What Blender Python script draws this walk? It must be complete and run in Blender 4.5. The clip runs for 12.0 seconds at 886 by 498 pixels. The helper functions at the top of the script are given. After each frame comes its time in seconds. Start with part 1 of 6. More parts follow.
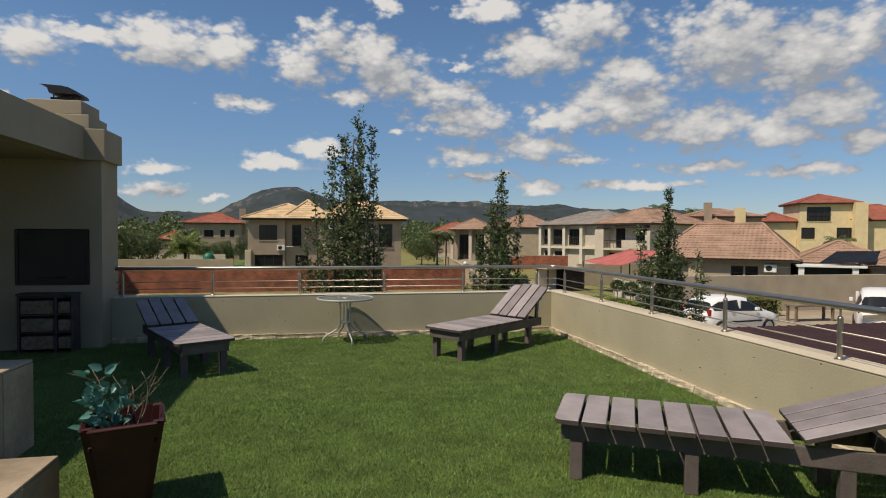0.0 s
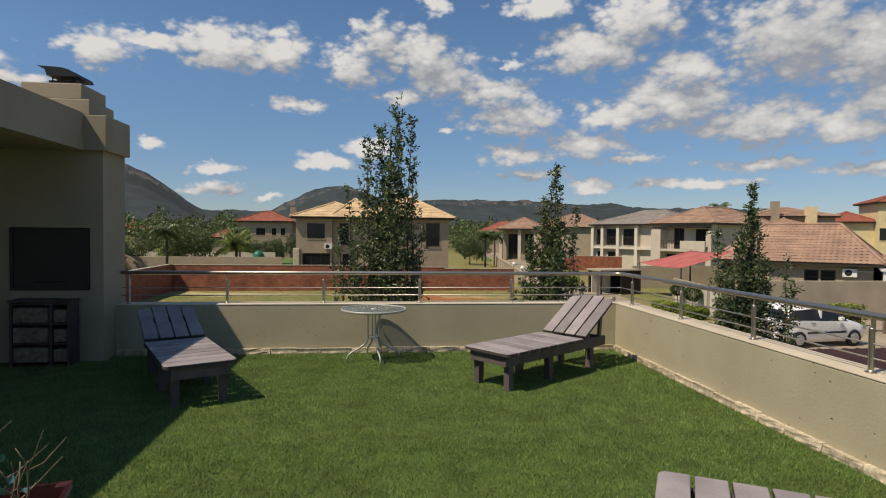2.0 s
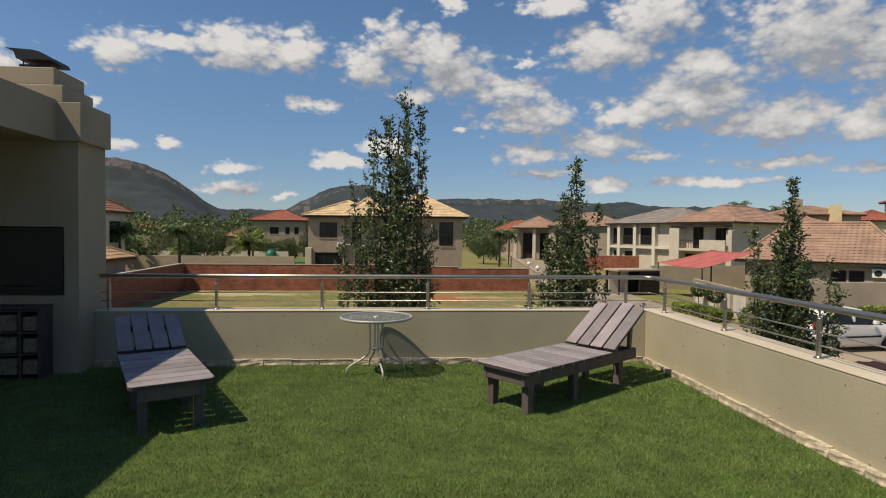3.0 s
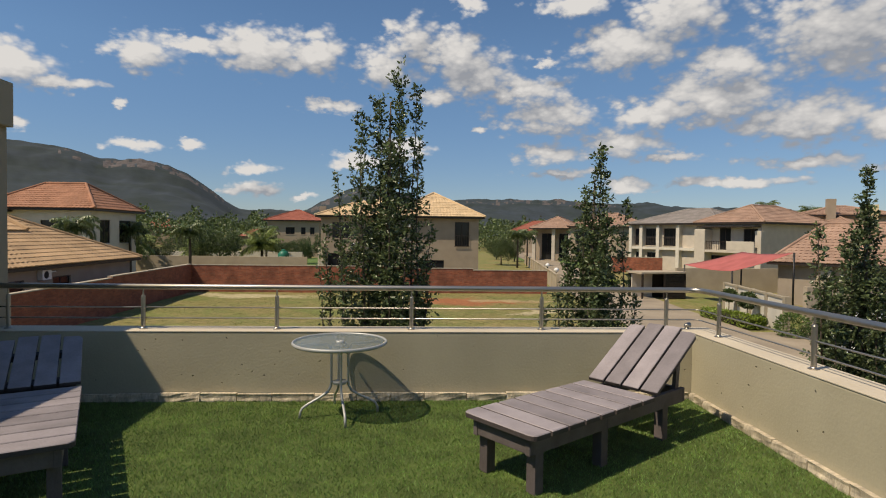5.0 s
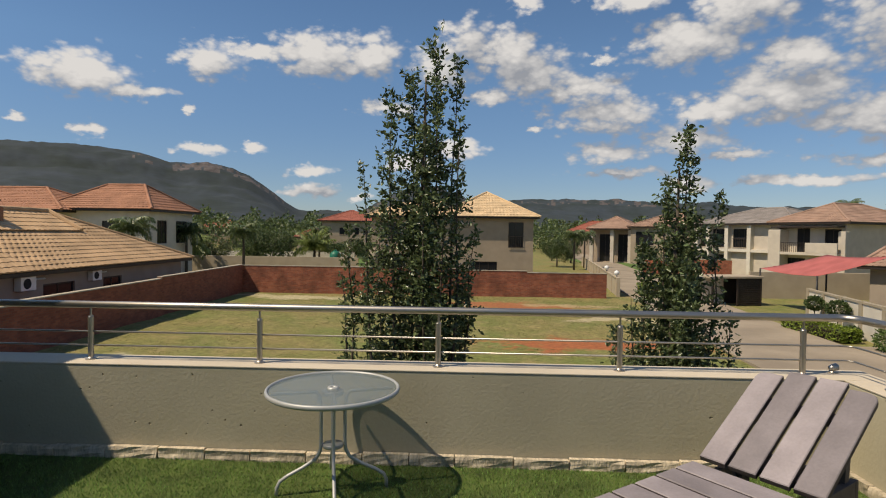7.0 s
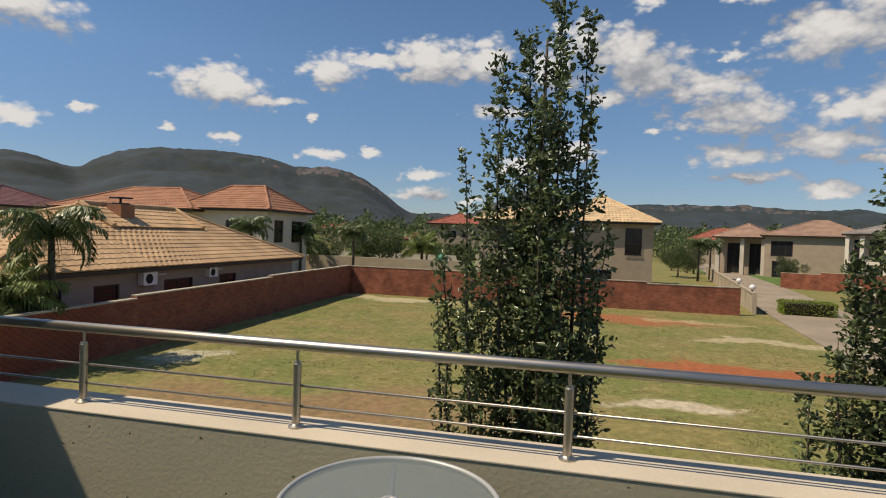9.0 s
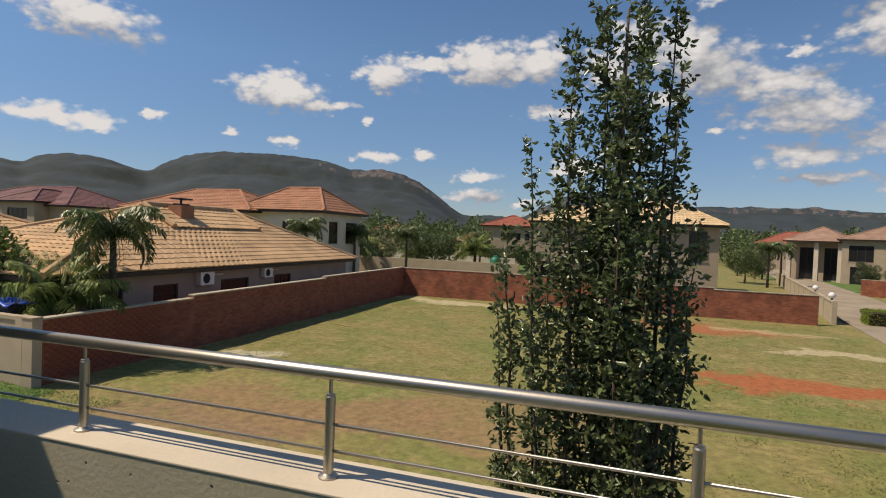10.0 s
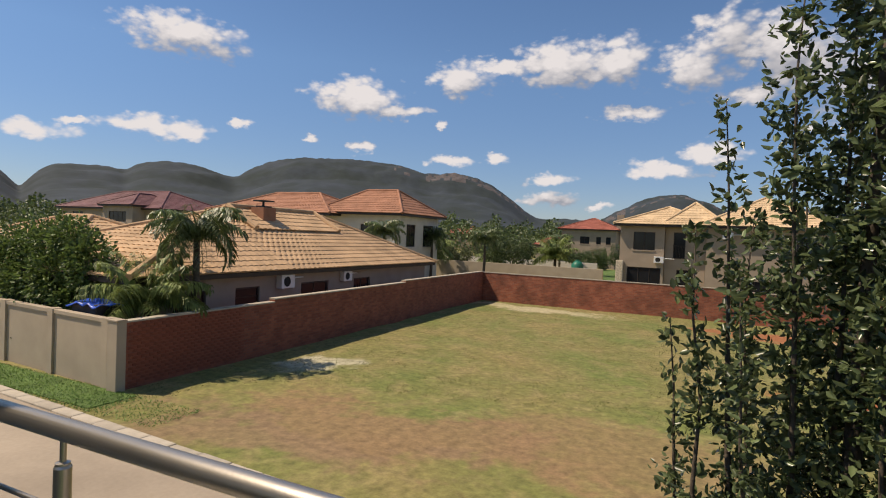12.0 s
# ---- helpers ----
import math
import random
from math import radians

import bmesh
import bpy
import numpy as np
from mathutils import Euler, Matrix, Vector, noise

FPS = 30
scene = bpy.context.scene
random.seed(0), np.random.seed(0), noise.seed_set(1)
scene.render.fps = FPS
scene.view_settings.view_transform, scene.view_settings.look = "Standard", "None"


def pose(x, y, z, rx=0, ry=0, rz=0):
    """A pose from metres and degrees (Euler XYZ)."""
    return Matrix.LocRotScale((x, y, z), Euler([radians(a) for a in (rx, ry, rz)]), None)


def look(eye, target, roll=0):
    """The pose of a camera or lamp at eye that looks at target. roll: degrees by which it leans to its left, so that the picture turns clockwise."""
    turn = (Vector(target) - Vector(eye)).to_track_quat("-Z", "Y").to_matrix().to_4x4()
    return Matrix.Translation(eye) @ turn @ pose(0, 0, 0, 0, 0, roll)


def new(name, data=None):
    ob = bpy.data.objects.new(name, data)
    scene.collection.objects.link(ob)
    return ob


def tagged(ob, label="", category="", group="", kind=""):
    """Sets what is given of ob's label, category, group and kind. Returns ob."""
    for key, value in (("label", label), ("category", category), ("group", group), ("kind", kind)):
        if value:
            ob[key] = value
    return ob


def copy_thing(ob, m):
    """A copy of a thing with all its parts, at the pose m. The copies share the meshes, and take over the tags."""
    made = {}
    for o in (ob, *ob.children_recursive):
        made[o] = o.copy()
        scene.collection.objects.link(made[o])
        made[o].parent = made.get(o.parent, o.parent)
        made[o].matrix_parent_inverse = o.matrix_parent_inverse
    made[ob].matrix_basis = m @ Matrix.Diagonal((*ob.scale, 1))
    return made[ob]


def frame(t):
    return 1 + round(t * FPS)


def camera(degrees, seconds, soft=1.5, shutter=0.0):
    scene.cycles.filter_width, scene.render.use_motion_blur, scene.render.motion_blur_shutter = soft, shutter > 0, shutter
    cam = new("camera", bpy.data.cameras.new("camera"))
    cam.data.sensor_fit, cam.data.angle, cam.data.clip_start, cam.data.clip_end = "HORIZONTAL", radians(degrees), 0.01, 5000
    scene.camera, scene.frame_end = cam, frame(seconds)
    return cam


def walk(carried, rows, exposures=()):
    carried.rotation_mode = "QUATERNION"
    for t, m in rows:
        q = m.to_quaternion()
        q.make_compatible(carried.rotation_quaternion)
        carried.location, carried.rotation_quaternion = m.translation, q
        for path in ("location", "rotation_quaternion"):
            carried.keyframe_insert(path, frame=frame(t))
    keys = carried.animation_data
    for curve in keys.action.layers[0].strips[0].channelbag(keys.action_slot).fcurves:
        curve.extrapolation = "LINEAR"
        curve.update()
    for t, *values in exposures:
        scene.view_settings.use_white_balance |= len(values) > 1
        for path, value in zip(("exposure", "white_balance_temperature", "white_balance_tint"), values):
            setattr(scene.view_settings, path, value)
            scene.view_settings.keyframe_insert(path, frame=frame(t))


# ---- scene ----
cam = camera(75.8, 12.0, 1.1)
PATH = [
    (0, (-3.495, -8.555, 1.539), (-3.099, -6.595, 1.492), 0.3),
    (0.5, (-3.385, -8.328, 1.572), (-3.059, -6.355, 1.521), 0.4),
    (1.5, (-3.263, -7.765, 1.566), (-3.01, -5.782, 1.519), 0.5),
    (2, (-3.213, -7.398, 1.571), (-2.986, -5.412, 1.519), 0.6),
    (2.5, (-3.14, -7.067, 1.573), (-2.943, -5.077, 1.519), 0.7),
    (3, (-3.09, -6.689, 1.576), (-2.912, -4.698, 1.52), 0.6),
    (5, (-2.67, -5.235, 1.571), (-2.558, -3.239, 1.516), 0.7),
    (5.5, (-2.576, -4.862, 1.572), (-2.498, -2.864, 1.518), 0.7),
    (6, (-2.537, -4.542, 1.578), (-2.502, -2.543, 1.526), 0.9),
    (6.5, (-2.476, -4.169, 1.587), (-2.49, -2.17, 1.532), 0.8),
    (8.5, (-2.586, -2.678, 1.578), (-2.934, -0.71, 1.526), 1.5),
    (9, (-2.66, -2.322, 1.592), (-3.112, -0.375, 1.541), 1.9),
    (9.5, (-2.779, -2.014, 1.566), (-3.331, -0.092, 1.516), 2.0),
    (10, (-2.879, -1.737, 1.575), (-3.509, 0.161, 1.525), 2.2),
    (10.5, (-3.021, -1.447, 1.594), (-3.72, 0.426, 1.543), 2.4),
    (11, (-3.234, -1.197, 1.6), (-4.004, 0.648, 1.548), 2.6),
    (11.5, (-3.504, -0.95, 1.556), (-4.332, 0.87, 1.505), 2.4),
    (12, (-3.786, -0.681, 1.533), (-4.652, 1.121, 1.485), 2.4),
]
walk(cam, [(t, look(eye, aim, roll)) for t, eye, aim, roll in PATH], [(0, 0.03, 7550, 11), (6.5, 0.03, 7650, 12), (9.5, 0.05, 7650, 13), (12, 0.16, 7600, 17)])

# ---- light ----
GROUND = -2.45
TURF = 0.03
world = bpy.data.worlds.new("sky")
scene.world = world
world.use_nodes = True


def link_nodes(tree, a, out, b, into):
    tree.links.new(a.outputs[out], b.inputs[into])


# cumulus clouds: azimuth and height of the centre, half-width and half-height, in degrees
CLOUDS_WEST = [
    (-61.2, 7.4, 2.8, 0.8), (-58.9, 8.5, 0.9, 0.3), (-53.0, 8.5, 3.9, 0.8), (-50.5, 16.8, 4.6, 1.7), (-50.0, 8.3, 1.3, 0.5),
    (-45.8, 9.7, 0.7, 0.3), (-45.1, 9.5, 1.3, 0.3), (-39.1, 9.0, 0.9, 0.3), (-35.0, 13.1, 4.1, 1.6), (-34.2, 8.4, 1.2, 0.5),
    (-30.7, 12.1, 3.1, 0.6), (-26.3, 10.9, 0.6, 0.4), (-25.3, 7.5, 2.2, 0.5), (-24.5, 15.3, 2.8, 1.5), (-20.6, 16.5, 2.8, 0.6),
    (-20.5, 8.0, 1.1, 0.5), (-15.6, 5.9, 2.2, 0.6), (-15.4, 4.0, 2.2, 0.7),
]
CLOUDS_MIDDLE = [
    (-14.6, 16.7, 4.8, 2.0), (-9.9, 3.4, 1.4, 0.4), (-9.6, 16.7, 3.0, 2.0), (-7.9, 12.1, 2.5, 0.7), (-5.1, 7.1, 3.1, 0.8),
    (-2.7, 15.9, 2.9, 2.1), (-0.9, 8.3, 2.4, 1.0), (-0.3, 18.6, 2.3, 2.2), (2.2, 13.0, 1.9, 0.8), (4.1, 17.6, 3.1, 2.1),
    (6.0, 15.6, 4.2, 2.3), (6.0, 21.5, 1.7, 0.6), (6.6, 10.4, 1.0, 0.4), (11.4, 14.0, 3.4, 1.3), (13.3, 7.9, 3.3, 1.1),
    (13.4, 16.4, 1.2, 0.4), (13.7, 11.5, 5.2, 1.6), (14.6, 6.0, 4.0, 0.5), (15.6, 21.4, 3.4, 1.1),
]
CLOUDS_EAST = [
    (20.1, 8.8, 4.1, 1.4), (20.9, 17.3, 5.2, 2.1), (21.0, 4.9, 2.2, 0.8), (23.4, 11.5, 3.5, 1.3), (24.5, 7.2, 3.2, 0.5),
    (25.4, 19.9, 4.3, 2.0), (28.4, 12.5, 5.8, 2.2), (29.2, 15.2, 3.0, 1.7), (29.8, 4.9, 5.1, 0.5), (34.9, 10.0, 5.9, 2.0),
    (35.2, 6.4, 3.8, 0.6), (37.8, 16.7, 6.1, 3.9), (41.7, 9.0, 2.9, 1.6), (43.6, 5.8, 4.1, 0.6), (43.6, 15.0, 4.2, 3.8),
    (45.1, 10.7, 3.9, 2.3), (47.8, 8.0, 2.2, 1.3), (48.0, 15.9, 2.2, 2.5),
]
CLOUDS = CLOUDS_WEST + CLOUDS_MIDDLE + CLOUDS_EAST


def cloud_group():
    g = bpy.data.node_groups.new("cloud_cover", "ShaderNodeTree")
    g.interface.new_socket("Vector", in_out="INPUT", socket_type="NodeSocketVector")
    g.interface.new_socket("Cover", in_out="OUTPUT", socket_type="NodeSocketFloat")
    inp, out = g.nodes.new("NodeGroupInput"), g.nodes.new("NodeGroupOutput")
    last = None
    for a, e, ra, re in CLOUDS:
        sub, mul, ln = (g.nodes.new("ShaderNodeVectorMath") for _ in range(3))
        sub.operation, mul.operation, ln.operation = "SUBTRACT", "MULTIPLY", "LENGTH"
        sub.inputs[1].default_value = (a, e, 0)
        mul.inputs[1].default_value = (1 / ra, 1 / re, 0)
        g.links.new(inp.outputs[0], sub.inputs[0])
        g.links.new(sub.outputs[0], mul.inputs[0])
        g.links.new(mul.outputs[0], ln.inputs[0])
        if last is None:
            last = ln.outputs["Value"]
        else:
            mn = g.nodes.new("ShaderNodeMath")
            mn.operation = "SMOOTH_MIN"
            mn.inputs[2].default_value = 0.5
            g.links.new(last, mn.inputs[0])
            g.links.new(ln.outputs["Value"], mn.inputs[1])
            last = mn.outputs[0]
    inv = g.nodes.new("ShaderNodeMath")
    inv.operation, inv.inputs[0].default_value = "SUBTRACT", 1.0
    g.links.new(last, inv.inputs[1])
    g.links.new(inv.outputs[0], out.inputs[0])
    return g


def build_world():
    t = world.node_tree
    n, L = t.nodes, t.links
    n.clear()

    def math_node(op, a, b=None, c=None):
        m = n.new("ShaderNodeMath")
        m.operation = op
        for i, v in enumerate((a, b, c)):
            if v is None:
                continue
            if isinstance(v, (int, float)):
                m.inputs[i].default_value = v
            else:
                L.new(v, m.inputs[i])
        return m.outputs[0]

    sky = n.new("ShaderNodeTexSky")
    sky.sky_type, sky.sun_disc = "NISHITA", False
    sky.sun_elevation, sky.sun_rotation = radians(56.3), radians(246)
    sky.altitude, sky.air_density, sky.dust_density, sky.ozone_density = 1000, 1.05, 0.1, 5.0
    co = n.new("ShaderNodeTexCoord")
    sep = n.new("ShaderNodeSeparateXYZ")
    L.new(co.outputs["Generated"], sep.inputs[0])
    az = math_node("MULTIPLY", math_node("ARCTAN2", sep.outputs[0], sep.outputs[1]), 57.2958)
    el = math_node("MULTIPLY", math_node("ARCSINE", sep.outputs[2]), 57.2958)
    pos = n.new("ShaderNodeCombineXYZ")
    L.new(az, pos.inputs[0])
    L.new(el, pos.inputs[1])
    stretch = n.new("ShaderNodeVectorMath")
    stretch.operation = "MULTIPLY"
    stretch.inputs[1].default_value = (0.5, 0.85, 1)
    L.new(pos.outputs[0], stretch.inputs[0])
    warp = n.new("ShaderNodeTexNoise")
    warp.inputs["Scale"].default_value, warp.inputs["Detail"].default_value = 0.55, 7
    warp.inputs["Roughness"].default_value = 0.62
    L.new(stretch.outputs[0], warp.inputs["Vector"])
    off = n.new("ShaderNodeVectorMath")
    off.operation = "SUBTRACT"
    off.inputs[1].default_value = (0.5, 0.5, 0.5)
    L.new(warp.outputs["Color"], off.inputs[0])
    sc = n.new("ShaderNodeVectorMath")
    sc.operation = "MULTIPLY"
    sc.inputs[1].default_value = (4.5, 2.6, 0)
    L.new(off.outputs[0], sc.inputs[0])
    add = n.new("ShaderNodeVectorMath")
    L.new(pos.outputs[0], add.inputs[0])
    L.new(sc.outputs[0], add.inputs[1])
    g = cloud_group()
    here = n.new("ShaderNodeGroup")
    here.node_tree = g
    L.new(add.outputs[0], here.inputs[0])
    up = n.new("ShaderNodeVectorMath")
    up.inputs[1].default_value = (-1.0, 2.2, 0)
    L.new(add.outputs[0], up.inputs[0])
    above = n.new("ShaderNodeGroup")
    above.node_tree = g
    L.new(up.outputs[0], above.inputs[0])
    fine = n.new("ShaderNodeTexNoise")
    fine.inputs["Scale"].default_value, fine.inputs["Detail"].default_value = 1.1, 9
    fine.inputs["Roughness"].default_value = 0.54
    L.new(stretch.outputs[0], fine.inputs["Vector"])
    f = math_node("SUBTRACT", fine.outputs["Fac"], 0.5)
    puff = n.new("ShaderNodeTexVoronoi")
    puff.feature, puff.inputs["Smoothness"].default_value = "SMOOTH_F1", 0.35
    puff.inputs["Scale"].default_value, puff.inputs["Detail"].default_value, puff.inputs["Roughness"].default_value = 1.15, 2.0, 0.55
    L.new(stretch.outputs[0], puff.inputs["Vector"])
    billow = math_node("SUBTRACT", 0.62, puff.outputs["Distance"])
    dens = math_node("ADD", math_node("ADD", here.outputs[0], math_node("MULTIPLY_ADD", f, 1.0, 0.36)), math_node("MULTIPLY", billow, 0.8))
    # the same kind of sky goes on behind and overhead
    wide = n.new("ShaderNodeTexNoise")
    wide.inputs["Scale"].default_value, wide.inputs["Detail"].default_value = 3.0, 8
    L.new(co.outputs["Generated"], wide.inputs["Vector"])
    rest = math_node("MULTIPLY", math_node("SUBTRACT", wide.outputs["Fac"], 0.55), 6.0)
    out_az = math_node("GREATER_THAN", math_node("ABSOLUTE", math_node("ADD", az, 7.0)), 63.0)
    out_el = math_node("GREATER_THAN", el, 26.0)
    outside = math_node("MAXIMUM", out_az, out_el)
    inside = math_node("SUBTRACT", 1.0, outside)
    dens = math_node("ADD", math_node("MULTIPLY", dens, inside), math_node("MULTIPLY", rest, outside))
    mask = n.new("ShaderNodeMapRange")
    mask.interpolation_type = "SMOOTHSTEP"
    mask.inputs["From Min"].default_value, mask.inputs["From Max"].default_value = -0.2, 0.62
    L.new(dens, mask.inputs["Value"])
    horizon = n.new("ShaderNodeMapRange")
    horizon.inputs["From Min"].default_value, horizon.inputs["From Max"].default_value = 0.0, 3.0
    L.new(el, horizon.inputs["Value"])
    cover = math_node("MULTIPLY", mask.outputs[0], horizon.outputs[0])
    # sunlit tops, grey bases
    lit = math_node("SUBTRACT", here.outputs[0], math_node("MULTIPLY", above.outputs[0], 0.9))
    lit = math_node("ADD", math_node("ADD", lit, math_node("MULTIPLY", f, 1.0)), math_node("MULTIPLY", billow, 0.9))
    ramp = n.new("ShaderNodeMapRange")
    ramp.inputs["From Min"].default_value, ramp.inputs["From Max"].default_value = -0.55, 0.75
    L.new(lit, ramp.inputs["Value"])
    cmix = n.new("ShaderNodeMix")
    cmix.data_type = "RGBA"
    cmix.inputs["A"].default_value = (2.75, 3.2, 4.0, 1)
    cmix.inputs["B"].default_value = (6.4, 6.8, 7.4, 1)
    L.new(ramp.outputs[0], cmix.inputs["Factor"])
    mix = n.new("ShaderNodeMix")
    mix.data_type = "RGBA"
    L.new(cover, mix.inputs["Factor"])
    clear = n.new("ShaderNodeHueSaturation")
    clear.inputs["Saturation"].default_value, clear.inputs["Value"].default_value = 1.12, 1.1
    L.new(sky.outputs[0], clear.inputs["Color"])
    # cool haze low in the sky
    low = n.new("ShaderNodeMapRange")
    low.inputs["From Min"].default_value, low.inputs["From Max"].default_value = 0.0, 16.0
    L.new(el, low.inputs["Value"])
    haze = n.new("ShaderNodeMix")
    haze.data_type = "RGBA"
    haze.inputs["A"].default_value, haze.inputs["B"].default_value = (0.50, 0.56, 0.71, 1), (1, 1, 1, 1)
    L.new(low.outputs[0], haze.inputs["Factor"])
    cool = n.new("ShaderNodeMix")
    cool.data_type, cool.blend_type = "RGBA", "MULTIPLY"
    cool.inputs["Factor"].default_value = 1.0
    L.new(clear.outputs[0], cool.inputs["A"])
    L.new(haze.outputs["Result"], cool.inputs["B"])
    L.new(cool.outputs["Result"], mix.inputs["A"])
    L.new(cmix.outputs["Result"], mix.inputs["B"])
    bg, out = n.new("ShaderNodeBackground"), n.new("ShaderNodeOutputWorld")
    bg.inputs["Strength"].default_value = 0.10
    L.new(mix.outputs["Result"], bg.inputs["Color"])
    L.new(bg.outputs[0], out.inputs[0])


build_world()
sun = new("sun", bpy.data.lights.new("sun", "SUN"))
sun.data.energy, sun.data.angle, sun.data.color = 4.2, radians(0.55), (1.0, 0.93, 0.80)
sun.matrix_world = look((-61, -27, 100), (0, 0, 0))

# ---- materials ----


def material(name, col, rough=0.7, metal=0.0, var=0.18, scale=3.0, bump=0.15, fine=60.0, rnd=0.0, island=0.0, second=None, spec=0.4, coat=0.0):
    """Base colour with wide stains and fine grain; rnd varies whole objects, island loose pieces of one mesh."""
    m = bpy.data.materials.new(name)
    m.use_nodes = True
    t = m.node_tree
    n, L = t.nodes, t.links
    bsdf = n["Principled BSDF"]
    co = n.new("ShaderNodeTexCoord")
    wide, grain = n.new("ShaderNodeTexNoise"), n.new("ShaderNodeTexNoise")
    for node, s, d in ((wide, scale, 5), (grain, fine, 3)):
        node.inputs["Scale"].default_value, node.inputs["Detail"].default_value = s, d
        L.new(co.outputs["Object"], node.inputs["Vector"])
    second = second or tuple(c * (1 - var) for c in col)
    mix = n.new("ShaderNodeMix")
    mix.data_type = "RGBA"
    mix.inputs["A"].default_value = (*[min(1, c * (1 + var * 0.5)) for c in col], 1)
    mix.inputs["B"].default_value = (*second, 1)
    rmp = n.new("ShaderNodeMapRange")
    rmp.inputs["From Min"].default_value, rmp.inputs["From Max"].default_value = 0.32, 0.68
    L.new(wide.outputs["Fac"], rmp.inputs["Value"])
    L.new(rmp.outputs[0], mix.inputs["Factor"])
    hsv = n.new("ShaderNodeHueSaturation")
    L.new(mix.outputs["Result"], hsv.inputs["Color"])
    val = n.new("ShaderNodeMapRange")
    val.inputs["To Min"].default_value, val.inputs["To Max"].default_value = 1 - var * 0.6, 1 + var * 0.6
    L.new(grain.outputs["Fac"], val.inputs["Value"])
    last = val.outputs[0]
    for amount, kind in ((rnd, "ShaderNodeObjectInfo"), (island, "ShaderNodeNewGeometry")):
        if amount:
            src = n.new(kind)
            r = n.new("ShaderNodeMapRange")
            r.inputs["To Min"].default_value, r.inputs["To Max"].default_value = 1 - amount, 1 + amount
            L.new(src.outputs["Random" if kind == "ShaderNodeObjectInfo" else "Random Per Island"], r.inputs["Value"])
            mul = n.new("ShaderNodeMath")
            mul.operation = "MULTIPLY"
            L.new(last, mul.inputs[0])
            L.new(r.outputs[0], mul.inputs[1])
            last = mul.outputs[0]
    L.new(last, hsv.inputs["Value"])
    L.new(hsv.outputs[0], bsdf.inputs["Base Color"])
    rr = n.new("ShaderNodeMapRange")
    rr.inputs["To Min"].default_value, rr.inputs["To Max"].default_value = max(0.02, rough - 0.12), min(1, rough + 0.12)
    L.new(wide.outputs["Fac"], rr.inputs["Value"])
    L.new(rr.outputs[0], bsdf.inputs["Roughness"])
    bsdf.inputs["Metallic"].default_value = metal
    bsdf.inputs["Specular IOR Level"].default_value = spec
    bsdf.inputs["Coat Weight"].default_value = coat
    if bump:
        b = n.new("ShaderNodeBump")
        b.inputs["Strength"].default_value, b.inputs["Distance"].default_value = bump, 0.01
        L.new(grain.outputs["Fac"], b.inputs["Height"])
        L.new(b.outputs[0], bsdf.inputs["Normal"])
    return m


def plaster(name, col, pits=0.0):
    """Painted plaster; pits are small chipped marks."""
    m = material(name, col, rough=0.85, var=0.1, scale=1.3, bump=0.25, fine=45, spec=0.25)
    if pits:
        t = m.node_tree
        n, L = t.nodes, t.links
        bsdf, hsv = n["Principled BSDF"], next(x for x in n if x.type == "HUE_SAT")
        co = next(x for x in n if x.type == "TEX_COORD")
        warp = n.new("ShaderNodeTexNoise")
        warp.inputs["Scale"].default_value = 9
        mp = n.new("ShaderNodeVectorMath")
        mp.operation = "MULTIPLY_ADD"
        L.new(co.outputs["Object"], warp.inputs["Vector"])
        L.new(warp.outputs["Color"], mp.inputs[0])
        mp.inputs[1].default_value = (0.12, 0.12, 0.03)
        L.new(co.outputs["Object"], mp.inputs[2])
        vor = n.new("ShaderNodeTexVoronoi")
        vor.inputs["Scale"].default_value = 9.5
        L.new(mp.outputs[0], vor.inputs["Vector"])
        gate = n.new("ShaderNodeMath")
        gate.operation = "GREATER_THAN"
        sepc = n.new("ShaderNodeSeparateColor")
        L.new(vor.outputs["Color"], sepc.inputs[0])
        L.new(sepc.outputs[0], gate.inputs[0])
        gate.inputs[1].default_value = 0.5
        near = n.new("ShaderNodeMapRange")
        near.inputs["From Min"].default_value, near.inputs["From Max"].default_value = 0.04, 0.09
        near.inputs["To Min"].default_value, near.inputs["To Max"].default_value = 1, 0
        L.new(vor.outputs["Distance"], near.inputs["Value"])
        pit = n.new("ShaderNodeMath")
        pit.operation = "MULTIPLY"
        L.new(gate.outputs[0], pit.inputs[0])
        L.new(near.outputs[0], pit.inputs[1])
        dark = n.new("ShaderNodeMix")
        dark.data_type = "RGBA"
        L.new(pit.outputs[0], dark.inputs["Factor"])
        L.new(hsv.outputs[0], dark.inputs["A"])
        dark.inputs["B"].default_value = (col[0] * 0.35, col[1] * 0.33, col[2] * 0.3, 1)
        L.new(dark.outputs["Result"], bsdf.inputs["Base Color"])
        b2 = n.new("ShaderNodeBump")
        b2.invert = True
        b2.inputs["Strength"].default_value, b2.inputs["Distance"].default_value = 0.8, 0.012
        L.new(pit.outputs[0], b2.inputs["Height"])
        old = next(x for x in n if x.type == "BUMP" and x != b2)
        L.new(old.outputs[0], b2.inputs["Normal"])
        L.new(b2.outputs[0], bsdf.inputs["Normal"])
    return m


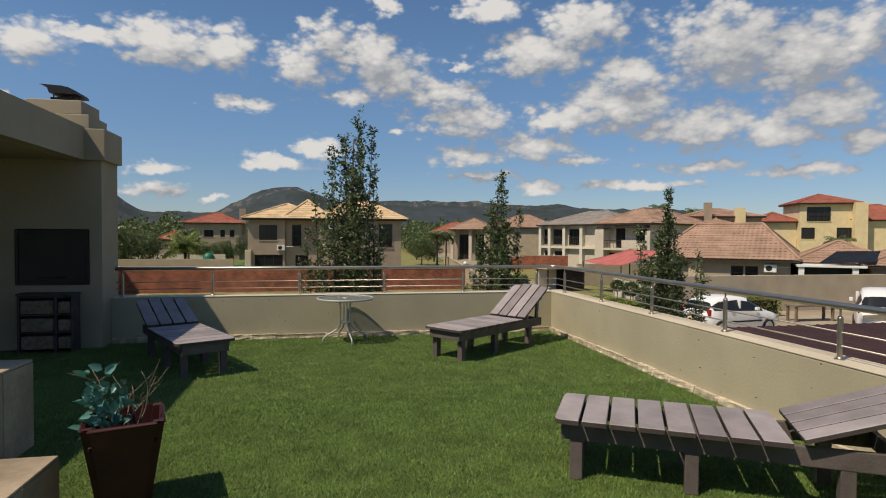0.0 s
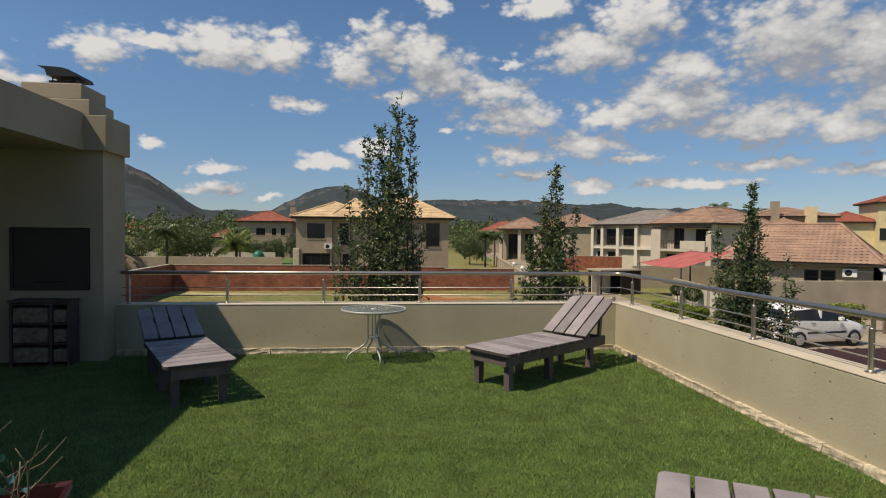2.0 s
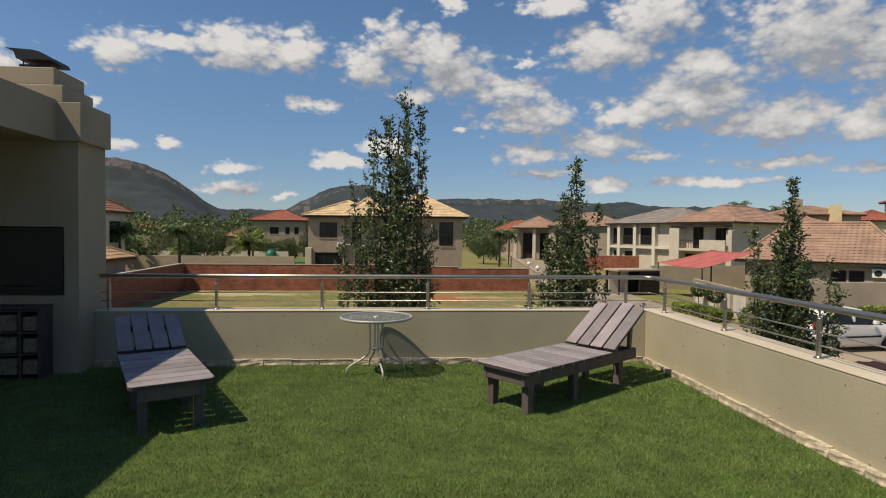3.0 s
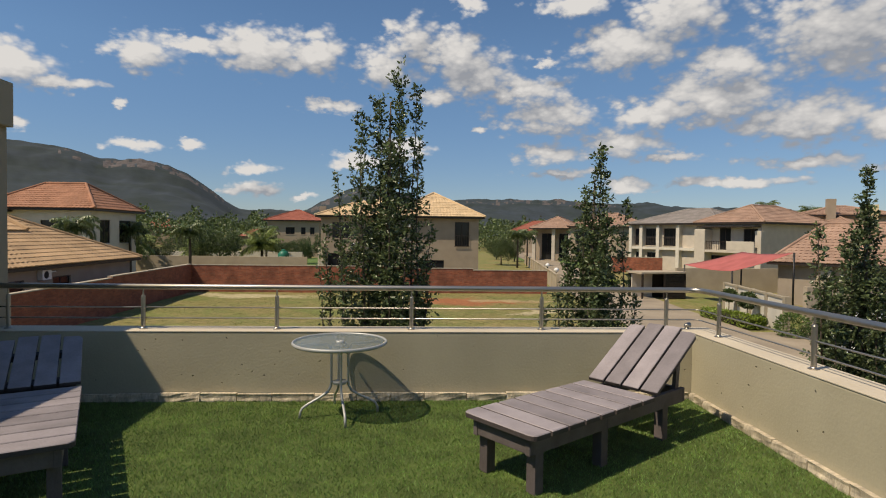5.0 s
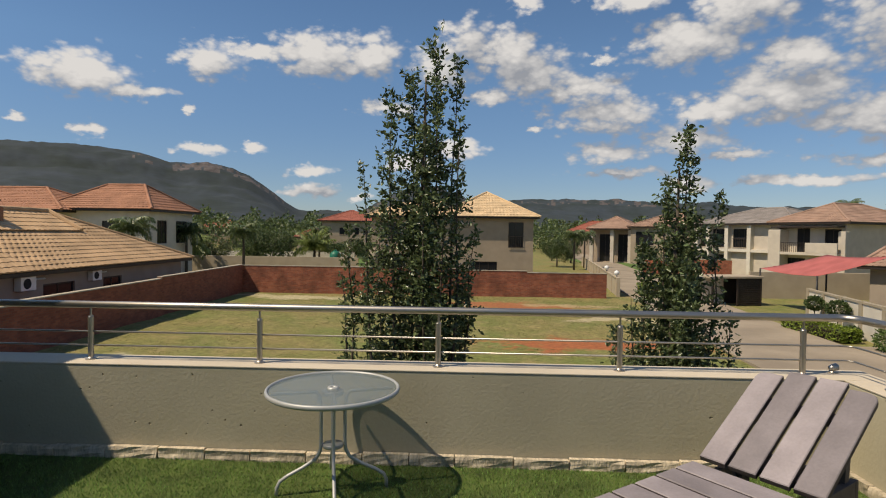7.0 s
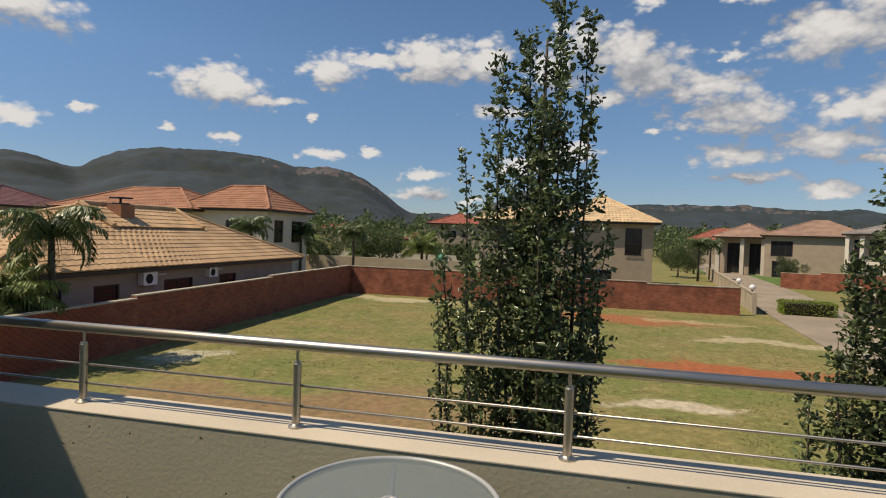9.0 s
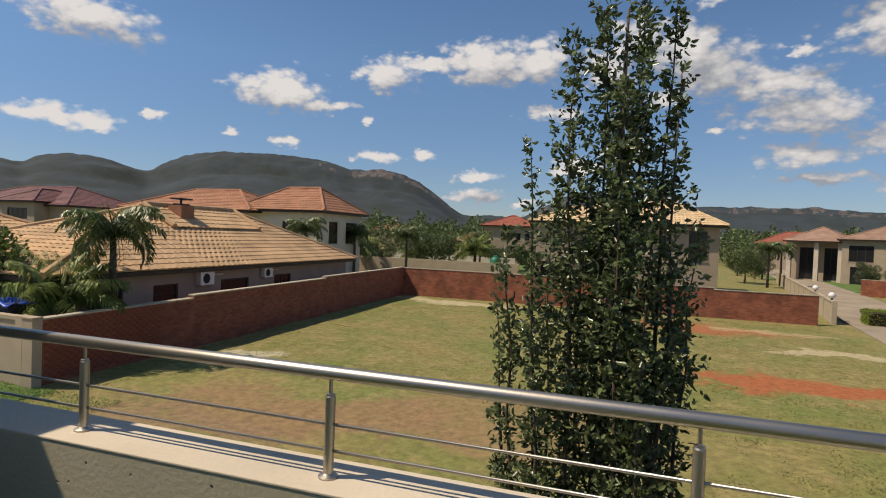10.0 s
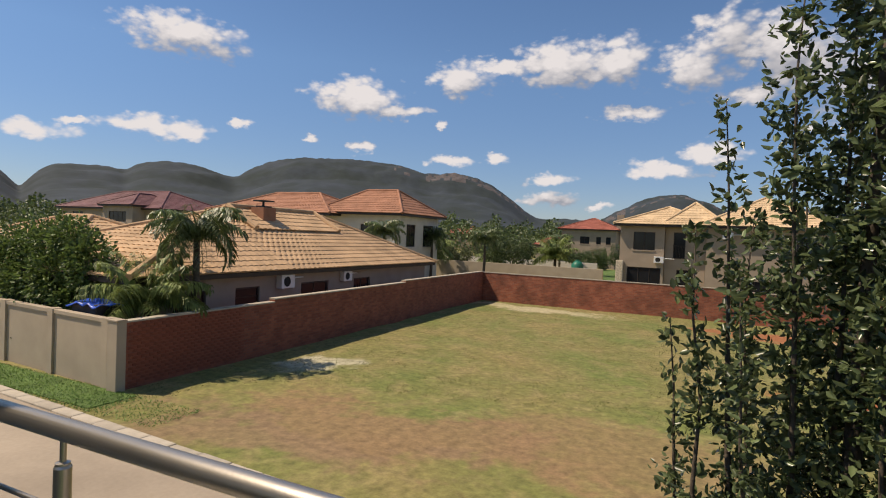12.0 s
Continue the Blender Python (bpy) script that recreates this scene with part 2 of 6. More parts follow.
def brick_material(name, a, b, mortar, axis, lo=0.65, hi=1.35):
    """Face bricks in running bond on a wall that runs along axis."""
    m = bpy.data.materials.new(name)
    m.use_nodes = True
    n, L = m.node_tree.nodes, m.node_tree.links
    bsdf = n["Principled BSDF"]
    co, sep, com = n.new("ShaderNodeTexCoord"), n.new("ShaderNodeSeparateXYZ"), n.new("ShaderNodeCombineXYZ")
    L.new(co.outputs["Object"], sep.inputs[0])
    L.new(sep.outputs[axis], com.inputs[0])
    L.new(sep.outputs[2], com.inputs[1])
    br = n.new("ShaderNodeTexBrick")
    br.inputs["Color1"].default_value, br.inputs["Color2"].default_value, br.inputs["Mortar"].default_value = (*a, 1), (*b, 1), (*mortar, 1)
    br.inputs["Scale"].default_value = 1
    br.inputs["Brick Width"].default_value, br.inputs["Row Height"].default_value = 0.23, 0.083
    br.inputs["Mortar Size"].default_value, br.inputs["Bias"].default_value = 0.006, 0.0
    L.new(com.outputs[0], br.inputs["Vector"])
    no = n.new("ShaderNodeTexNoise")
    no.inputs["Scale"].default_value, no.inputs["Detail"].default_value = 1.6, 8
    L.new(co.outputs["Object"], no.inputs["Vector"])
    hs = n.new("ShaderNodeHueSaturation")
    v = n.new("ShaderNodeMapRange")
    v.inputs["From Min"].default_value, v.inputs["From Max"].default_value = 0.3, 0.7
    v.inputs["To Min"].default_value, v.inputs["To Max"].default_value = lo, hi
    L.new(no.outputs["Fac"], v.inputs["Value"])
    L.new(v.outputs[0], hs.inputs["Value"])
    L.new(br.outputs["Color"], hs.inputs["Color"])
    L.new(hs.outputs[0], bsdf.inputs["Base Color"])
    bsdf.inputs["Roughness"].default_value = 0.9
    bu = n.new("ShaderNodeBump")
    bu.invert = True
    bu.inputs["Strength"].default_value, bu.inputs["Distance"].default_value = 0.7, 0.01
    L.new(br.outputs["Fac"], bu.inputs["Height"])
    L.new(bu.outputs[0], bsdf.inputs["Normal"])
    return m


def leaf_material(name, col, island=0.35, rough=0.45, trans=0.35):
    m = material(name, col, rough=rough, var=0.25, scale=2.5, bump=0.0, fine=25, island=island, spec=0.5)
    n, L = m.node_tree.nodes, m.node_tree.links
    bsdf, out = n["Principled BSDF"], n["Material Output"]
    hsv = next(x for x in n if x.type == "HUE_SAT")
    tr, mx = n.new("ShaderNodeBsdfTranslucent"), n.new("ShaderNodeMixShader")
    L.new(hsv.outputs[0], tr.inputs["Color"])
    mx.inputs[0].default_value = trans
    L.new(bsdf.outputs[0], mx.inputs[1])
    L.new(tr.outputs[0], mx.inputs[2])
    L.new(mx.outputs[0], out.inputs["Surface"])
    return m


def glass_material(name, col, rough, clear):
    """A tinted sheet that lets part of the light through unbent."""
    m = bpy.data.materials.new(name)
    m.use_nodes = True
    n, L = m.node_tree.nodes, m.node_tree.links
    bsdf, out = n["Principled BSDF"], n["Material Output"]
    bsdf.inputs["Base Color"].default_value = (*col, 1)
    bsdf.inputs["Roughness"].default_value = rough
    tr, mx = n.new("ShaderNodeBsdfTransparent"), n.new("ShaderNodeMixShader")
    tr.inputs["Color"].default_value = (*[0.88 + 0.12 * c for c in col], 1)
    mx.inputs[0].default_value = clear
    no, bu, co = n.new("ShaderNodeTexNoise"), n.new("ShaderNodeBump"), n.new("ShaderNodeTexCoord")
    no.inputs["Scale"].default_value = 45
    bu.inputs["Strength"].default_value, bu.inputs["Distance"].default_value = 0.25, 0.01
    L.new(co.outputs["Object"], no.inputs["Vector"])
    L.new(no.outputs["Fac"], bu.inputs["Height"])
    if rough > 0.1:
        L.new(bu.outputs[0], bsdf.inputs["Normal"])
    L.new(bsdf.outputs[0], mx.inputs[1])
    L.new(tr.outputs[0], mx.inputs[2])
    L.new(mx.outputs[0], out.inputs["Surface"])
    return m


M_WALL = plaster("taupe_plaster", (0.408, 0.368, 0.266), pits=1)
# parapet top: sunlight put into the colour, paler than the wall
M_COPING_SUNLIT = plaster("sunlit_coping_plaster", (0.56, 0.49, 0.385))
M_BRAAI = plaster("pavilion_plaster", (0.35, 0.30, 0.22))
M_STONE = material("sandstone", (0.55, 0.47, 0.35), rough=0.9, var=0.35, scale=9, bump=0.9, fine=30, rnd=0.18)
M_STEEL = material("brushed_steel", (0.45, 0.415, 0.365), rough=0.4, metal=1.0, var=0.06, scale=4, bump=0.03, fine=120)
M_WOOD = material("grey_stained_wood", (0.268, 0.236, 0.244), rough=0.62, var=0.22, scale=5, bump=0.25, fine=70, rnd=0.24)
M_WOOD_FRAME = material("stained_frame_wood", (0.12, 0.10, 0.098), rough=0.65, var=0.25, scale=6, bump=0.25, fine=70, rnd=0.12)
# dark stained wood; on slat edges it paints the shade of the gaps
M_WOOD_DARK = material("dark_stain_and_gap_shade", (0.062, 0.05, 0.05), rough=0.6, var=0.25, scale=6, bump=0.25, fine=70, rnd=0.12)
M_TURF_BASE = material("turf_backing", (0.08, 0.115, 0.025), rough=0.95, var=0.35, scale=5, bump=0.5, fine=180)
M_TURF = leaf_material("turf_fibre", (0.142, 0.248, 0.058), island=0.55, rough=0.5, trans=0.25)
M_GLASS_TOP = glass_material("rippled_glass", (0.26, 0.305, 0.305), 0.25, 0.60)
M_TABLE = material("grey_table_metal", (0.42, 0.43, 0.42), rough=0.45, metal=0.25, var=0.08, bump=0.02)
M_BLACK = material("black_steel", (0.012, 0.012, 0.013), rough=0.45, var=0.2, bump=0.05)
M_POT = material("oxblood_glaze", (0.062, 0.015, 0.015), rough=0.5, var=0.3, scale=7, bump=0.1, fine=20)
M_SOIL = material("potting_soil", (0.03, 0.02, 0.014), rough=0.95, var=0.4, bump=0.9, fine=50)
M_TEAL = leaf_material("teal_leaf", (0.075, 0.23, 0.20), island=0.25, rough=0.4, trans=0.15)
M_TWIG = material("grey_twig", (0.20, 0.155, 0.11), rough=0.85, var=0.3, bump=0.5)
M_SLATE = material("sandstone_tile", (0.31, 0.245, 0.175), rough=0.75, var=0.45, scale=2.2, bump=0.4, fine=22, rnd=0.14)
M_BASKET = material("wicker", (0.22, 0.18, 0.13), rough=0.85, var=0.4, scale=20, bump=0.9, fine=90)
M_WHITE = material("white_enamel", (0.75, 0.75, 0.73), rough=0.4, var=0.05, bump=0.02)
M_BRICK_X = brick_material("face_brick", (0.33, 0.105, 0.055), (0.225, 0.064, 0.036), (0.21, 0.12, 0.085), 0)
M_BRICK_Y = brick_material("face_brick_side", (0.33, 0.105, 0.055), (0.225, 0.064, 0.036), (0.21, 0.10, 0.07), 1, 0.82, 1.15)
M_MAROON = material("maroon_sheet", (0.038, 0.013, 0.012), rough=0.7, var=0.25, scale=1.5, bump=0.1)
M_BOUND = plaster("boundary_plaster", (0.42, 0.35, 0.26))
M_HOUSE_A = plaster("house_plaster_taupe", (0.37, 0.295, 0.22))
M_HOUSE_B = plaster("house_plaster_grey", (0.36, 0.30, 0.24))
M_HOUSE_C = plaster("house_plaster_cream", (0.63, 0.585, 0.50))
M_HOUSE_D = plaster("house_plaster_sand", (0.54, 0.48, 0.40))
M_HOUSE_Y = plaster("house_plaster_yellow", (0.72, 0.59, 0.36))
M_TILE_TAN = material("tan_roof_tile", (0.52, 0.34, 0.19), rough=0.8, var=0.25, scale=1.2, bump=0.2, fine=30, rnd=0.12, island=0.08)
M_BRICK_ONE = material("single_brick", (0.265, 0.078, 0.043), rough=0.9, var=0.2, scale=6, bump=0.5, fine=60, rnd=0.09)
M_TILE_YEL = material("straw_roof_tile", (0.62, 0.45, 0.27), rough=0.8, var=0.25, scale=1.2, bump=0.2, fine=30, island=0.08)
M_TILE_ORANGE = material("terracotta_roof_tile", (0.36, 0.17, 0.098), rough=0.8, var=0.25, scale=1.2, bump=0.2, fine=30, island=0.08)
M_TILE_RED = material("red_roof_tile", (0.33, 0.105, 0.07), rough=0.8, var=0.25, scale=1.2, bump=0.2, fine=30, island=0.08)
M_TILE_PINK = material("pinkish_roof_tile", (0.345, 0.22, 0.16), rough=0.8, var=0.25, scale=1.0, bump=0.2, fine=30, island=0.08)
M_TILE_GREY = material("grey_roof_tile", (0.26, 0.23, 0.21), rough=0.8, var=0.25, scale=1.2, bump=0.2, fine=30, island=0.08)
M_TILE_MAROON = material("maroon_roof_tile", (0.17, 0.075, 0.075), rough=0.7, var=0.25, scale=1.2, bump=0.2, fine=30, island=0.08)
M_FRAME = material("bronze_frame", (0.035, 0.025, 0.02), rough=0.5, var=0.2)
M_PANE = material("dark_window_glass", (0.02, 0.022, 0.025), rough=0.06, var=0.2, scale=0.8, bump=0.0, spec=0.35)
M_LEAF = leaf_material("pear_leaf", (0.12, 0.16, 0.07), island=0.6, rough=0.28, trans=0.34)
M_BARK = material("tree_bark", (0.10, 0.08, 0.06), rough=0.9, var=0.35, scale=12, bump=0.8, fine=40)
M_LEAF_FAR = leaf_material("broad_leaf", (0.085, 0.125, 0.04), island=0.45, rough=0.5, trans=0.25)
M_LEAF_GARDEN = leaf_material("garden_leaf", (0.125, 0.19, 0.05), island=0.45, rough=0.5, trans=0.3)
M_LEAF_OLIVE = leaf_material("olive_leaf", (0.10, 0.125, 0.05), island=0.4, rough=0.5, trans=0.25)
M_HEDGE = leaf_material("hedge_leaf", (0.20, 0.27, 0.035), island=0.35, rough=0.5, trans=0.25)
M_PALM = leaf_material("palm_leaf", (0.125, 0.17, 0.062), island=0.35, rough=0.4, trans=0.25)
M_PALM_LIGHT = leaf_material("young_palm_leaf", (0.22, 0.28, 0.085), island=0.35, rough=0.45, trans=0.3)
M_DRY = leaf_material("veld_grass", (0.165, 0.175, 0.055), island=0.25, rough=0.8, trans=0.3)
M_PAVE = material("tan_paving", (0.33, 0.27, 0.20), rough=0.9, var=0.22, scale=0.5, bump=0.3, fine=14, rnd=0.06)
M_KERB = material("concrete_kerb", (0.42, 0.37, 0.29), rough=0.9, var=0.25, scale=3, bump=0.3, rnd=0.12)
M_SHADE = material("red_shade_cloth", (0.42, 0.115, 0.105), rough=0.85, var=0.15, scale=1.5, bump=0.2, fine=60)
M_CAR = material("white_car_paint", (0.80, 0.80, 0.80), rough=0.25, var=0.03, bump=0.0, coat=0.6)
M_TYRE = material("tyre_rubber", (0.02, 0.02, 0.02), rough=0.85, var=0.2)
M_LAMP_RED = material("red_lamp_lens", (0.40, 0.02, 0.02), rough=0.2, var=0.1, bump=0.0)
M_BLUE = material("blue_plastic", (0.02, 0.09, 0.50), rough=0.35, var=0.15, bump=0.05)
M_TANK = material("green_tank_plastic", (0.01, 0.16, 0.10), rough=0.45, var=0.15, bump=0.05)
M_ALU = material("grey_aluminium", (0.45, 0.45, 0.44), rough=0.4, metal=0.6, var=0.1)


def ground_material():
    """Veld grass with bare red and pale earth where it is worn away."""
    m = material("veld_ground", (0.125, 0.15, 0.036), rough=0.95, var=0.45, scale=0.33, bump=0.8, fine=5, second=(0.25, 0.205, 0.075))
    n, L = m.node_tree.nodes, m.node_tree.links
    bsdf, hsv = n["Principled BSDF"], next(x for x in n if x.type == "HUE_SAT")
    co = next(x for x in n if x.type == "TEX_COORD")
    # straw-coloured mottling between the green
    mot, mrm, mmx = n.new("ShaderNodeTexNoise"), n.new("ShaderNodeMapRange"), n.new("ShaderNodeMix")
    mot.inputs["Scale"].default_value, mot.inputs["Detail"].default_value, mot.inputs["Roughness"].default_value = 1.3, 9, 0.68
    L.new(co.outputs["Object"], mot.inputs["Vector"])
    mrm.inputs["From Min"].default_value, mrm.inputs["From Max"].default_value, mrm.inputs["To Max"].default_value = 0.48, 0.72, 0.7
    L.new(mot.outputs["Fac"], mrm.inputs["Value"])
    mmx.data_type = "RGBA"
    L.new(mrm.outputs[0], mmx.inputs["Factor"])
    L.new(hsv.outputs[0], mmx.inputs["A"])
    mmx.inputs["B"].default_value = (0.34, 0.26, 0.12, 1)
    last = mmx.outputs["Result"]
    warp = n.new("ShaderNodeTexNoise")
    warp.inputs["Scale"].default_value, warp.inputs["Detail"].default_value = 0.35, 8
    L.new(co.outputs["Object"], warp.inputs["Vector"])
    wo = n.new("ShaderNodeVectorMath")
    wo.operation = "MULTIPLY_ADD"
    L.new(warp.outputs["Color"], wo.inputs[0])
    wo.inputs[1].default_value = (5, 5, 0)
    L.new(co.outputs["Object"], wo.inputs[2])
    edge = n.new("ShaderNodeTexNoise")
    edge.inputs["Scale"].default_value, edge.inputs["Detail"].default_value = 2.2, 8
    L.new(co.outputs["Object"], edge.inputs["Vector"])
    # bare patches: centre, half-sizes, earth colour, strength
    for cx, cy, rx, ry, col, k in (
        (2.4, 17.3, 4.6, 1.5, (0.36, 0.115, 0.04), 1.0), (-0.5, 28.5, 4.5, 1.6, (0.34, 0.13, 0.05), 1.0), (4.2, 29.0, 3.2, 0.7, (0.42, 0.32, 0.17), 0.8),
        (-0.2, 12.4, 1.6, 0.8, (0.50, 0.43, 0.30), 1.0), (5.0, 23.5, 3.0, 0.7, (0.48, 0.40, 0.25), 0.8), (-13.0, 30.6, 5.0, 1.0, (0.46, 0.40, 0.24), 0.9),
        (-9.6, 9.0, 4.2, 1.8, (0.27, 0.165, 0.085), 0.8), (-5.4, 10.2, 3.6, 1.9, (0.27, 0.165, 0.085), 0.6), (-11.0, 7.6, 3.4, 1.0, (0.25, 0.165, 0.09), 0.8), (-14.2, 12.8, 1.0, 1.6, (0.50, 0.46, 0.32), 0.8)):
        sub, mul, ln = (n.new("ShaderNodeVectorMath") for _ in range(3))
        sub.operation, mul.operation, ln.operation = "SUBTRACT", "MULTIPLY", "LENGTH"
        sub.inputs[1].default_value = (cx + 2.5, cy + 2.5, 0)
        mul.inputs[1].default_value = (1 / rx, 1 / ry, 0)
        L.new(wo.outputs[0], sub.inputs[0])
        L.new(sub.outputs[0], mul.inputs[0])
        L.new(mul.outputs[0], ln.inputs[0])
        ad = n.new("ShaderNodeMath")
        ad.operation = "MULTIPLY_ADD"
        L.new(edge.outputs["Fac"], ad.inputs[0])
        ad.inputs[1].default_value = 1.3
        L.new(ln.outputs["Value"], ad.inputs[2])
        mr = n.new("ShaderNodeMapRange")
        mr.interpolation_type = "SMOOTHSTEP"
        mr.inputs["From Min"].default_value, mr.inputs["From Max"].default_value = 1.25, 1.8
        mr.inputs["To Min"].default_value, mr.inputs["To Max"].default_value = k, 0
        L.new(ad.outputs[0], mr.inputs["Value"])
        mx = n.new("ShaderNodeMix")
        mx.data_type = "RGBA"
        L.new(mr.outputs[0], mx.inputs["Factor"])
        L.new(last, mx.inputs["A"])
        mx.inputs["B"].default_value = (*col, 1)
        last = mx.outputs["Result"]
    tuft, tr, tv = n.new("ShaderNodeTexNoise"), n.new("ShaderNodeMapRange"), n.new("ShaderNodeHueSaturation")
    tuft.inputs["Scale"].default_value, tuft.inputs["Detail"].default_value, tuft.inputs["Roughness"].default_value = 4.5, 10, 0.75
    L.new(co.outputs["Object"], tuft.inputs["Vector"])
    tr.inputs["From Min"].default_value, tr.inputs["From Max"].default_value = 0.33, 0.67
    tr.inputs["To Min"].default_value, tr.inputs["To Max"].default_value = 0.55, 1.25
    L.new(tuft.outputs["Fac"], tr.inputs["Value"])
    L.new(tr.outputs[0], tv.inputs["Value"])
    L.new(last, tv.inputs["Color"])
    L.new(tv.outputs[0], bsdf.inputs["Base Color"])
    return m


M_GROUND = ground_material()
M_LAWN = material("green_lawn", (0.10, 0.17, 0.04), rough=0.95, var=0.3, scale=1.5, bump=0.5, fine=25)
# dark bush, with the blue of distant haze mixed into the colour
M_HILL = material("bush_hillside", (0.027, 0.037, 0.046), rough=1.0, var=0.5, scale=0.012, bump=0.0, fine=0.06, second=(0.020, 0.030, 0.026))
M_CLIFF = material("cliff_rock", (0.10, 0.085, 0.08), rough=1.0, var=0.5, scale=0.05, bump=0.0, fine=0.2)

# ---- mesh helpers ----


def mesh_of(name, src, mat, smooth=False):
    me = bpy.data.meshes.new(name)
    if isinstance(src, tuple):
        me.from_pydata([tuple(v) for v in src[0]], [], src[1])
    else:
        bmesh.ops.recalc_face_normals(src, faces=src.faces[:])
        src.to_mesh(me)
        src.free()
    if mat:
        me.materials.append(mat)
    if smooth:
        me.polygons.foreach_set("use_smooth", [True] * len(me.polygons))
    me.update()
    return me


def part(name, src, mat, parent=None, label="", smooth=False):
    ob = new(name, mesh_of(name, src, mat, smooth))
    if parent is not None:
        ob.parent = parent
    if label:
        ob["label"] = label
    return ob


def empty(name, m, label, category, group=""):
    ob = new(name)
    ob.empty_display_size = 0.2
    ob.matrix_world = m
    return tagged(ob, label, category, group)


def struct(name, src, mat, label="", category="", smooth=False):
    return tagged(part(name, src, mat, None, smooth=smooth), label, category, "", "structure")


def box(bm, x0, y0, z0, x1, y1, z1, m=None):
    vs = [bm.verts.new((x, y, z)) for x in (x0, x1) for y in (y0, y1) for z in (z0, z1)]
    for f in ((0, 1, 3, 2), (4, 6, 7, 5), (0, 4, 5, 1), (2, 3, 7, 6), (0, 2, 6, 4), (1, 5, 7, 3)):
        bm.faces.new([vs[i] for i in f])
    if m is not None:
        bmesh.ops.transform(bm, matrix=m, verts=vs)
    return vs


def cube(x0, y0, z0, x1, y1, z1, bevel=0.0, seg=2):
    bm = bmesh.new()
    box(bm, x0, y0, z0, x1, y1, z1)
    if bevel:
        bmesh.ops.bevel(bm, geom=bm.edges[:], offset=bevel, segments=seg, affect="EDGES", profile=0.6)
    return bm


def tube(points, radii, sides=10, cap=True, into=None):
    """A round bar through points, its radius given at each."""
    bm = into or bmesh.new()
    pts = [Vector(p) for p in points]
    rings, ref = [], None
    for i, p in enumerate(pts):
        d = (pts[min(i + 1, len(pts) - 1)] - pts[max(i - 1, 0)]).normalized()
        if ref is None:
            ref = Vector((1, 0, 0)) if abs(d.x) < 0.8 else Vector((0, 1, 0))
        u = (ref - d * ref.dot(d)).normalized()
        ref = u
        v = d.cross(u)
        r = radii[i] if isinstance(radii, (list, tuple)) else radii
        rings.append([bm.verts.new(p + (u * math.cos(a) + v * math.sin(a)) * r) for a in (2 * math.pi * k / sides for k in range(sides))])
    for a, b in zip(rings, rings[1:]):
        for k in range(sides):
            bm.faces.new((a[k], a[(k + 1) % sides], b[(k + 1) % sides], b[k]))
    if cap:
        bm.faces.new(rings[0][::-1])
        bm.faces.new(rings[-1])
    return bm


def lathe(profile, sides=24, into=None, at=(0, 0, 0)):
    bm = into or bmesh.new()
    rings = []
    for r, z in profile:
        rings.append([bm.verts.new((at[0] + r * math.cos(a), at[1] + r * math.sin(a), at[2] + z)) for a in (2 * math.pi * k / sides for k in range(sides))])
    for a, b in zip(rings, rings[1:]):
        for k in range(sides):
            bm.faces.new((a[k], a[(k + 1) % sides], b[(k + 1) % sides], b[k]))
    bm.faces.new(rings[0][::-1])
    bm.faces.new(rings[-1])
    return bm


def rounded_board(x0, x1, y0, y1, z0, z1, corners, r=0.045):
    """A plank; corners lists which of its plan corners (x end, y end as -1 or 1) are rounded."""
    pts = []
    for sx, sy in ((-1, -1), (1, -1), (1, 1), (-1, 1)):
        cx, cy = (x0 if sx < 0 else x1), (y0 if sy < 0 else y1)
        if (sx, sy) in corners:
            start = {(-1, -1): 180, (1, -1): 270, (1, 1): 0, (-1, 1): 90}[(sx, sy)]
            for k in range(5):
                a = radians(start + 90 * k / 4)
                pts.append((cx - sx * r + r * math.cos(a), cy - sy * r + r * math.sin(a)))
        else:
            pts.append((cx, cy))
    bm = bmesh.new()
    lo = [bm.verts.new((x, y, z0)) for x, y in pts]
    hi = [bm.verts.new((x, y, z1)) for x, y in pts]
    bm.faces.new(lo[::-1])
    top = bm.faces.new(hi)
    for i in range(len(pts)):
        j = (i + 1) % len(pts)
        bm.faces.new((lo[i], lo[j], hi[j], hi[i]))
    bmesh.ops.bevel(bm, geom=list(top.edges), offset=0.004, segments=1, affect="EDGES")
    return bm


def numpy_mesh(name, verts, faces, mat):
    """Many small pieces at once: verts (n, 3), faces (m, k)."""
    me = bpy.data.meshes.new(name)
    m, k = faces.shape
    me.vertices.add(len(verts))
    me.vertices.foreach_set("co", verts.astype(np.float32).ravel())
    me.loops.add(m * k)
    me.loops.foreach_set("vertex_index", faces.astype(np.int32).ravel())
    me.polygons.add(m)
    me.polygons.foreach_set("loop_start", np.arange(0, m * k, k, dtype=np.int32))
    me.update(calc_edges=True)
    me.validate()
    me.materials.append(mat)
    return me


def blades(name, pos, height, width, lean, mat, rng):
    """Grass blades, a triangle each, at pos (n, 3)."""
    n = len(pos)
    a = rng.uniform(0, 2 * np.pi, n)
    b = rng.uniform(0, 2 * np.pi, n)
    h = height * rng.uniform(0.6, 1.25, n)
    w = width * rng.uniform(0.7, 1.3, n) / 2
    side = np.stack([np.cos(a) * w, np.sin(a) * w, np.zeros(n)], 1)
    tip = pos + np.stack([np.cos(b) * h * lean, np.sin(b) * h * lean, h], 1)
    v = np.stack([pos - side, pos + side, tip], 1).reshape(-1, 3)
    return numpy_mesh(name, v, np.arange(3 * n).reshape(n, 3), mat)


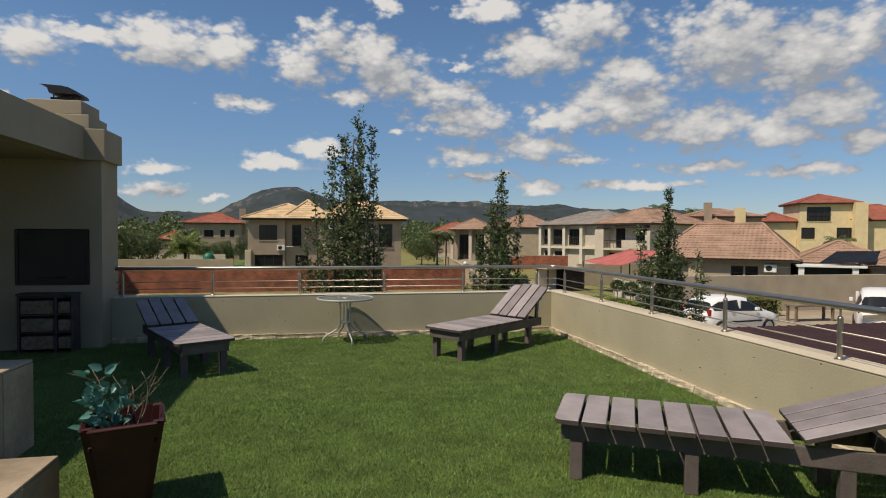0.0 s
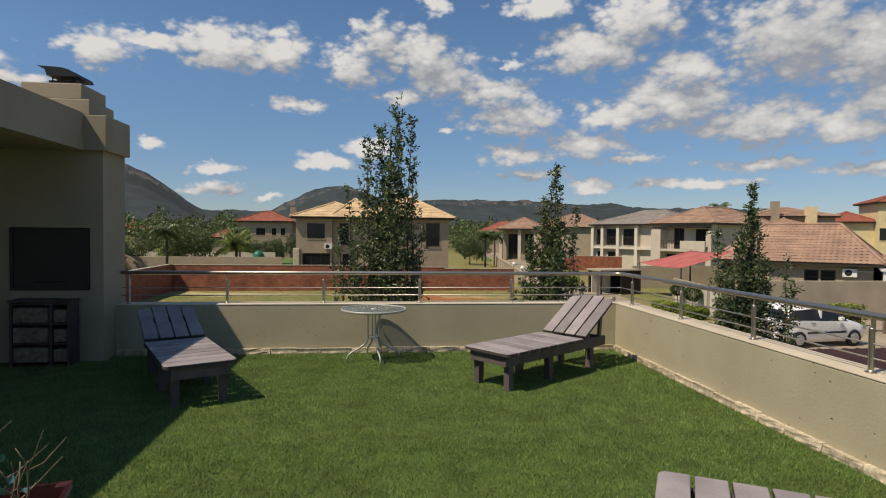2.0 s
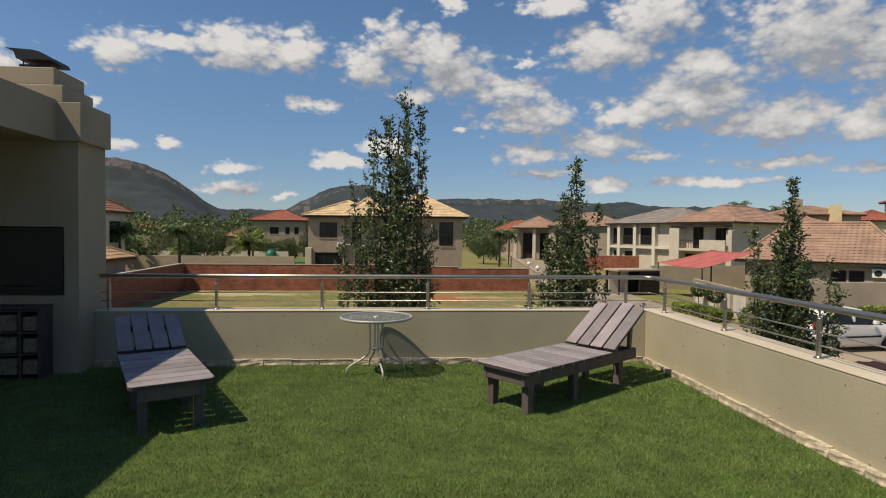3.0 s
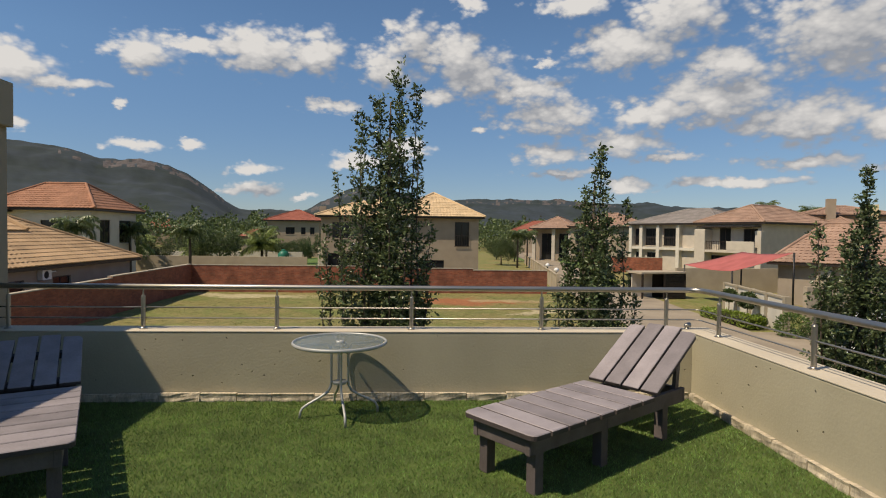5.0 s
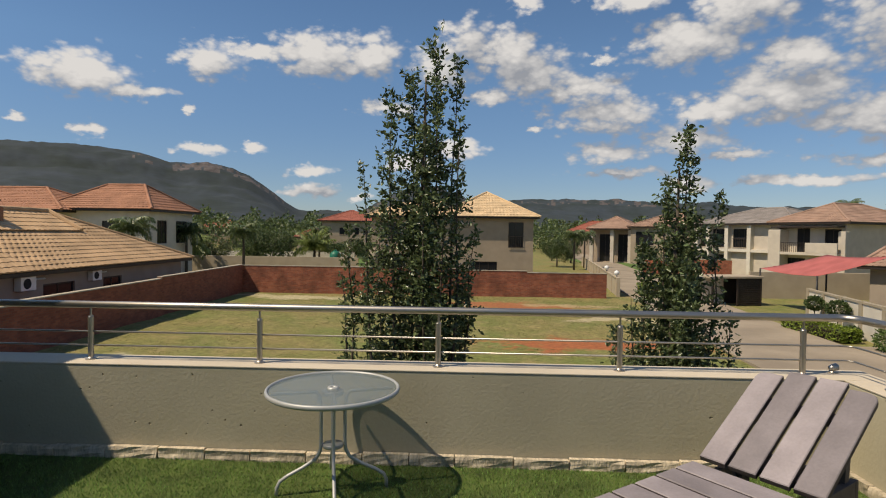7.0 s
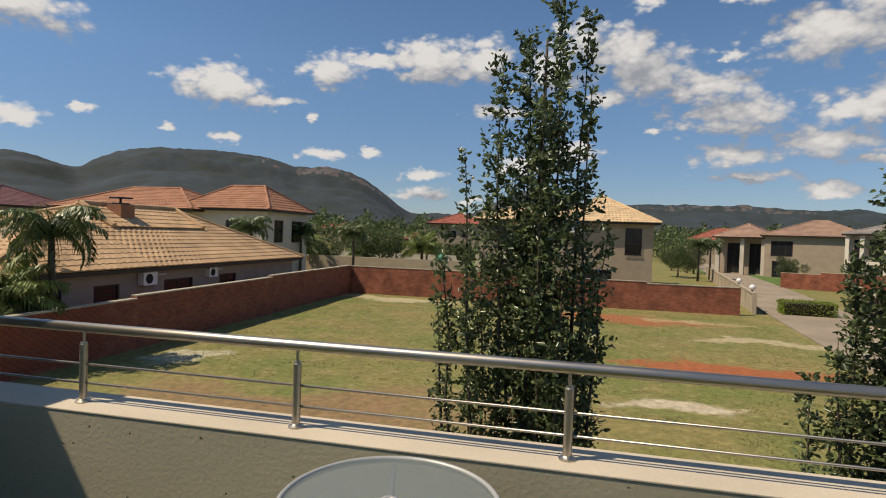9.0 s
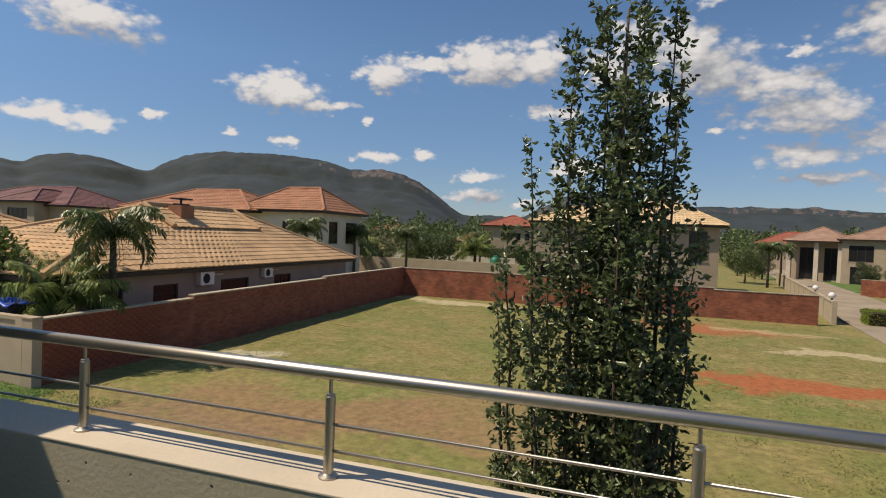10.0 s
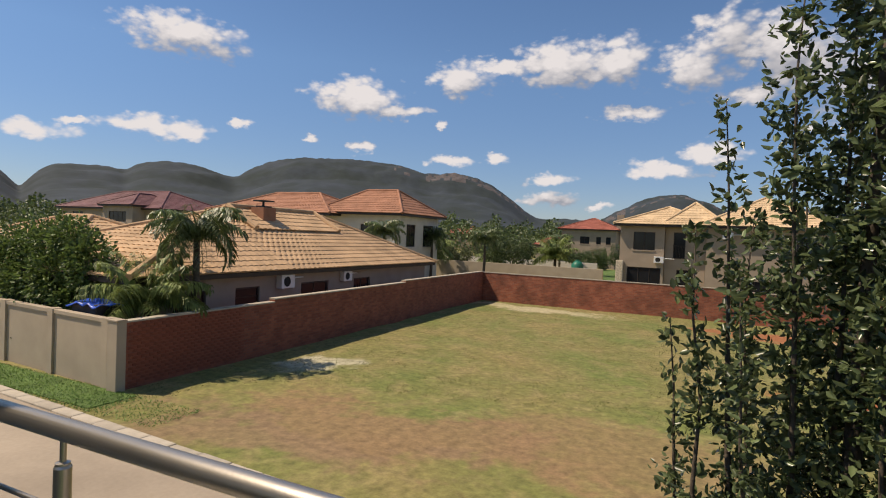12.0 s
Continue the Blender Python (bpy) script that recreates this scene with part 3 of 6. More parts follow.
def leaves(name, pos, out, size, mat, rng, droop=0.3, slim=0.5):
    """Folded leaves, two quads each, at pos (n, 3) pointing along out (n, 3)."""
    n = len(pos)
    d = out + rng.normal(0, 0.45, (n, 3))
    d[:, 2] -= droop
    d /= np.linalg.norm(d, axis=1)[:, None]
    r = rng.normal(0, 1, (n, 3))
    s = np.cross(d, r)
    s /= np.linalg.norm(s, axis=1)[:, None] + 1e-9
    up = np.cross(s, d)
    L = (size * rng.uniform(0.6, 1.3, n))[:, None]
    W = L * slim / 2
    fold = L * 0.10
    bend = L * 0.12
    base, tip = pos, pos + d * L - up * bend
    l1, l2 = pos + d * L * 0.3 + s * W + up * fold, pos + d * L * 0.7 + s * W * 0.75 + up * fold * 0.5
    r1, r2 = pos + d * L * 0.3 - s * W + up * fold, pos + d * L * 0.7 - s * W * 0.75 + up * fold * 0.5
    v = np.stack([base, l1, l2, tip, r2, r1], 1).reshape(-1, 3)
    i = np.arange(n)[:, None] * 6
    f = np.concatenate([i + np.array([[0, 1, 2, 3]]), i + np.array([[0, 3, 4, 5]])], 0)
    return numpy_mesh(name, v, f, mat)


# ---- terrace: structure ----
PX = [-6.31, -5.12, -3.91, -2.66, -1.42, -0.2]
RY = [-0.25, -1.47, -2.69, -3.91, -5.12, -6.34, -7.56, -8.78]
TOP = 0.652
struct("floor", cube(-11, -11, -0.2, 0.28, 0.28, 0.005), M_KERB, "concrete terrace slab under artificial turf", "floor")
struct("wall_far", cube(-6.42, 0.0, 0.005, 0.28, 0.28, TOP, 0.012), M_WALL, "taupe plastered terrace parapet wall with small chips", "wall")
struct("wall_side", cube(0.0, -11, 0.005, 0.28, -0.002, TOP, 0.012), M_WALL, "taupe plastered side parapet wall of the terrace", "wall")
struct("coping_far", cube(-6.42, -0.004, TOP, 0.284, 0.284, TOP + 0.01, 0.003), M_COPING_SUNLIT, "top of the parapet, coloured paler for the sun on it", "coping")
struct("coping_side", cube(-0.004, -11, TOP, 0.284, -0.006, TOP + 0.01, 0.003), M_COPING_SUNLIT, "top of the side parapet, coloured paler for the sun on it", "coping")
struct("wall_house", cube(-11, -11.25, -0.2, 0.28, -11.002, 3.2), M_BRAAI, "plain plastered house wall behind the terrace", "wall")
struct("wall_below", cube(-11, 0.02, GROUND - 0.3, 0.26, 0.26, -0.202), M_BRAAI, "taupe plastered house wall below the terrace", "wall")
struct("wall_below_side", cube(0.02, -11, GROUND - 0.3, 0.26, 0.018, -0.202), M_BRAAI, "taupe plastered side wall below the terrace", "wall")
TOP += 0.01

# pavilion with chimney breast, roof slab and fascia
PAV_X, COL_X = -6.605, -6.42
HX0, HX1, HZ0, HZ1 = -7.44, -6.57, 0.87, 1.6
bm = bmesh.new()
for i, (xa, xb) in enumerate(((-10.99, HX0), (HX0, HX1), (HX1, COL_X))):
    for j, (za, zb) in enumerate(((0.005, HZ0), (HZ0, HZ1), (HZ1, 2.5))):
        if (i, j) != (1, 1):
            box(bm, xa, -0.3, za, xb, 0.278, zb)
bmesh.ops.remove_doubles(bm, verts=bm.verts[:], dist=0.0005)
breast = struct("wall_chimney", bm, M_BRAAI, "dark taupe chimney breast wall with a fire recess", "wall")
part("recess_back", cube(HX0, 0.14, HZ0, HX1, 0.276, HZ1), M_BRAAI, breast)
struct("wall_west", cube(-10.99, -4.8, 0.005, -10.7, -0.302, 2.5), M_BRAAI, "plain plastered wall closing the pavilion", "wall")
struct("ceiling", cube(-10.99, -4.82, 2.5, PAV_X - 0.16, -0.36, 2.62), M_BRAAI, "plastered pavilion ceiling in deep shade", "ceiling")
bm = cube(-10.99, -4.85, 2.5, PAV_X, -4.7, 2.93, 0.01)
box(bm, PAV_X - 0.15, -4.7, 2.5, PAV_X, -0.36, 2.93)
box(bm, -10.99, -4.7, 2.622, PAV_X - 0.15, -0.36, 2.84)
struct("fascia", bm, M_BRAAI, "taupe plastered roof slab and fascia beam", "roof")
bm = cube(-7.6, -0.36, 2.5, -6.355, 0.28, 2.91, 0.012)
struct("chimney_cap", bm, M_BRAAI, "taupe plastered cap on the column", "chimney")
bm = bmesh.new()
box(bm, -7.45, -0.34, 2.91, -6.545, 0.27, 3.09)
box(bm, -7.29, -0.33, 3.09, -6.635, 0.26, 3.27)
bmesh.ops.bevel(bm, geom=bm.edges[:], offset=0.008, segments=1, affect="EDGES")
struct("chimney_stack", bm, M_BRAAI, "stepped taupe plastered chimney stack", "chimney")


def chimney_cowl():
    ob = empty("chimney_cowl", pose(-6.9, -0.1, 3.27), "black sheet-metal chimney cowl with a curved wing", "cowl")
    part("base", cube(-0.14, -0.14, 0.0, 0.14, 0.14, 0.05, 0.01), M_BLACK, ob)
    for x, y in ((-0.11, -0.11), (0.11, -0.11), (0.11, 0.11), (-0.11, 0.11)):
        part("post", tube([(x, y, 0.04), (x, y, 0.10)], 0.008, 6), M_BLACK, ob)
    prof = [(-0.24, 0.20), (-0.16, 0.175), (-0.13, 0.09), (0.20, 0.085), (0.18, 0.13), (0.10, 0.17), (0.02, 0.188)]
    bm = bmesh.new()
    a = [bm.verts.new((x, -0.2, z)) for x, z in prof]
    b = [bm.verts.new((x, 0.2, z)) for x, z in prof]
    bm.faces.new(a)
    bm.faces.new(b[::-1])
    for i in range(len(prof)):
        j = (i + 1) % len(prof)
        bm.faces.new((a[i], b[i], b[j], a[j]))
    part("wing", bm, M_BLACK, ob, "curved black metal wing")


chimney_cowl()


def fireplace():
    ob = empty("built_in_braai", pose(-7.005, -0.3, 0.87), "black steel built-in braai set in the chimney breast", "braai")
    w, h = 0.43, 0.72
    part("firebox", cube(-w + 0.02, 0.01, 0.01, w - 0.02, 0.42, h - 0.005), M_BLACK, ob)
    for nm, b in (("frame_side", (-w, -0.02, 0.0, -w + 0.04, 0.008, h)), ("frame_side", (w - 0.04, -0.02, 0.0, w, 0.008, h)), ("frame_top", (-w + 0.041, -0.02, h - 0.04, w - 0.041, 0.008, h)), ("frame_bottom", (-w + 0.041, -0.02, 0.0, w - 0.041, 0.008, 0.05))):
        part(nm, cube(*b, 0.004), M_BLACK, ob)
    part("roll_door", cube(-w + 0.042, -0.008, 0.052, w - 0.042, 0.004, h - 0.042), M_BLACK, ob, "matt black steel door")
    part("handle", tube([(-0.16, -0.015, 0.10), (-0.16, -0.035, 0.10), (0.16, -0.035, 0.10), (0.16, -0.015, 0.10)], 0.007, 6), M_BLACK, ob)


fireplace()


def drawer_unit():
    ob = empty("drawer_unit", pose(-7.0, -0.53, TURF), "dark wooden shelf unit with wicker drawers against the wall", "shelf")
    w, d, h = 0.32, 0.21, 0.75
    for x in (-w, w - 0.03, 0.1):
        part("side_panel", cube(x, 0, 0, x + 0.03, d, h - 0.032, 0.003), M_WOOD_DARK, ob)
    part("top", cube(-w - 0.01, -0.01, h - 0.03, w + 0.01, d, h, 0.004), M_WOOD_DARK, ob)
    part("back", cube(-w + 0.031, d - 0.012, 0.02, w - 0.031, d - 0.002, h - 0.04), M_WOOD_DARK, ob)
    for k in range(4):
        z = 0.04 + k * 0.225
        if k:
            part("shelf", cube(-w + 0.031, 0.004, z - 0.02, 0.099, d - 0.02, z - 0.003), M_WOOD_DARK, ob)
            part("shelf", cube(0.131, 0.004, z - 0.02, w - 0.031, d - 0.02, z - 0.003), M_WOOD_DARK, ob)
        if k < 3:
            part("drawer", cube(-w + 0.045, -0.012, z + 0.005, 0.088, 0.17, z + 0.17, 0.012), M_BASKET, ob, "wicker drawer with an open weave")
            part("bottle_basket", cube(0.14, 0.01, z + 0.005, w - 0.04, 0.17, z + 0.15, 0.012), M_BASKET, ob)


drawer_unit()


def wall_lamp():
    ob = empty("wall_lamp", pose(-7.86, -0.3, 1.93), "white half-round wall lamp on the pavilion wall", "lamp")
    part("back_plate", cube(-0.05, -0.012, -0.09, 0.05, -0.002, 0.09, 0.004), M_WHITE, ob)
    bm = bmesh.new()
    rows = []
    for r, z in ((0.05, -0.11), (0.085, -0.05), (0.10, 0.03), (0.105, 0.11)):
        rows.append([bm.verts.new((r * math.cos(a), -0.014 - r * math.sin(a), z)) for a in (math.pi * k / 10 for k in range(11))])
    for a, b in zip(rows, rows[1:]):
        for k in range(10):
            bm.faces.new((a[k], a[k + 1], b[k + 1], b[k]))
    bm.faces.new(rows[0])
    part("shade", bm, M_WHITE, ob, "white frosted shade", True)


wall_lamp()


def tiled_step(name, x0, y0, x1, y1, h, label):
    """A block clad in sandstone tiles with recessed joints."""
    ob = empty(name, pose(x0, y0, TURF), label, "step")
    w, d = x1 - x0, y1 - y0
    part("core", cube(0.012, 0.012, 0, w - 0.012, d - 0.012, h - 0.02), M_KERB, ob)
    nx, ny = max(1, round(w / 0.42)), max(1, round(d / 0.42))
    sx, sy = w / nx, d / ny
    for i in range(nx):
        for j in range(ny):
            part("tread_tile", cube(i * sx + 0.003, j * sy + 0.003, h - 0.018, (i + 1) * sx - 0.003, (j + 1) * sy - 0.003, h, 0.003, 1), M_SLATE, ob)
    for j in range(ny):
        part("riser_tile", cube(w - 0.012, j * sy + 0.003, 0.004, w, (j + 1) * sy - 0.003, h - 0.021, 0.003, 1), M_SLATE, ob)
    for i in range(nx):
        part("riser_tile", cube(i * sx + 0.003, d - 0.012, 0.004, (i + 1) * sx - 0.003, d, h - 0.021, 0.003, 1), M_SLATE, ob)
        part("riser_tile", cube(i * sx + 0.003, 0, 0.004, (i + 1) * sx - 0.003, 0.012, h - 0.021, 0.003, 1), M_SLATE, ob)
    return ob


tiled_step("upper_step", -6.9, -5.6, -5.54, -4.05, 0.62, "tall sandstone-tiled step block beside the lawn")
tiled_step("lower_step", -5.535, -5.9, -4.92, -5.15, 0.31, "low sandstone-tiled step on the turf")

# turf
struct("turf_backing", cube(-10.69, -10.98, 0.006, -0.002, -0.002, TURF), M_TURF_BASE, "green artificial turf backing", "turf")
rng = np.random.default_rng(3)
pts = []
for x0, x1, y0, y1, n in ((-6.6, -0.03, -3.2, -0.04, 190000), (-6.6, -0.03, -6.2, -3.2, 260000), (-7.5, -0.03, -8.5, -6.2, 40000), (-10.4, -6.6, -4.8, -0.4, 25000)):
    p = np.stack([rng.uniform(x0, x1, n), rng.uniform(y0, y1, n), np.full(n, TURF - 0.004)], 1)
    pts.append(p)
pts = np.concatenate(pts)
keep = ~((pts[:, 0] < -5.53) & (pts[:, 1] > -5.61) & (pts[:, 1] < -4.04) & (pts[:, 0] > -6.91)) & ~((pts[:, 0] < -4.91) & (pts[:, 0] > -5.54) & (pts[:, 1] > -5.91) & (pts[:, 1] < -5.14))
tagged(new("artificial_turf", blades("artificial_turf", pts[keep], 0.021, 0.0058, 0.65, M_TURF, rng)), "short green artificial turf blades on the terrace", "turf", "", "stuff")


# parapet rail
def railing():
    ob = empty("railing", pose(0, 0, 0), "brushed steel balustrade rail on the parapet", "railing")
    cx = cy = 0.12
    z = 1.05
    r = 0.13
    bend = [(cx - r + r * math.sin(a), cy - r + r * math.cos(a), z) for a in (radians(90 * k / 6) for k in range(7))]
    pts = [(-6.40, cy, z), (-4, cy, z), (-2, cy, z)] + bend + [(cx, -2, z), (cx, -5, z), (cx, -8, z), (cx, -10.9, z)]
    part("handrail", tube(pts, 0.0255, 20), M_STEEL, ob, "thick polished steel handrail", True)
    for zz in (0.762, 0.86):
        rr = 0.05
        b2 = [(cx - rr + rr * math.sin(a), cy - rr + rr * math.cos(a), zz) for a in (radians(90 * k / 4) for k in range(5))]
        part("rod", tube([(-6.40, cy, zz)] + b2 + [(cx, -10.9, zz)], 0.0065, 8), M_STEEL, ob, "thin steel rod", True)
    first = None
    for x, y in [(x, cy) for x in PX] + [(cx, y) for y in RY]:
        prof = [(0.037, 0.0), (0.037, 0.006), (0.024, 0.012), (0.019, 0.018), (0.019, 0.300), (0.016, 0.306), (0.016, 0.311), (0.007, 0.313), (0.007, 0.372)]
        if first is None:
            first = part("post", lathe(prof, 28), M_STEEL, ob, "steel post on a round foot")
            first.location = (x, y, TOP)
        else:
            q = new("post", first.data)
            q.parent, q.location = ob, (x, y, TOP)
            q["label"] = "steel post on a round foot"


railing()


def corner_spotlight():
    ob = empty("spotlight", pose(0.05, 0.20, TOP), "small chrome spotlight on the parapet corner", "lamp")
    part("foot", lathe([(0.028, 0), (0.028, 0.008), (0.01, 0.014), (0.01, 0.03)], 14), M_STEEL, ob, "", True)
    bm = lathe([(0.008, -0.05), (0.032, -0.035), (0.04, 0.0), (0.042, 0.05), (0.036, 0.052), (0.03, 0.03)], 16)
    bmesh.ops.transform(bm, matrix=pose(0.0, 0, 0.034, 0, 80, 20) @ Matrix.Scale(0.6, 4), verts=bm.verts[:])
    part("head", bm, M_STEEL, ob, "", True)


corner_spotlight()


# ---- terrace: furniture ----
def gap_shade_edges(ob, up):
    """Gap shade painted dark on a board's edges; only its face is worn grey."""
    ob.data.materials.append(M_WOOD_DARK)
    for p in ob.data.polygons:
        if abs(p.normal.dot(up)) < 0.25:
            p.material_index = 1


def lounger(m, label, lift=30):
    ob = empty("sun_lounger", m @ Matrix.Diagonal((1, 1, 1.24, 1)), label, "sun lounger", "wooden sun loungers")
    hw, seat = 0.292, 1.31
    step = seat / 8
    for k in range(8):
        r = {(-1, -1), (-1, 1)} if k == 0 else set()
        x0 = k * step
        gap_shade_edges(part("seat_slat", rounded_board(x0 + 0.009, x0 + step - 0.009, -hw - 0.012, hw + 0.012, 0.290, 0.316, r), M_WOOD, ob), Vector((0, 0, 1)))
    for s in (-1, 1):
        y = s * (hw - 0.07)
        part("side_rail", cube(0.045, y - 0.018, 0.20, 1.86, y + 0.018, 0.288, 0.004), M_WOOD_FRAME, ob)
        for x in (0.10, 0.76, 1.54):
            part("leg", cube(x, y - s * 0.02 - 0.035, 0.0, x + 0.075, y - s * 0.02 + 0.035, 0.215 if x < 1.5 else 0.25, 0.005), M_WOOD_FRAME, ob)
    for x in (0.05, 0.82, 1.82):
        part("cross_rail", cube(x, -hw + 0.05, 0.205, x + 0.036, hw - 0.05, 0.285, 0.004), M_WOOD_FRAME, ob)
    tilt = Matrix.Translation((seat + 0.05, 0, 0.312)) @ Matrix.Rotation(radians(-lift), 4, "Y")
    bw = (2 * hw + 0.024) / 4
    for k in range(4):
        y0 = -hw - 0.012 + k * bw
        r = {(1, -1)} if k == 0 else {(1, 1)} if k == 3 else set()
        reach = 0.66 if k in (0, 3) else 0.70
        bm = rounded_board(0.0, reach, y0 + 0.009, y0 + bw - 0.009, 0.0, 0.024, r, 0.05)
        bmesh.ops.transform(bm, matrix=tilt, verts=bm.verts[:])
        gap_shade_edges(part("back_slat", bm, M_WOOD, ob), tilt.to_3x3() @ Vector((0, 0, 1)))
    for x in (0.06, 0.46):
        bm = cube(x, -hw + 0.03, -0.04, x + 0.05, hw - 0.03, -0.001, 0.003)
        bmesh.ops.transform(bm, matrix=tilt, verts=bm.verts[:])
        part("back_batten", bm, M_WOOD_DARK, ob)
    top = tilt @ Vector((0.48, 0, -0.03))
    for s in (-1, 1):
        y = s * (hw - 0.085)
        a, b = Vector((top.x, y, top.z)), Vector((1.76, y, 0.21))
        d = (b - a).normalized()
        n = Vector((-d.z, 0, d.x))
        bm = bmesh.new()
        vs = [bm.verts.new(p + n * u + Vector((0, w, 0))) for p in (a, b) for u in (-0.025, 0.025) for w in (-0.014, 0.014)]
        for f in ((0, 1, 3, 2), (4, 6, 7, 5), (0, 4, 5, 1), (2, 3, 7, 6), (0, 2, 6, 4), (1, 5, 7, 3)):
            bm.faces.new([vs[i] for i in f])
        part("prop", bm, M_WOOD_FRAME, ob)
    return ob


lounger(pose(-2.15, -1.835, TURF, 0, 0, 36.7), "grey-stained wooden sun lounger with a raised back in the sunny corner", 27)
lounger(pose(-4.735, -2.235, TURF, 0, 0, 117.8), "grey-stained wooden sun lounger half in the pavilion's shade", 17)
lounger(pose(-1.99, -5.02, TURF, 0, 0, -29.7), "grey-stained wooden sun lounger beside the side parapet", 16)


def patio_table(m):
    ob = empty("patio_table", m, "round rippled-glass patio table with grey tubular legs", "table")
    R, H = 0.385, 0.625
    part("glass_top", lathe([(R - 0.012, H - 0.008), (R - 0.012, H + 0.001)], 56), M_GLASS_TOP, ob, "rippled frosted glass")
    bm = bmesh.new()
    n, mm = 64, 10
    rings = []
    for k in range(n):
        a = 2 * math.pi * k / n
        ring = []
        for j in range(mm):
            b = 2 * math.pi * j / mm
            rr = R + 0.011 * math.cos(b)
            ring.append(bm.verts.new((rr * math.cos(a), rr * math.sin(a), H - 0.006 + 0.015 * math.sin(b))))
        rings.append(ring)
    for k in range(n):
        for j in range(mm):
            bm.faces.new((rings[k][j], rings[(k + 1) % n][j], rings[(k + 1) % n][(j + 1) % mm], rings[k][(j + 1) % mm]))
    part("rim", bm, M_TABLE, ob, "grey metal rim", True)
    part("hub", lathe([(0.035, H - 0.03), (0.035, H + 0.006), (0.012, H + 0.008), (0.012, H + 0.002)], 18), M_TABLE, ob, "grey plastic parasol hub", True)
    for q in range(4):
        a = radians(90 * q + 15)
        c, s = math.cos(a), math.sin(a)
        prof = [(0.36, H - 0.02), (0.20, H - 0.02), (0.10, H - 0.022), (0.078, H - 0.05), (0.07, H - 0.12), (0.07, 0.30), (0.075, 0.25), (0.10, 0.205), (0.17, 0.16), (0.26, 0.115), (0.305, 0.085), (0.322, 0.05), (0.325, 0.0)]
        part("leg", tube([(r * c, r * s, z) for r, z in prof], 0.011, 10), M_TABLE, ob, "", True)
    for z in (H - 0.04, 0.27):
        part("collar", lathe([(0.058, z), (0.062, z + 0.004), (0.062, z + 0.02), (0.058, z + 0.024)], 20), M_TABLE, ob, "", True)


patio_table(pose(-3.257, -0.445, TURF, 0, 0, 0))


def planter():
    m = pose(-4.60, -5.14, TURF, 0, 0, 16)
    ob = empty("plant_pot", m @ Matrix.Diagonal((1.2, 1.2, 1, 1)), "tall square oxblood glazed plant pot on the turf", "plant pot")
    bm = bmesh.new()
    rows = []
    for h, z in ((0.098, 0.0), (0.102, 0.01), (0.161, 0.478), (0.166, 0.485), (0.167, 0.498), (0.162, 0.504), (0.148, 0.502), (0.139, 0.38)):
        rows.append([bm.verts.new((x * h, y * h, z)) for x, y in ((-1, -1), (1, -1), (1, 1), (-1, 1))])
    for a, b in zip(rows, rows[1:]):
        for k in range(4):
            bm.faces.new((a[k], a[(k + 1) % 4], b[(k + 1) % 4], b[k]))
    bm.faces.new(rows[0][::-1])
    ed = [e for e in bm.edges if abs(e.verts[0].co.z - e.verts[1].co.z) > 0.003]
    bmesh.ops.bevel(bm, geom=ed, offset=0.03, segments=4, affect="EDGES")
    part("pot", bm, M_POT, ob, "dark oxblood glaze")
    part("soil", cube(-0.134, -0.134, 0.38, 0.134, 0.134, 0.40, 0.004), M_SOIL, ob)
    plant = empty("pot_plant", m @ pose(0, 0, 0.398), "straggly dying plant with teal leaves and bare twigs", "plant")
    rg = random.Random(8)
    tips = []
    for k in range(9):
        a = rg.uniform(0, 6.28)
        h = rg.uniform(0.18, 0.32) if k > 2 else 0.40
        p = Vector((rg.uniform(-0.09, 0.06), rg.uniform(-0.08, 0.08), 0.0))
        pts_ = [p.copy()]
        d = Vector((math.cos(a) * 0.15, math.sin(a) * 0.15, 1)).normalized()
        for s in range(8):
            d = (d + Vector((rg.uniform(-0.3, 0.3), rg.uniform(-0.3, 0.3), rg.uniform(-0.15, 0.15)))).normalized()
            p = p + d * h / 8
            pts_.append(p.copy())
        part("stem", tube(pts_, [0.006 - 0.0005 * i for i in range(9)], 6), M_TWIG, plant, "", True)
        tips.append(pts_)
        if k < 5:
            q = pts_[6]
            for _ in range(2):
                e = Vector((rg.uniform(-1, 1), rg.uniform(-1, 1), rg.uniform(0.2, 1))).normalized()
                e2 = (e + Vector((rg.uniform(-0.6, 0.6), rg.uniform(-0.6, 0.6), 0.2))).normalized()
                part("twig", tube([q, q + e * 0.05, q + e * 0.06 + e2 * 0.05, q + e * 0.07 + e2 * 0.10], [0.0026, 0.002, 0.0015, 0.001], 5), M_TWIG, plant, "", True)
    g = np.random.default_rng(5)
    n = 115
    pos = np.stack([g.normal(-0.085, 0.052, n), np.clip(g.normal(0.0, 0.06, n), -0.09, 0.16), np.clip(g.normal(0.16, 0.10, n), 0.06, 0.38)], 1)
    out = np.stack([pos[:, 0] + 0.04, pos[:, 1], np.full(n, 0.05)], 1)
    out /= np.linalg.norm(out, axis=1)[:, None]
    f = new("foliage", leaves("foliage", pos, out, 0.066, M_TEAL, g, 0.15, 0.62))
    f.parent = plant
    f["label"] = "curled teal leaves"


planter()

# ---- ground, roads, walls ----
def grid_lines(lo, hi, step, far):
    near = list(np.arange(lo, hi + 1e-6, step))
    outer = [far * f for f in (0.01, 0.02, 0.05, 0.12, 0.3, 1.0)]
    return np.array([lo - o for o in outer[::-1]] + near + [hi + o for o in outer])


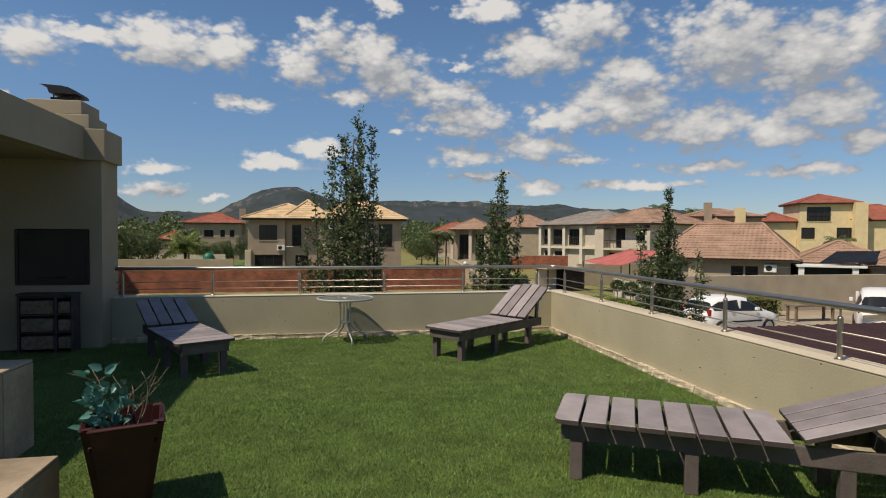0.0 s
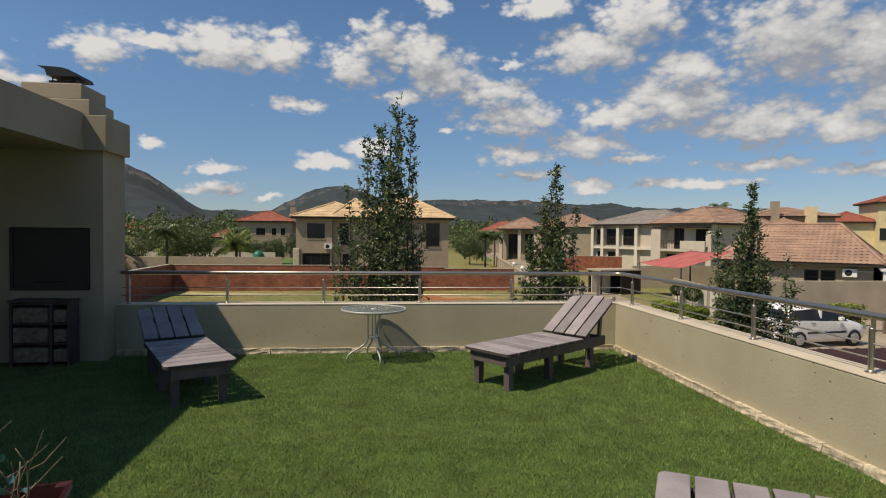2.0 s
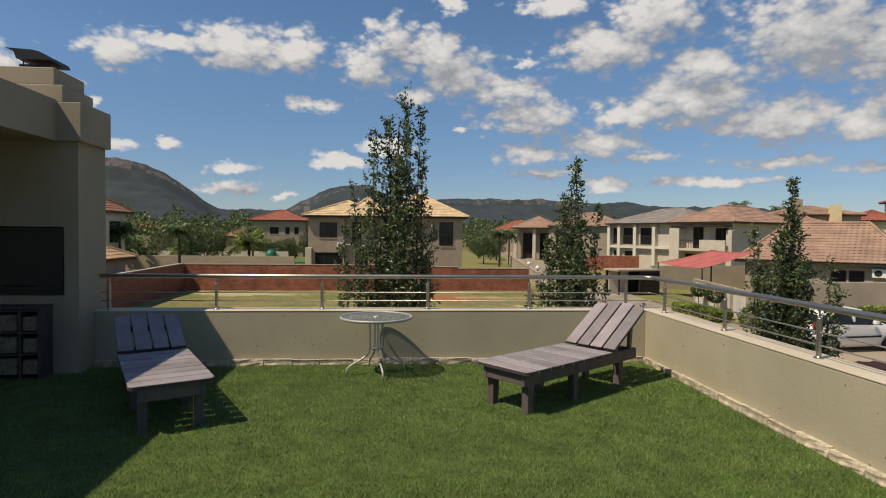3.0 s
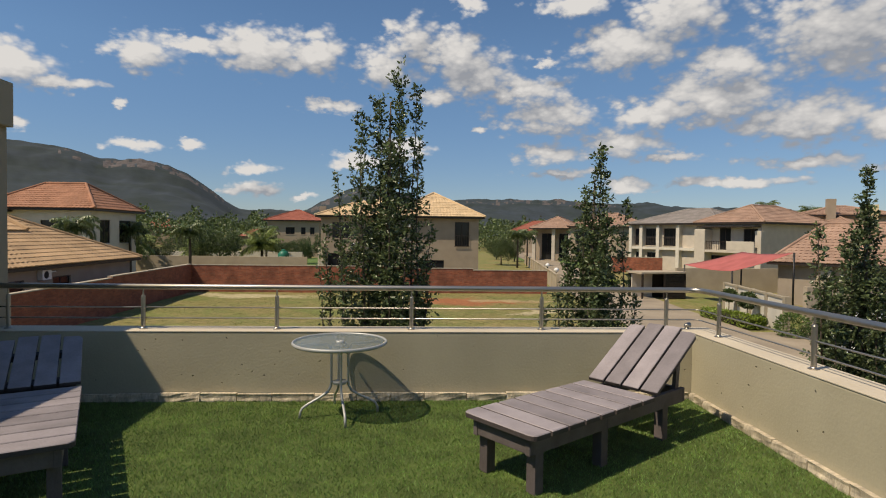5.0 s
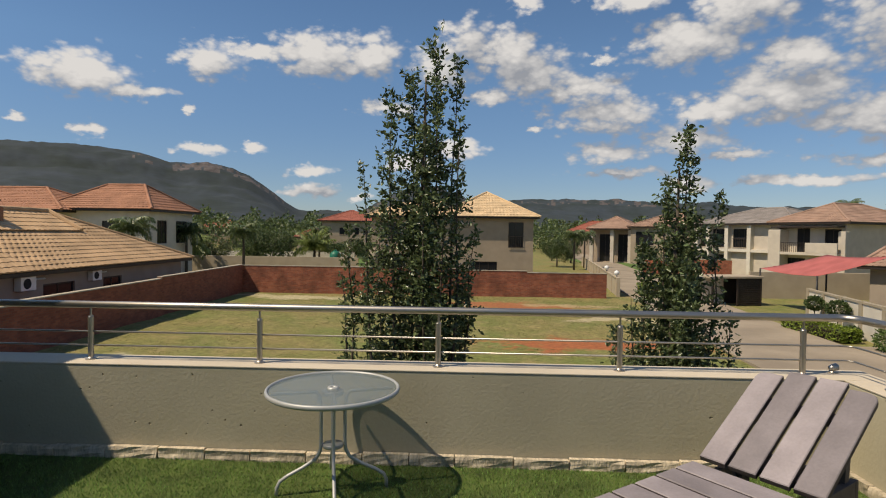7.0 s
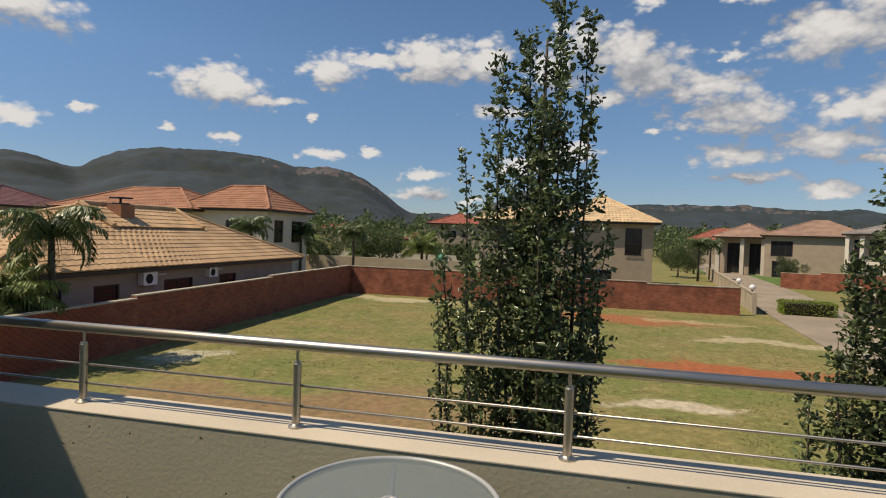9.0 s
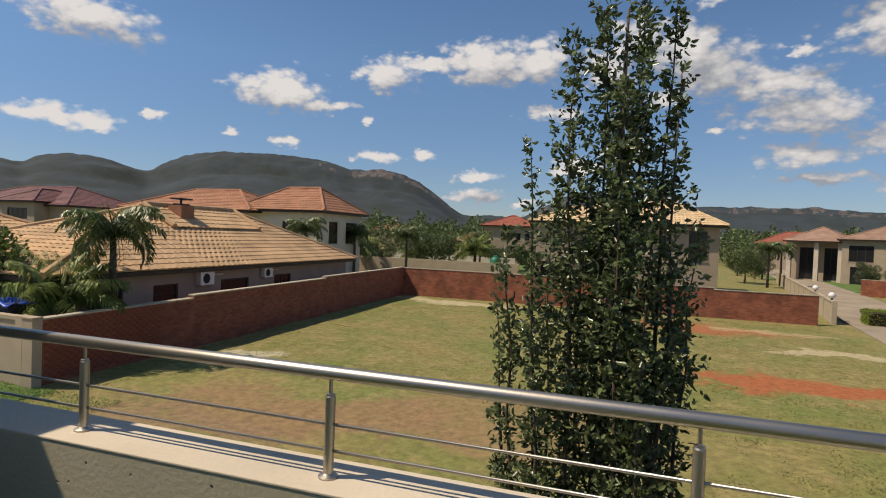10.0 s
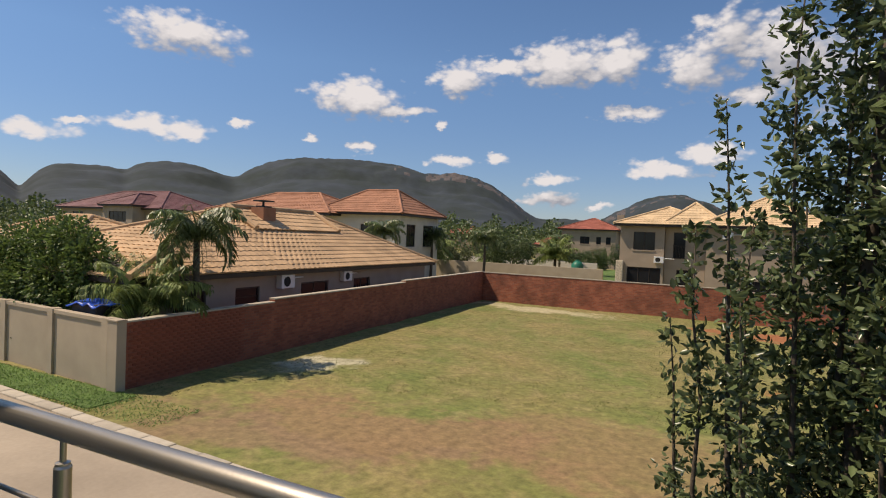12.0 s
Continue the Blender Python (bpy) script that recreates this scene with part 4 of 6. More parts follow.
def ground_height(x, y):
    h = 0.0
    if -17 < x < 7 and 6.5 < y < 33:
        h = 0.05 * noise.noise(Vector((x * 0.35, y * 0.35, 0))) + 0.03 * noise.noise(Vector((x * 1.3, y * 1.3, 4)))
    return GROUND + h


gx, gy = grid_lines(-24, 24, 0.8, 4000), grid_lines(-14, 40, 0.8, 4000)
gv = [(float(x), float(y), ground_height(x, y)) for y in gy for x in gx]
nx = len(gx)
gf = [(j * nx + i, j * nx + i + 1, (j + 1) * nx + i + 1, (j + 1) * nx + i) for j in range(len(gy) - 1) for i in range(nx - 1)]
struct("ground", (gv, gf), M_GROUND, "dry veld grass with bare red earth", "ground", True)


def strip(pts, halves, z):
    """A road ribbon along a centre line, 6 cm thick."""
    v, f = [], []
    for i, (p, h) in enumerate(zip(pts, halves)):
        a, b = Vector(pts[max(i - 1, 0)]), Vector(pts[min(i + 1, len(pts) - 1)])
        d = (b - a).normalized()
        nrm = Vector((-d.y, d.x))
        for s in (1, -1):
            q = Vector(p) + nrm * h * s
            v += [(q.x, q.y, z), (q.x, q.y, z - 0.1)]
    for i in range(len(pts) - 1):
        a, b = 4 * i, 4 * i + 4
        f += [(a, a + 2, b + 2, b), (a, b, b + 1, a + 1), (a + 2, a + 3, b + 3, b + 2)]
    return v, f


struct("road", strip([(8.4, -12), (8.6, 6), (9.0, 16), (9.9, 26), (11.3, 38), (13.9, 54), (16.5, 75), (21, 115), (30, 160)], [2.3, 2.3, 2.4, 2.4, 2.5, 2.4, 2.4, 2.4, 2.4], GROUND + 0.075), M_PAVE, "tan brick-paved estate road", "road")
struct("driveway", strip([(-45, 6.0), (-18, 5.0), (-9.4, 4.45), (6.25, 3.6)], [1.5, 1.5, 1.45, 1.4], GROUND + 0.07), M_PAVE, "tan paved drive along the vacant plot", "driveway")
struct("verge", cube(-45, 6.9, GROUND - 0.05, -15.6, 8.0, GROUND + 0.02), M_LAWN, "strip of mown green lawn beside the drive", "lawn")
vr = np.random.default_rng(19)
vp = np.stack([-13.5 - 16 * vr.uniform(0, 1, 16000) ** 1.2, vr.uniform(6.75, 8.05, 16000), np.full(16000, GROUND + 0.015)], 1)
vp = vp[(vp[:, 0] < -15.3) | (vr.random(16000) < 0.35)]
tagged(new("lawn_grass", blades("lawn_grass", vp, 0.034, 0.024, 0.9, M_TURF, vr)), "short green lawn blades beside the drive", "grass", "", "stuff")
struct("yard", cube(10.0, 6.9, GROUND - 0.05, 30, 17.6, GROUND + 0.066), M_PAVE, "tan paved parking yard", "yard")
struct("lawn_far", cube(14.2, 62, GROUND - 0.05, 40, 90, GROUND + 0.06), M_LAWN, "green lawn round a far house", "lawn")
struct("lawn_back", cube(-34, 60, GROUND - 0.05, -12, 82, GROUND + 0.06), M_LAWN, "green lawn in front of a far house", "lawn")


def kerb_line(a, b, n):
    """Kerb stones laid end to end."""
    a, b = Vector(a), Vector(b)
    ob = tagged(part("kerb", cube(-0.06, -0.11, 0, 0.06, 0.11, 0.08), M_KERB), "row of pale concrete kerb stones along the drive", "kerb", "", "structure")
    ob.matrix_world = Matrix.Translation((a.x, a.y, GROUND))
    d = (b - a) / n
    ang = math.atan2(d.y, d.x)
    L = d.length
    me = mesh_of("kerb_stone", cube(-L / 2 + 0.006, -0.14, -0.05, L / 2 - 0.006, 0.14, 0.115, 0.012, 1), M_KERB)
    for k in range(n):
        s = new("kerb_stone", me)
        s.parent = ob
        p = d * (k + 0.5)
        s.matrix_local = Matrix.Translation((p.x, p.y, random.uniform(-0.006, 0.006))) @ Matrix.Rotation(ang + random.uniform(-0.01, 0.01), 4, "Z")


kerb_line((-26.5, 7.08, 0), (-9.35, 6.0, 0), 24)
kerb_line((-9.3, 6.0, 0), (6.2, 5.14, 0), 22)
rng = np.random.default_rng(11)
n = 90000
gp = np.stack([rng.uniform(-16.1, 6.6, n), 6.6 + 26.0 * rng.uniform(0, 1, n) ** 1.35, np.zeros(n)], 1)
cl = np.array([noise.noise(Vector((x * 0.8, y * 0.8, 2))) + 0.5 * noise.noise(Vector((x * 3, y * 3, 7))) for x, y, _ in gp])
bare = np.zeros(n, bool)
for cx, cy, rx, ry in ((2.4, 17.3, 4.4, 1.3), (-0.5, 28.5, 4.3, 1.4), (-0.2, 12.4, 1.5, 0.7), (5.0, 23.5, 2.8, 0.6), (-9.6, 9.0, 5.4, 2.6), (-5.4, 10.2, 4.6, 2.6), (-11.0, 7.6, 4.5, 1.6), (-13, 30.6, 4.5, 0.8)):
    bare |= ((gp[:, 0] - cx) / rx) ** 2 + ((gp[:, 1] - cy) / ry) ** 2 < 1
gp = gp[(cl > -0.45) & ~bare]
gp[:, 2] = [ground_height(x, y) - 0.005 for x, y, _ in gp]
tagged(new("veld_grass", blades("veld_grass", gp, 0.026, 0.026, 1.2, M_DRY, rng)), "thin yellow-green veld grass tufts on the plot", "grass", "", "stuff")


# face-brick garden walls, stepped, with a pale coping
def brick_wall(name, runs, axis, mat, label):
    """runs: from, to, top along the axis, and the wall's fixed coordinate."""
    ob = None
    bm, cp = bmesh.new(), bmesh.new()
    for a, b, top, fixed in runs:
        for mesh, z0, z1, w in ((bm, GROUND - 0.2, top - 0.04, 0.11), (cp, top - 0.04, top, 0.13)):
            if axis == 0:
                box(mesh, a, fixed - w, z0, b, fixed + w, z1)
            else:
                box(mesh, fixed - w, a, z0, fixed + w, b, z1)
    ob = struct(name, bm, mat, label, "wall")
    c = part("coping", cp, M_KERB, ob, "pale mortar coping")
    return ob


left_wall = brick_wall("wall_brick_left", [(8.15, 13.35, -0.80, -16.35), (13.35, 22.3, -0.70, -16.35), (22.3, 32.79, -0.62, -16.35)], 1, M_BRICK_Y, "red face-brick garden wall in shade, stepped along its top")
left_wall.matrix_world = Matrix.Translation((-16.35, 8.15, 0)) @ Matrix.Rotation(radians(1.75), 4, "Z") @ Matrix.Translation((16.35, -8.15, 0))
far_wall = brick_wall("wall_brick_far", [(-17.25, -3.0, -0.66, 32.9), (-3.0, 1.5, -0.76, 32.9), (1.5, 6.55, -0.86, 32.9)], 0, M_BRICK_X, "red face-brick garden wall across the plot")
pl = empty("gate_pier", pose(-16.35, 8.03, GROUND), "tan plastered pier at the end of the brick wall", "pier")
part("shaft", cube(-0.17, -0.13, -0.2, 0.17, 0.115, 1.66, 0.01), M_BOUND, pl)
part("cap", cube(-0.19, -0.15, 1.66, 0.19, 0.118, 1.70, 0.008), M_BOUND, pl)


def panel_wall(name, a, b, n, h, label, infill, pier=0.13, edge=M_BOUND):
    """Piers with recessed panels and a coping between."""
    a, b = Vector(a), Vector(b)
    d = b - a
    ob = empty(name, Matrix.Translation((a.x, a.y, GROUND)) @ Matrix.Rotation(math.atan2(d.y, d.x), 4, "Z"), label, "wall")
    ob["kind"] = "structure"
    s = d.length / n
    for k in range(n):
        part("panel", cube(k * s + pier, -0.06, -0.2, (k + 1) * s - pier, 0.06, h - 0.10), infill, ob)
        part("rail", cube(k * s + pier, -0.1, h - 0.099, (k + 1) * s - pier, 0.1, h, 0.008), edge, ob)
        part("pier", cube(k * s - pier + 0.001, -0.12, -0.2, k * s + pier - 0.001, 0.12, h + 0.02, 0.008), edge, ob)
    part("pier", cube(n * s - pier + 0.001, -0.12, -0.2, n * s + pier - 0.001, 0.12, h + 0.02, 0.008), edge, ob)
    return ob


panel_wall("wall_boundary", (-16.75, 8.1, 0), (-38.3, 9.3, 0), 9, 1.67, "tan plastered boundary wall with recessed panels", M_BOUND)
panel_wall("wall_garden", (14.7, 25.2, 0), (13.2, 17.9, 0), 4, 1.5, "garden wall with white panels in taupe frames", M_HOUSE_C, edge=M_BRAAI)
panel_wall("wall_road_left", (7.6, 34.0, 0), (13.0, 72.0, 0), 12, 1.25, "low tan plastered wall along the road", M_BOUND)
struct("wall_yard", (cube(13.8, 17.5, GROUND - 0.2, 30, 17.75, -0.48, 0.01)), M_BOUND, "plain tan plastered yard wall", "wall")
struct("wall_street", cube(16.3, 34.4, GROUND - 0.2, 24.0, 34.65, -0.70, 0.01), M_BOUND, "plain tan street wall beside a drive", "wall")
struct("wall_plot_far", cube(-30, 47.5, GROUND - 0.2, -12.2, 47.75, -0.75, 0.01), M_BOUND, "tan boundary wall behind the brick wall", "wall")
struct("wall_white", cube(-32, 60, GROUND - 0.2, -15, 60.25, -0.75, 0.01), M_HOUSE_C, "pale boundary wall among far trees", "wall")
bw = brick_wall("wall_brick_road", [(0, 3.2, -0.95, 0), (3.2, 8.5, -0.75, 0)], 0, M_BRICK_X, "red face-brick wall before a far house")
bw.matrix_world = Matrix.Translation((16.6, 58.0, 0)) @ Matrix.Rotation(radians(-25), 4, "Z")

# lower roof beside the terrace
bm = bmesh.new()
prof = []
x = 0.32
while x < 13.5:
    prof += [(x, 0.0), (x + 0.12, 0.0), (x + 0.145, 0.012), (x + 0.175, 0.012)]
    x += 0.2
za = [bm.verts.new((px, -12.0, -0.06 + pz)) for px, pz in prof]
zb = [bm.verts.new((px, 0.06, -0.02 + pz)) for px, pz in prof]
for i in range(len(prof) - 1):
    bm.faces.new((za[i], za[i + 1], zb[i + 1], zb[i]))
low_roof = empty("lower_roof", pose(0, 0, 0), "dark maroon ribbed sheet roof below the terrace", "roof")
low_roof["kind"] = "structure"
part("sheet", bm, M_MAROON, low_roof)
part("gutter", cube(0.3, 0.065, -0.13, 13.5, 0.17, -0.04, 0.01), M_MAROON, low_roof)
part("wall", cube(0.29, -12, GROUND - 0.2, 13.2, 0.03, -0.14), M_BRAAI, low_roof)


# ---- houses ----
def tile_slope(v, f, a, b, c, d, course=0.36, tw=0.3, segs=4):
    """Roof tiles laid in courses from the eave a-b up to the ridge d-c."""
    a, b, c, d = (Vector(p) for p in (a, b, c, d))
    e = (b - a).normalized()
    nrm = e.cross(((c + d) / 2 - (a + b) / 2)).normalized()
    if nrm.z < 0:
        nrm = -nrm
    up = ((c + d) / 2 - (a + b) / 2)
    rows = max(2, round((up - e * up.dot(e)).length / course))
    for k in range(rows):
        s0, s1 = k / rows, min(1.0, (k + 1) / rows)
        L0, R0, L1, R1 = a.lerp(d, s0), b.lerp(c, s0), a.lerp(d, s1), b.lerp(c, s1)
        m = max(2, int((R0 - L0).length / tw * segs))
        base = len(v)
        for i in range(m + 1):
            p0, p1 = L0.lerp(R0, i / m), L1.lerp(R1, i / m)
            w0 = 0.026 * abs(math.sin(math.pi * (p0 - a).dot(e) / tw))
            v += [p0 + nrm * 0.005, p0 + nrm * (0.034 + w0), p1 + nrm * (0.012 + w0)]
        for i in range(m):
            q = base + 3 * i
            f += [(q, q + 3, q + 4, q + 1), (q + 1, q + 4, q + 5, q + 2)]


def hip_roof(parent, x0, x1, y0, y1, z, h, mat, over=0.45, segs=4, inset=None, label="", near=None):
    x0, x1, y0, y1 = x0 - over, x1 + over, y0 - over, y1 + over
    if x1 - x0 >= y1 - y0:
        i = inset if inset is not None else (y1 - y0) / 2
        ym = (y0 + y1) / 2
        r0, r1 = (x0 + i, ym, z + h), (x1 - i, ym, z + h)
        quads = [((x0, y0, z), (x1, y0, z), r1, r0), ((x1, y1, z), (x0, y1, z), r0, r1), ((x0, y1, z), (x0, y0, z), r0, r0), ((x1, y0, z), (x1, y1, z), r1, r1)]
        hips = [((x0, y0, z), r0), ((x0, y1, z), r0), ((x1, y0, z), r1), ((x1, y1, z), r1), (r0, r1)]
    else:
        i = inset if inset is not None else (x1 - x0) / 2
        xm = (x0 + x1) / 2
        r0, r1 = (xm, y0 + (near or i), z + h), (xm, y1 - i, z + h)
        quads = [((x1, y0, z), (x1, y1, z), r1, r0), ((x0, y1, z), (x0, y0, z), r0, r1), ((x0, y0, z), (x1, y0, z), r0, r0), ((x1, y1, z), (x0, y1, z), r1, r1)]
        hips = [((x0, y0, z), r0), ((x1, y0, z), r0), ((x0, y1, z), r1), ((x1, y1, z), r1), (r0, r1)]
    roof = None
    for q in quads:
        v, f = [], []
        tile_slope(v, f, *q, segs=segs)
        one = tagged(part("roof_tiles", (v, f), mat, parent, label), kind="stuff")
        roof = roof or one
    for p, q in hips:
        if (Vector(p) - Vector(q)).length > 0.2:
            part("ridge_cap", tube([Vector(p) + Vector((0, 0, 0.04)), Vector(q) + Vector((0, 0, 0.05))], 0.10, 8), mat, roof)
    bm = bmesh.new()
    box(bm, x0 + 0.03, y0 + 0.03, z - 0.16, x1 - 0.03, y1 - 0.03, z - 0.02)
    part("fascia", bm, M_FRAME, roof)
    return roof


def walls(parent, x0, x1, y0, y1, z0, z1, mat, holes=(), t=0.22):
    """Four walls; holes are (side, u0, u1, v0, v1, kind) with heights from z = 0."""
    bm = bmesh.new()
    for side, a, b in (("S", x0, x1), ("N", x0, x1), ("W", y0 + t, y1 - t), ("E", y0 + t, y1 - t)):
        hs = [h for h in holes if h[0] == side]
        us = sorted({a, b, *[h[1] for h in hs], *[h[2] for h in hs]})
        vs = sorted({z0, z1, *[h[3] for h in hs], *[h[4] for h in hs]})
        for u0, u1 in zip(us, us[1:]):
            for v0, v1 in zip(vs, vs[1:]):
                um, vm = (u0 + u1) / 2, (v0 + v1) / 2
                if any(h[1] < um < h[2] and h[3] < vm < h[4] for h in hs):
                    continue
                if side == "S":
                    box(bm, u0, y0, v0, u1, y0 + t, v1)
                elif side == "N":
                    box(bm, u0, y1 - t, v0, u1, y1, v1)
                elif side == "W":
                    box(bm, x0, u0, v0, x0 + t, u1, v1)
                else:
                    box(bm, x1 - t, u0, v0, x1, u1, v1)
    bmesh.ops.remove_doubles(bm, verts=bm.verts[:], dist=0.0005)
    part("wall", bm, mat, parent)
    for side, u0, u1, v0, v1, kind in holes:
        w, h = u1 - u0, v1 - v0
        m = {"S": Matrix.Translation((u0, y0, v0)), "N": Matrix.Translation((u1, y1, v0)) @ Matrix.Rotation(math.pi, 4, "Z"),
             "W": Matrix.Translation((x0, u1, v0)) @ Matrix.Rotation(-math.pi / 2, 4, "Z"), "E": Matrix.Translation((x1, u0, v0)) @ Matrix.Rotation(math.pi / 2, 4, "Z")}[side]
        window(parent, m, w, h, kind, mat)


def window(parent, m, w, h, kind, wall_mat):
    fr = 0.06
    bm = bmesh.new()
    loops = [[bm.verts.new((x, y, z)) for x, z in ((i, i), (w - i, i), (w - i, h - i), (i, h - i))] for i, y in ((0.0, 0.06), (fr, 0.06), (fr, 0.11), (0.0, 0.11))]
    for p, q in zip(loops, loops[1:] + loops[:1]):
        for k in range(4):
            bm.faces.new((p[k], p[(k + 1) % 4], q[(k + 1) % 4], q[k]))
    bmesh.ops.transform(bm, matrix=m, verts=bm.verts[:])
    win = part("window" if kind != "D" else "door", bm, M_FRAME, parent)
    n = max(1, round(w / 0.75))
    bars = [(w * k / n - 0.025, fr, w * k / n + 0.025, h - fr) for k in range(1, n)]
    if kind == "T":
        bars += [(fr, h * 0.62 - 0.02, w - fr, h * 0.62 + 0.02)]
    for x0, z0, x1, z1 in bars:
        mb = cube(x0, 0.064, z0, x1, 0.106, z1)
        bmesh.ops.transform(mb, matrix=m, verts=mb.verts[:])
        part("mullion", mb, M_FRAME, win)
    pb = cube(fr * 0.6, 0.082, fr * 0.6, w - fr * 0.6, 0.09, h - fr * 0.6)
    bmesh.ops.transform(pb, matrix=m, verts=pb.verts[:])
    part("pane", pb, M_PANE, win)
    if kind in "WT":
        sb = cube(-0.06, -0.05, -0.09, w + 0.06, 0.058, -0.005)
        bmesh.ops.transform(sb, matrix=m, verts=sb.verts[:])
        part("sill", sb, wall_mat, win)
    if kind == "B":
        rb = bmesh.new()
        for k in range(8):
            x = w * (k + 0.5) / 8
            box(rb, x - 0.012, -0.10, 0.02, x + 0.012, -0.075, 0.95)
        box(rb, -0.05, -0.11, 0.95, w + 0.05, -0.065, 1.0)
        box(rb, -0.05, -0.11, 0.0, w + 0.05, -0.065, 0.04)
        bmesh.ops.transform(rb, matrix=m, verts=rb.verts[:])
        part("balustrade", rb, M_FRAME, win)


def aircon(m):
    ob = empty("air_conditioner", m, "white outdoor air-conditioning unit on a house wall", "air conditioner", "outdoor air conditioners")
    part("casing", cube(-0.42, -0.34, -0.29, 0.42, -0.03, 0.29, 0.02), M_WHITE, ob)
    part("fan_grille", (lambda b: (bmesh.ops.transform(b, matrix=pose(-0.08, -0.343, 0, 90, 0, 0), verts=b.verts[:]), b)[1])(lathe([(0.21, -0.004), (0.22, 0.004), (0.17, 0.006), (0.05, 0.012)], 20)), M_TYRE, ob, "dark round fan grille")
    for x in (-0.3, 0.3):
        part("bracket", cube(x - 0.02, -0.36, -0.33, x + 0.02, 0.0, -0.292), M_ALU, ob)
    part("pipe", tube([(0.42, -0.1, 0.1), (0.6, -0.04, 0.12), (1.3, -0.04, 0.12)], 0.035, 8), M_WHITE, ob)
    return ob


def house(x, y, rz, label):
    ob = empty("house", pose(x, y, GROUND, 0, 0, rz), label, "house", "estate houses")
    return ob


# single-storey house beyond the brick wall
hs = house(-22, 18.2, 0, "single-storey taupe house with a tan tiled hip roof")
walls(hs, -3.95, 3.95, -8.6, 8.6, -0.2, 2.4, M_HOUSE_B, [("E", -7.3, -6.1, 0.0, 1.95, "D"), ("E", -4.9, -3.8, 1.05, 1.95, "T"), ("E", -1.6, 0.1, 1.25, 1.95, "W"), ("E", 1.9, 3.2, 1.25, 1.95, "W")])
hip_roof(hs, -3.95, 3.95, -8.6, 8.6, 2.5, 2.1, M_TILE_TAN, 0.45, 6, near=7.0)
walls(hs, -14, -3.96, -6.0, 2.0, -0.2, 2.3, M_HOUSE_B)
hip_roof(hs, -14, -4.2, -6.0, 2.0, 2.4, 1.75, M_TILE_TAN, 0.45, 4)
v, f = [], []
tile_slope(v, f, (1.62, -1.6, 3.92), (1.62, 3.9, 3.92), (0.0, 3.9, 4.78), (0.0, -1.6, 4.78), segs=6)
up = tagged(part("roof_tiles", (v, f), M_TILE_TAN, hs, "raised ridge section of the tiled roof"), kind="stuff")
v, f = [], []
tile_slope(v, f, (-1.62, 3.9, 3.92), (-1.62, -1.6, 3.92), (0.0, -1.6, 4.78), (0.0, 3.9, 4.78), segs=6)
tagged(part("roof_tiles", (v, f), M_TILE_TAN, hs, "raised ridge section of the tiled roof"), kind="stuff")
bm = bmesh.new()
for y_ in (-1.6, 3.9):
    tube([(1.62, y_, 3.96), (0, y_, 4.84)], 0.13, 8, into=bm)
    tube([(-1.62, y_, 3.96), (0, y_, 4.84)], 0.13, 8, into=bm)
tube([(0, -1.6, 4.84), (0, 3.9, 4.84)], 0.11, 8, into=bm)
part("ridge_cap", bm, M_TILE_TAN, up)
ch = part("chimney", cube(0.3, -0.6, 4.1, 1.0, 0.15, 4.85, 0.01), M_TILE_ORANGE, hs, "terracotta plastered chimney")
bm = cube(0.45, -0.5, 4.85, 0.85, 0.05, 4.92)
tube([(0.62, -0.22, 4.9), (0.62, -0.22, 5.12)], 0.05, 8, into=bm)
box(bm, 0.35, -0.55, 5.10, 0.9, 0.15, 5.16)
part("cowl", bm, M_BLACK, ch, "dark metal cowl")
a1 = aircon(pose(-18.05, 15.55, -0.38, 0, 0, 90) @ Matrix.Scale(0.84, 4))
copy_thing(a1, pose(-18.05, 19.35, -0.36, 0, 0, 90) @ Matrix.Scale(0.84, 4))

# two-storey house across the plot
h1 = house(-3.6, 50.5, 0, "two-storey taupe house with a straw-coloured tiled roof")
walls(h1, -7.1, -3.82, -4.5, 5, -0.2, 5.4, M_HOUSE_A, [("S", -6.1, -4.5, 3.5, 4.9, "W"), ("S", -6.5, -4.0, 0.3, 2.15, "W")])
walls(h1, -3.8, -0.92, -4.1, 5, -0.2, 5.4, M_HOUSE_A, [("S", -3.2, -2.35, 2.95, 4.95, "B"), ("S", -2.9, -1.7, 0.0, 2.1, "D")])
walls(h1, -0.9, 7.0, -4.6, 5, -0.2, 5.4, M_HOUSE_A, [("S", 4.85, 6.15, 2.85, 5.05, "B"), ("S", 1.6, 3.9, 0.4, 1.6, "W"), ("E", -3.0, -1.6, 3.4, 4.9, "W")])
hip_roof(h1, -7.1, -0.4, -4.5, 5, 5.5, 1.45, M_TILE_YEL, 0.5, 2, 3.0)
hip_roof(h1, -0.9, 7.0, -4.6, 5, 5.52, 2.35, M_TILE_YEL, 0.55, 3)
hip_roof(h1, -3.6, 0.0, -4.2, 4, 5.6, 1.7, M_TILE_YEL, 0.4, 2)
for yy in (-3.4, -1.4):
    part("downpipe", tube([(7.06, yy, 0), (7.06, yy, 5.3)], 0.06, 8), M_FRAME, h1)
part("stone_pier", cube(-7.3, -4.9, -0.2, -6.75, -4.52, 2.6, 0.05), M_STONE, h1, "rough stone pier")
copy_thing(a1, pose(-7.75, 45.98, 0.35, 0, 0, 0))
copy_thing(a1, pose(-3.1, 45.85, 2.35, 0, 0, 0))

